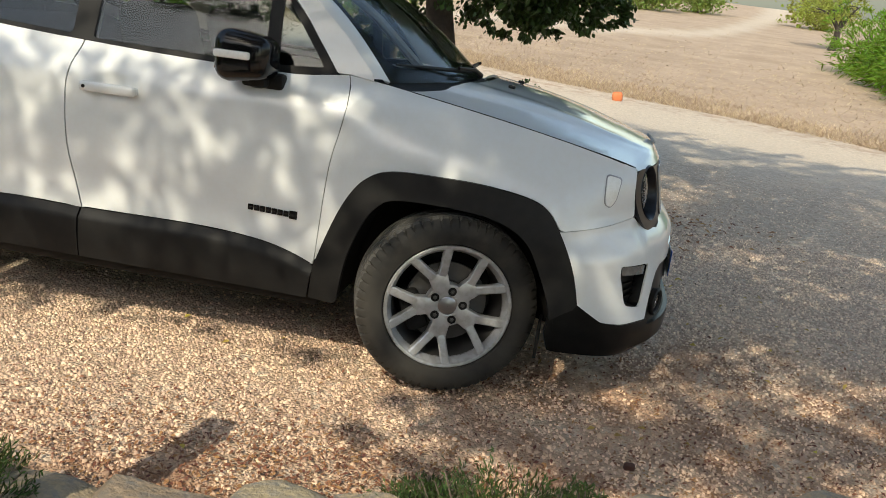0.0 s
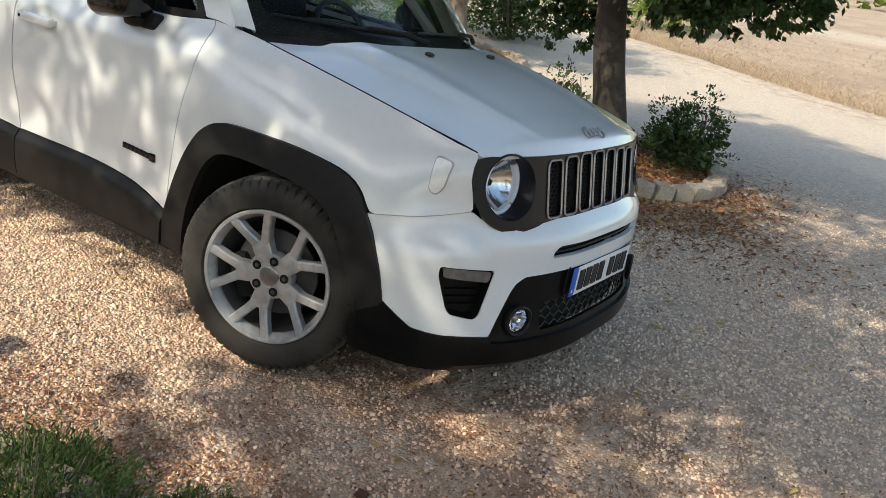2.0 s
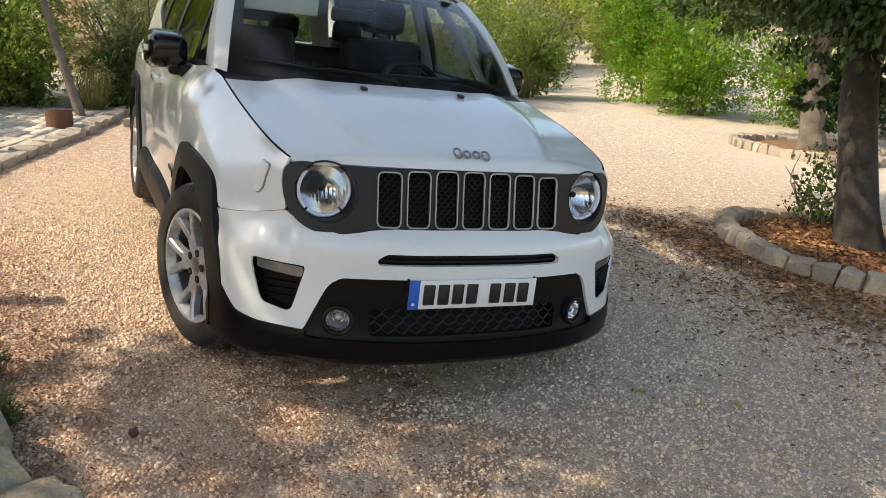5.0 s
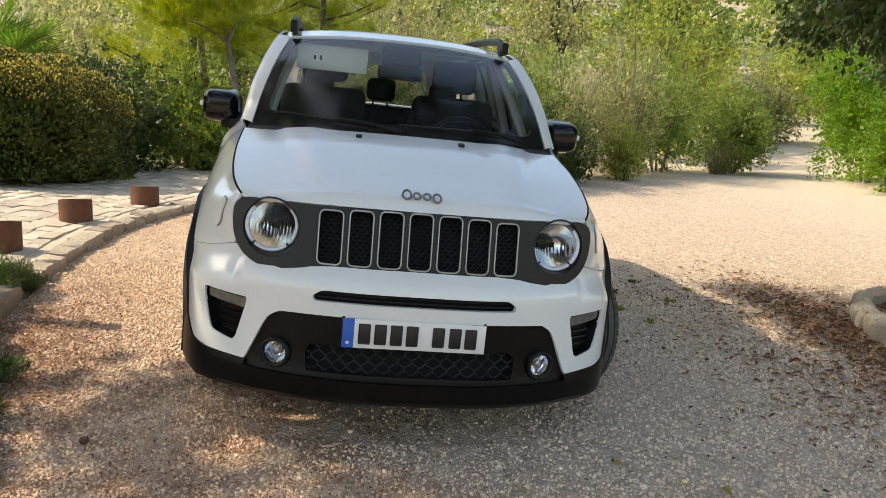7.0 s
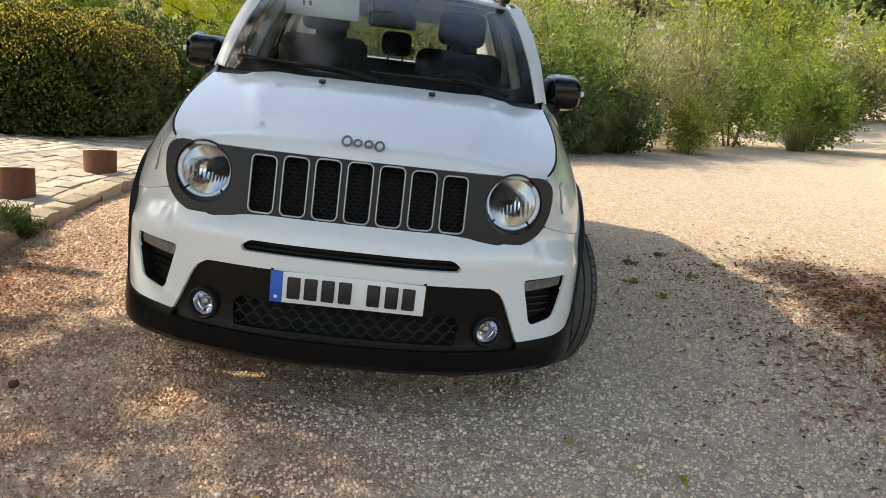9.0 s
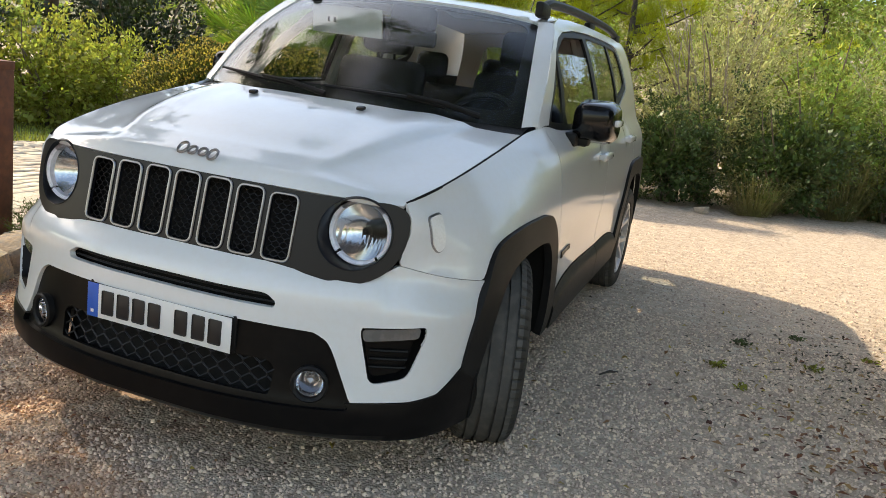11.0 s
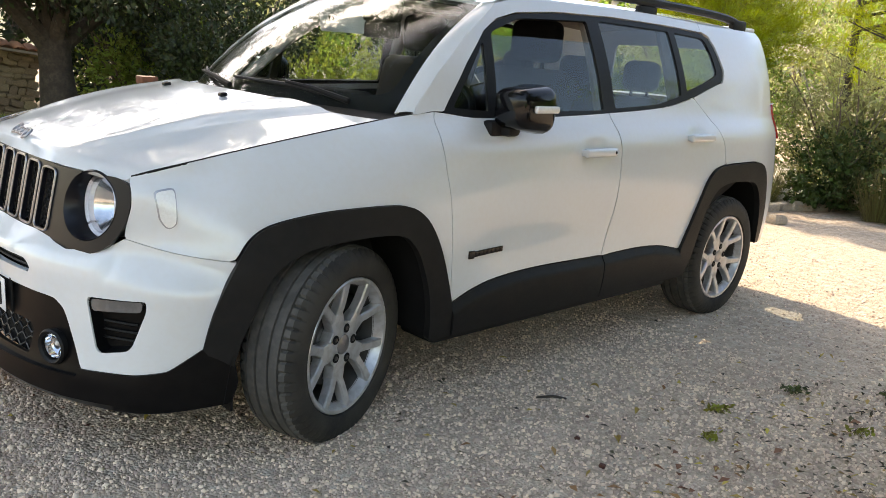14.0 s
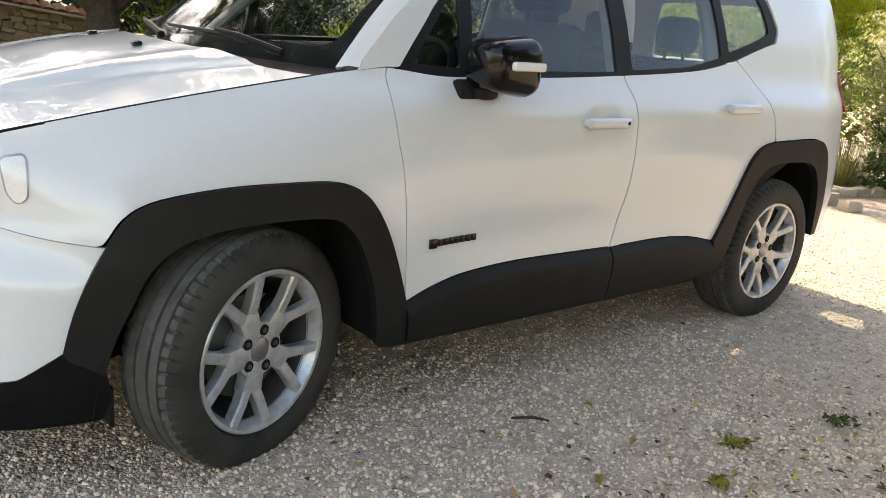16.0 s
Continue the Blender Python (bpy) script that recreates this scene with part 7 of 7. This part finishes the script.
# ---- the planted bed ----
def rosemary(x, y, r, h, n, seed):
    g = np.random.default_rng(seed)
    th = thing("rosemary_bush", "low needle-leaved rosemary bush in the stone-edged bed", "shrub", Matrix.Translation(at(x, y)), "bed plants")
    m = max(30, int(n / 60))
    a, rr = g.uniform(0, 6.28, m), r * g.random(m) ** 0.6
    tips = np.stack([rr * np.cos(a), rr * np.sin(a), h * (1.05 - 0.6 * (rr / r) ** 2) * g.uniform(0.7, 1.1, m)], 1)
    roots = tips * np.array((0.45, 0.45, 0.0))
    bm = bmesh.new()
    for p, q in list(zip(roots, tips))[:60]:
        tube(bm, [tuple(p), tuple((p + q) / 2 + np.array((0, 0, 0.02))), tuple(q)], [0.004, 0.003, 0.0015], 4, caps=False)
    part("woody_base", bm, TWIG, th, "thin woody stems")
    k = g.integers(0, m, n)
    t = g.uniform(0.25, 1.0, n)[:, None]
    P = roots[k] * (1 - t) + tips[k] * t + g.normal(0, 0.010, (n, 3))
    D = (tips - roots)[k]
    D /= np.linalg.norm(D, axis=1, keepdims=True) + 1e-9
    P[:, 2] = np.maximum(P[:, 2], 0.004)
    V, F = leaves(P, D + g.normal(0, 0.35, (n, 3)), 0.026, 0.0048, g, spread=0.8)
    pieces_mesh("needles", V, F, L_ROSE, th)


for k, (x, y, r, h, n) in enumerate(((0.42, -1.98, 0.34, 0.34, 9000), (0.72, -2.05, 0.30, 0.30, 8000), (1.25, -1.80, 0.26, 0.30, 7000), (1.05, -2.15, 0.30, 0.28, 7000), (1.45, -2.05, 0.26, 0.26, 6000), (-0.98, -2.22, 0.26, 0.30, 6500), (-1.15, -2.05, 0.15, 0.20, 3000), (0.18, -1.72, 0.16, 0.14, 3000), (0.62, -1.60, 0.12, 0.16, 2200), (1.55, -1.50, 0.12, 0.18, 2200), (-0.2, -2.45, 0.3, 0.3, 5000))):
    rosemary(x, y, r * 1.2, h * 1.05, int(n * 1.6), 300 + k)

# ---- lawn, garden wall and old tree past the terrace ----
LAWN = mat("lawn_soil", (0.10, 0.145, 0.03), 0.95, other=(0.16, 0.18, 0.05), scale=1.5, mix=0.8, bump=0.6, bump_scale=60)


def lawn_front(x):
    return -5.75 - 2.9 * ease((x + 3.4) / 1.6) + 0.25 * max(0.0, -5.0 - x)


lawn = thing("lawn", "strip of mown green lawn past the terrace", "lawn", kind="structure")
V, F = [], []
for i, x in enumerate(np.linspace(-9, 7, 33)):
    for k in range(5):
        y0 = lawn_front(x)
        V.append(at(x, y0 + (-12.0 - 0.1 * (x + 2) - y0) * k / 4, 0.02))
for i in range(32):
    for j in range(4):
        F.append((i * 5 + j, i * 5 + j + 1, (i + 1) * 5 + j + 1, (i + 1) * 5 + j))
mesh_object("turf", V, F, LAWN, lawn, fix=True)
n = 34000
P = np.stack([rng.uniform(-9, 6, n), rng.uniform(0, 1, n) ** 1.6], 1)
B = np.array([at(a, lawn_front(a) + (-12.0 - 0.1 * (a + 2) - lawn_front(a)) * b, 0.02) for a, b in P])
a = rng.uniform(0, 6.28, n)
s = np.stack([np.cos(a), np.sin(a), np.zeros(n)], 1) * 0.007
tip = B + np.stack([rng.normal(0, 0.02, n), rng.normal(0, 0.02, n), rng.uniform(0.03, 0.07, n)], 1)
V = np.stack([B - s, B + s, tip], 1).reshape(-1, 3)
tagged(pieces_mesh("lawn_grass", V, np.arange(3 * n).reshape(-1, 3), L_YELLOW), "short bright green lawn grass", "grass", kind="stuff")

wall = thing("garden_wall", "low dry-stone garden wall with terracotta tile coping", "wall", Matrix.Translation(at(-1.2, -12.6)), kind="structure")
WALL_STONE = mat("wall_stone", (0.34, 0.255, 0.165), 0.95, other=(0.22, 0.165, 0.11), scale=8, mix=0.8, bump=0.7, bump_scale=26, obrandom=0.22)
W_ROCKS = rock_meshes("wall_stone", 7, WALL_STONE, 17, 0.38, 2, 0.16)
bm = bmesh.new()
block(bm, -2.1, 3.2, -0.22, 0.14, -0.2, 1.30)
part("wall_core", bm, WALL_STONE, wall)
z = 0.02
while z < 1.28:
    hh = random.uniform(0.08, 0.14)
    x = -2.12 + random.uniform(-0.05, 0.05)
    while x < 3.0:
        w = random.uniform(0.10, 0.25)
        ob = new("wall_stone", random.choice(W_ROCKS))
        ob.parent = wall
        ob.matrix_basis = Matrix.Translation((x + w / 2, 0.15, z + hh / 2 + random.uniform(-0.015, 0.015))) @ pose(0, 0, 0, random.uniform(-6, 6), random.uniform(-9, 9), random.uniform(-6, 6)) @ Matrix.Diagonal((w * 1.0, 0.15, hh * random.uniform(0.85, 1.1), 1))
        x += w
    z += hh
for side in (1, -1):
    x = -2.2
    while x < 3.2:
        bm = bmesh.new()
        rows_ = []
        for q in range(7):
            t = math.pi * q / 6
            rows_.append((0.10 * math.cos(t), 0.06 * math.sin(t)))
        a_ = [bm.verts.new((x + p, side * 0.02, 1.40 + r_)) for p, r_ in rows_]
        b_ = [bm.verts.new((x + p * 1.1, side * 0.38 - 0.03, 1.28 + r_)) for p, r_ in rows_]
        for q in range(6):
            bm.faces.new((a_[q], a_[q + 1], b_[q + 1], b_[q]))
        bmesh.ops.solidify(bm, geom=bm.faces, thickness=0.014)
        part("roof_tile", bm, TERRACOTTA, wall, smooth=True)
        x += 0.21
bm = bmesh.new()
block(bm, -2.25, 3.25, -0.42, 0.36, 1.255, 1.29)
part("coping_bed", bm, MORTAR, wall)
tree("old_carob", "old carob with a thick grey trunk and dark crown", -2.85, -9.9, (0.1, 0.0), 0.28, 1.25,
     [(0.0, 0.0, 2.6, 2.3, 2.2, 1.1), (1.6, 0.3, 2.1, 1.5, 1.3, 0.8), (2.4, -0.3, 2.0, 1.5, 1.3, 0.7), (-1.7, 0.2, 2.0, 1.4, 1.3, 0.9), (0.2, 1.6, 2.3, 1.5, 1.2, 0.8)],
     L_SHADED, 34000, (0.10, 0.055), 24, bark=BARK, clumps=260, limbs=8)
shrub("shrub", "dark evergreen shrub under the old carob", -4.3, -8.3, 1.25, 1.9, L_SHADED, 9000, (0.06, 0.03), 401)
shrub("shrub", "sunny yellow-green shrub past the hedge", -5.9, -7.2, 1.1, 1.6, L_YELLOW, 9000, (0.06, 0.03), 402)

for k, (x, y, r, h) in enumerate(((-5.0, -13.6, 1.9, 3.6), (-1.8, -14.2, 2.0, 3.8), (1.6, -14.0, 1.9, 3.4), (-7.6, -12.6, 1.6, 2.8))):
    shrub("shrub", "tall dark evergreen shrub behind the garden wall", x, y, r, h, L_SHADED, 9000, (0.11, 0.06), 410 + k)

# trees behind the garden wall, leaves darkened for shade, tall to block low sky
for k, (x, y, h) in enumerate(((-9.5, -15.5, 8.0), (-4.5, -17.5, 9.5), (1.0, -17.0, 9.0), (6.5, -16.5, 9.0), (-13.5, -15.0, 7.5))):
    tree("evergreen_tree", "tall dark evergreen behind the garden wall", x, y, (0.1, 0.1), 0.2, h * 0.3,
         [(0.0, 0.0, h * 0.66, 2.4, 2.2, h * 0.30), (1.4, 0.5, h * 0.48, 1.7, 1.6, h * 0.22), (-1.5, 0.2, h * 0.46, 1.7, 1.6, h * 0.22)], L_SHADED, 12000, (0.20, 0.11), 500 + k, clumps=150, limbs=4)

# taller trees beyond the shrubs
for k, (x, y, h, m_) in enumerate(((-21.0, 6.5, 8.0, L_OLIVE), (-20.0, 10.0, 7.6, L_GREEN), (-24.0, 3.0, 8.0, L_GREEN), (-22.5, 16.6, 8.4, L_GREEN), (-13.5, 18.5, 7.0, L_GREEN))):
    tree("evergreen_tree", "tall green tree standing behind the shrubs", x, y, (0.1, 0.1), 0.16, h * 0.3,
         [(0.0, 0.0, h * 0.68, 1.9, 1.8, h * 0.28), (1.1, 0.4, h * 0.50, 1.4, 1.3, h * 0.2), (-1.2, 0.2, h * 0.47, 1.4, 1.3, h * 0.2), (0.1, -1.0, h * 0.42, 1.2, 1.1, h * 0.16)], m_, 9000, (0.15, 0.07), 520 + k, clump=0.12, clumps=190, limbs=6)

# loose stones at the foot of the shrubs
for x, y, w in ((-6.15, -0.62, 0.20), (-6.05, -0.35, 0.16), (-7.0, 1.2, 0.14)):
    loose = thing("loose_stone", "small rough pale stone lying by the drive", "stone", Matrix.Translation(at(x, y, w * 0.2)), "loose stones")
    ob = new("stone", random.choice(KERB_ROCKS))
    ob.parent = loose
    ob.matrix_basis = pose(0, 0, 0, 4, -6, 40 * w * 10) @ Matrix.Diagonal((w, w * 0.75, w * 0.6, 1))

# orange marker by the field
mk_ = thing("marker_stone", "orange painted stone at the field's edge", "stone", Matrix.Translation(at(0.94, 11.5)))
me_ = rock_meshes("stone", 1, mat("orange_paint", (0.62, 0.17, 0.06), 0.8, other=(0.5, 0.2, 0.1), scale=20), 41, 0.6, 2)[0]
ob = new("stone", me_)
ob.parent = mk_
ob.matrix_basis = Matrix.Translation((0, 0, 0.06)) @ Matrix.Diagonal((0.17, 0.14, 0.17, 1))

# yellow-leaved little tree in the field
tree("almond_tree", "small yellowing tree standing in the dry field", 9.1, 30.6, (0.15, 0.0), 0.14, 0.9,
     [(0.0, 0.0, 1.7, 1.2, 1.2, 0.7), (0.7, 0.2, 1.5, 0.8, 0.8, 0.5), (-0.7, 0.0, 1.5, 0.8, 0.8, 0.5)], L_YELLOW, 3500, (0.10, 0.04), 25, clumps=60)


# ---- stuff: gravel, litter, field grass ----
def pebbles(n, seed):
    g = np.random.default_rng(seed)
    X = g.uniform(-6.5, 4.0, n)
    Y = g.uniform(-2.1, 7.0, n)
    thin = np.clip((X + 6.5) / 4.6, 0, 1) * np.clip((6.6 - Y) / 3.6, 0, 1)
    near = (X > -2.0) & (X < 2.7) & (Y < 2.6) & ~((np.abs(Y) < 0.55) & (X < 0.75))
    keep = g.random(n) < np.where(near, 1.0, 0.26 * thin ** 1.5)
    X, Y = X[keep], Y[keep]
    n = len(X)
    bl = np.interp(X, np.linspace(-4, 5, 60), [bed_line(v) for v in np.linspace(-4, 5, 60)])
    keep = (Y > bl + 0.02) & (np.hypot((X + 0.72) / 0.98, (Y - 4.10) / 0.98) > 1)
    X, Y = X[keep], Y[keep]
    n = len(X)
    Z = np.array([height(a, b) for a, b in zip(X, Y)])
    C = np.stack([X, Y, Z + 0.002], 1) @ TM.T
    O = np.array(((1, 0, -0.4), (-0.5, 0.87, -0.4), (-0.5, -0.87, -0.4), (0.36, 0.62, 0.62), (-0.72, 0, 0.62), (0.36, -0.62, 0.62)), float)
    size = 0.0056 * np.exp(g.normal(0, 0.28, n))
    S = size[:, None] * g.uniform(0.7, 1.35, (n, 3))
    S[:, 2] *= 0.95
    V = O[None] * S[:, None, :] * g.uniform(0.8, 1.25, (n, 6, 1))
    a = g.uniform(0, 6.28, n)
    c, s_ = np.cos(a)[:, None], np.sin(a)[:, None]
    tilt = g.normal(0, 0.5, n)[:, None]
    x1, y1, z1 = V[..., 0], V[..., 1] * np.cos(tilt) - V[..., 2] * np.sin(tilt), V[..., 1] * np.sin(tilt) + V[..., 2] * np.cos(tilt)
    V = np.stack([x1 * c - y1 * s_, x1 * s_ + y1 * c, z1], -1) + C[:, None, :]
    T = np.array(((0, 1, 3), (1, 2, 4), (2, 0, 5), (1, 4, 3), (2, 5, 4), (0, 3, 5), (3, 4, 5)))
    F = (np.arange(n) * 6)[:, None, None] + T[None]
    W = np.array([brownness(a, b) for a, b in zip(X[::1], Y[::1])])
    red = 0.6 * np.exp(-(((X - 1.4) / 1.9) ** 2 + ((Y + 0.75) / 1.0) ** 2) ** 2)
    bed = np.interp(X, np.linspace(-4, 5, 60), [bed_line(v) for v in np.linspace(-4, 5, 60)])
    red = np.maximum(red, 1.0 * np.exp(-((Y - bed - 0.1) / 0.34) ** 2) * np.clip((X + 1.9) / 0.9, 0, 1))
    red *= np.array([min(1.0, max(0.0, 0.45 + 1.6 * noise.noise(Vector((a * 3.1, b * 3.1, 2))))) for a, b in zip(X, Y)]) * (g.random(n) < 0.75)
    return V.reshape(-1, 3), F.reshape(-1, 3), np.repeat(W, 6), np.repeat(red, 6)


PEBBLE = mat("pebble", (0.67, 0.58, 0.49), 0.9, other=(0.56, 0.48, 0.40), scale=1.2, mix=0.6, island=0.45, spec=0.2)
pn = PEBBLE.node_tree
pb = pn.nodes["Principled BSDF"]
p_src = pb.inputs["Base Color"].links[0].from_socket
p_at = pn.nodes.new("ShaderNodeAttribute")
p_at.attribute_name = "brown"
p_mx = pn.nodes.new("ShaderNodeMix")
p_mx.data_type, p_mx.blend_type = "RGBA", "MULTIPLY"
pn.links.new(p_at.outputs["Fac"], p_mx.inputs[0])
pn.links.new(p_src, p_mx.inputs[6])
p_mx.inputs[7].default_value = (1.05, 0.875, 0.775, 1)
pn.links.new(p_mx.outputs[2], pb.inputs["Base Color"])
r_at = pn.nodes.new("ShaderNodeAttribute")
r_at.attribute_name = "red"
r_mx = pn.nodes.new("ShaderNodeMix")
r_mx.data_type = "RGBA"
pn.links.new(r_at.outputs["Fac"], r_mx.inputs[0])
pn.links.new(p_mx.outputs[2], r_mx.inputs[6])
r_mx.inputs[7].default_value = (0.29, 0.15, 0.085, 1)
pn.links.new(r_mx.outputs[2], pb.inputs["Base Color"])
V, F, B_, R_ = pebbles(440000, 5)
stones = pieces_mesh("gravel", V, F, PEBBLE, smooth=True)
stones.data.attributes.new("brown", "FLOAT", "POINT").data.foreach_set("value", B_)
stones.data.attributes.new("red", "FLOAT", "POINT").data.foreach_set("value", R_)
tagged(stones, "loose pale crushed limestone gravel", "gravel", kind="stuff")


def litter(n, seed, centres, material, size, label):
    g = np.random.default_rng(seed)
    out = []
    for cx, cy, rx, ry, w in centres:
        m = int(n * w)
        out.append(np.stack([g.normal(cx, rx, m), g.normal(cy, ry, m)], 1))
    P2 = np.concatenate(out)
    bl = np.array([bed_line(max(-9, min(8, v))) for v in P2[:, 0]])
    P2 = P2[P2[:, 1] > bl + 0.03]
    P = np.array([at(a, b, 0.075 if math.hypot((a + 0.72) / 0.9, (b - 4.10) / 0.9) < 1 else 0.012) for a, b in P2])
    m = len(P)
    D = g.normal(0, 1, (m, 3))
    D[:, 2] = g.normal(0, 0.22, m)
    d = D / np.linalg.norm(D, axis=1, keepdims=True)
    up = np.array((0, 0, 1)) + g.normal(0, 0.30, (m, 3))
    s_ = np.cross(d, up)
    s_ /= np.linalg.norm(s_, axis=1, keepdims=True)
    ln, wd = (size * g.uniform(0.5, 1.3, m))[:, None], (size * 0.5 * g.uniform(0.6, 1.2, m))[:, None]
    lift = np.array((0, 0, 1)) * (size * 0.16)
    V = np.stack([P - d * ln * 0.5, P + s_ * wd * 0.5 + lift, P + d * ln * 0.5 + lift * 0.3, P - s_ * wd * 0.5 + lift], 1).reshape(-1, 3)
    tagged(pieces_mesh("fallen_leaves", V, np.arange(4 * m).reshape(-1, 4), material), label, "fallen leaves", kind="stuff")


DEAD = mat("dead_leaf", (0.22, 0.095, 0.045), 0.8, other=(0.33, 0.17, 0.075), scale=3, mix=0.9, island=0.5)
RED_CRUMB = mat("red_crumb", (0.20, 0.080, 0.042), 0.85, other=(0.28, 0.13, 0.065), scale=3, mix=0.9, island=0.5)
CONE = mat("cone_scale", (0.075, 0.026, 0.016), 0.8, other=(0.12, 0.045, 0.025), scale=60)
YELLOWED = mat("yellowed_leaf", (0.42, 0.31, 0.06), 0.7, other=(0.34, 0.20, 0.06), scale=3, mix=0.8, island=0.4)
litter(6200, 71, [(-0.74, 4.05, 0.50, 0.48, 0.75), (-0.4, 2.95, 0.8, 0.20, 0.30), (0.40, 3.7, 0.26, 0.6, 0.26), (-1.6, 3.0, 0.5, 0.25, 0.14), (0.1, 2.5, 0.7, 0.4, 0.14)], DEAD, 0.045, "brown fallen carob leaves on gravel and soil")
litter(7600, 74, [(1.2, -0.75, 0.9, 0.45, 0.35), (0.1, -1.58, 0.8, 0.20, 0.65)], RED_CRUMB, 0.020, "small reddish leaf crumbs on the gravel")
litter(260, 72, [(-1.3, 1.9, 0.6, 0.35, 0.5), (0.8, 0.6, 1.2, 0.9, 0.4)], YELLOWED, 0.035, "scattered yellowed leaves on the gravel")
litter(500, 73, [(-1.6, 2.2, 0.5, 0.35, 0.7), (0.2, 1.8, 1.2, 0.6, 0.3)], mat("dark_litter", (0.06, 0.045, 0.03), 0.9, other=(0.10, 0.09, 0.04), scale=4, island=0.4), 0.030, "small dark leaf scraps on the gravel")
# one fir cone and a stick
cone = thing("dry_cone", "reddish dry cone lying on the gravel", "cone", Matrix.Translation(at(0.78, -1.15, 0.015)))
me_cone = rock_meshes("cone", 1, CONE, 43, 0.7, 3, 0.16)[0]
ob = new("cone", me_cone)
ob.parent = cone
ob.matrix_basis = Matrix.Diagonal((0.036, 0.028, 0.022, 1))
stick = thing("stick", "short dark stick lying on the gravel", "stick", Matrix.Translation(at(-0.82, 1.145, 0.012)))
bm = bmesh.new()
tube(bm, [(-0.05, 0.03, 0), (0.0, 0.0, 0.008), (0.06, -0.035, 0)], [0.004, 0.006, 0.004], 6)
part("twig", bm, BARK, stick)

n = 46000
g = np.random.default_rng(81)
X = g.uniform(-9, 14, n)
off = np.where(g.random(n) < 0.6, g.exponential(0.8, n), g.exponential(4.0, n))
Y = np.interp(X, np.linspace(-12, 16, 60), [field_edge(v) for v in np.linspace(-12, 16, 60)]) + off - 0.15
B = np.array([at(a, b) for a, b in zip(X, Y)])
a = g.uniform(0, 6.28, n)
w = 0.006 + 0.0012 * off
s = np.stack([np.cos(a), np.sin(a), np.zeros(n)], 1) * w[:, None]
hh = g.uniform(0.06, 0.26, n) * np.where(off < 1.6, 0.42, 0.2)
tip = B + np.stack([g.normal(0, 0.07, n), g.normal(0, 0.07, n), hh], 1)
V = np.stack([B - s, B + s, tip], 1).reshape(-1, 3)
tagged(pieces_mesh("dry_grass", V, np.arange(3 * n).reshape(-1, 3), L_DRY), "dry straw-coloured grass of the field", "grass", kind="stuff")


# weeds, yellow leaves and dark seed heads on the open gravel
def weed(x, y, r, n, seed, material, label):
    g = np.random.default_rng(seed)
    th = thing("weed", label, "weed", Matrix.Translation(at(x, y)), "small weeds")
    P = np.stack([g.normal(0, r * 0.5, n), g.normal(0, r * 0.35, n), g.uniform(0.008, 0.028, n)], 1)
    D = np.stack([P[:, 0], P[:, 1], np.full(n, 0.01)], 1)
    V, F = leaves(P, D * 20, 0.030, 0.013, g)
    pieces_mesh("foliage", V, F, material, th)
    bm = bmesh.new()
    for k in range(5):
        a = g.uniform(0, 6.28)
        tube(bm, [(0, 0, -0.004), (0.4 * r * math.cos(a), 0.3 * r * math.sin(a), 0.014), (0.8 * r * math.cos(a), 0.6 * r * math.sin(a), 0.010)], [0.002, 0.0015, 0.001], 4, caps=False)
    part("stem", bm, TWIG, th)


L_WEED = leaf_mat("weed_leaf", (0.15, 0.17, 0.03), (0.30, 0.25, 0.05), island=0.5)
L_WEED_DARK = leaf_mat("dark_weed_leaf", (0.055, 0.075, 0.025), (0.10, 0.11, 0.04), island=0.5)
for k, (x, y, r, n, dark) in enumerate(((-1.29, 1.615, 0.06, 46, False), (-1.75, 1.70, 0.075, 60, True), (-1.02, 1.72, 0.05, 26, False), (-1.55, 2.05, 0.07, 34, False), (-2.05, 2.0, 0.06, 30, True), (-1.9, 2.35, 0.06, 26, False))):
    weed(x, y, r, n, 900 + k, L_WEED_DARK if dark else L_WEED, "small dark green weed flattened on gravel" if dark else "small yellow-green weed growing in gravel")


def fallen_leaf(x, y, turn, size):
    th = thing("fallen_leaf", "single yellow leaf lying on the gravel", "leaf", Matrix.Translation(at(x, y, 0.014)) @ TILT @ pose(0, 0, 0, 6, 8, turn), "single leaves")
    bm = bmesh.new()
    spine = [bm.verts.new((size * (t - 0.5), 0, 0.012 * math.sin(3 * t))) for t in np.linspace(0, 1, 6)]
    for side in (1, -1):
        edge = [bm.verts.new((size * (t - 0.5), side * size * 0.27 * math.sin(math.pi * t) ** 0.7, 0.012 * math.sin(3 * t) + 0.006)) for t in np.linspace(0, 1, 6)[1:-1]]
        line = [spine[0], *edge, spine[-1]]
        for a, b, c, d in zip(spine, spine[1:], line[1:], line):
            bm.faces.new([v for v in dict.fromkeys((a, b, c, d))])
    bmesh.ops.solidify(bm, geom=bm.faces, thickness=0.0012)
    part("blade", bm, YELLOWED, th)


for x, y, turn, size in ((1.14, 1.15, 20, 0.055), (0.94, 0.81, 75, 0.050), (-0.99, 1.43, 10, 0.045), (-0.72, 1.52, 50, 0.045), (-1.05, 1.18, 120, 0.04), (0.51, 0.43, 30, 0.035)):
    fallen_leaf(x, y, turn, size)

for x, y, w in ((-0.62, 1.42, 0.018), (-0.52, 1.60, 0.022), (-0.80, 1.33, 0.014), (-0.35, 1.78, 0.018)):
    seed = thing("seed_head", "small dark dry seed head on the gravel", "seed head", Matrix.Translation(at(x, y, 0.008)), "seed heads")
    ob = new("husk", me_cone)
    ob.parent = seed
    ob.matrix_basis = pose(0, 0, 0, 10, 5, w * 5000) @ Matrix.Diagonal((w, w * 0.8, w * 0.65, 1))
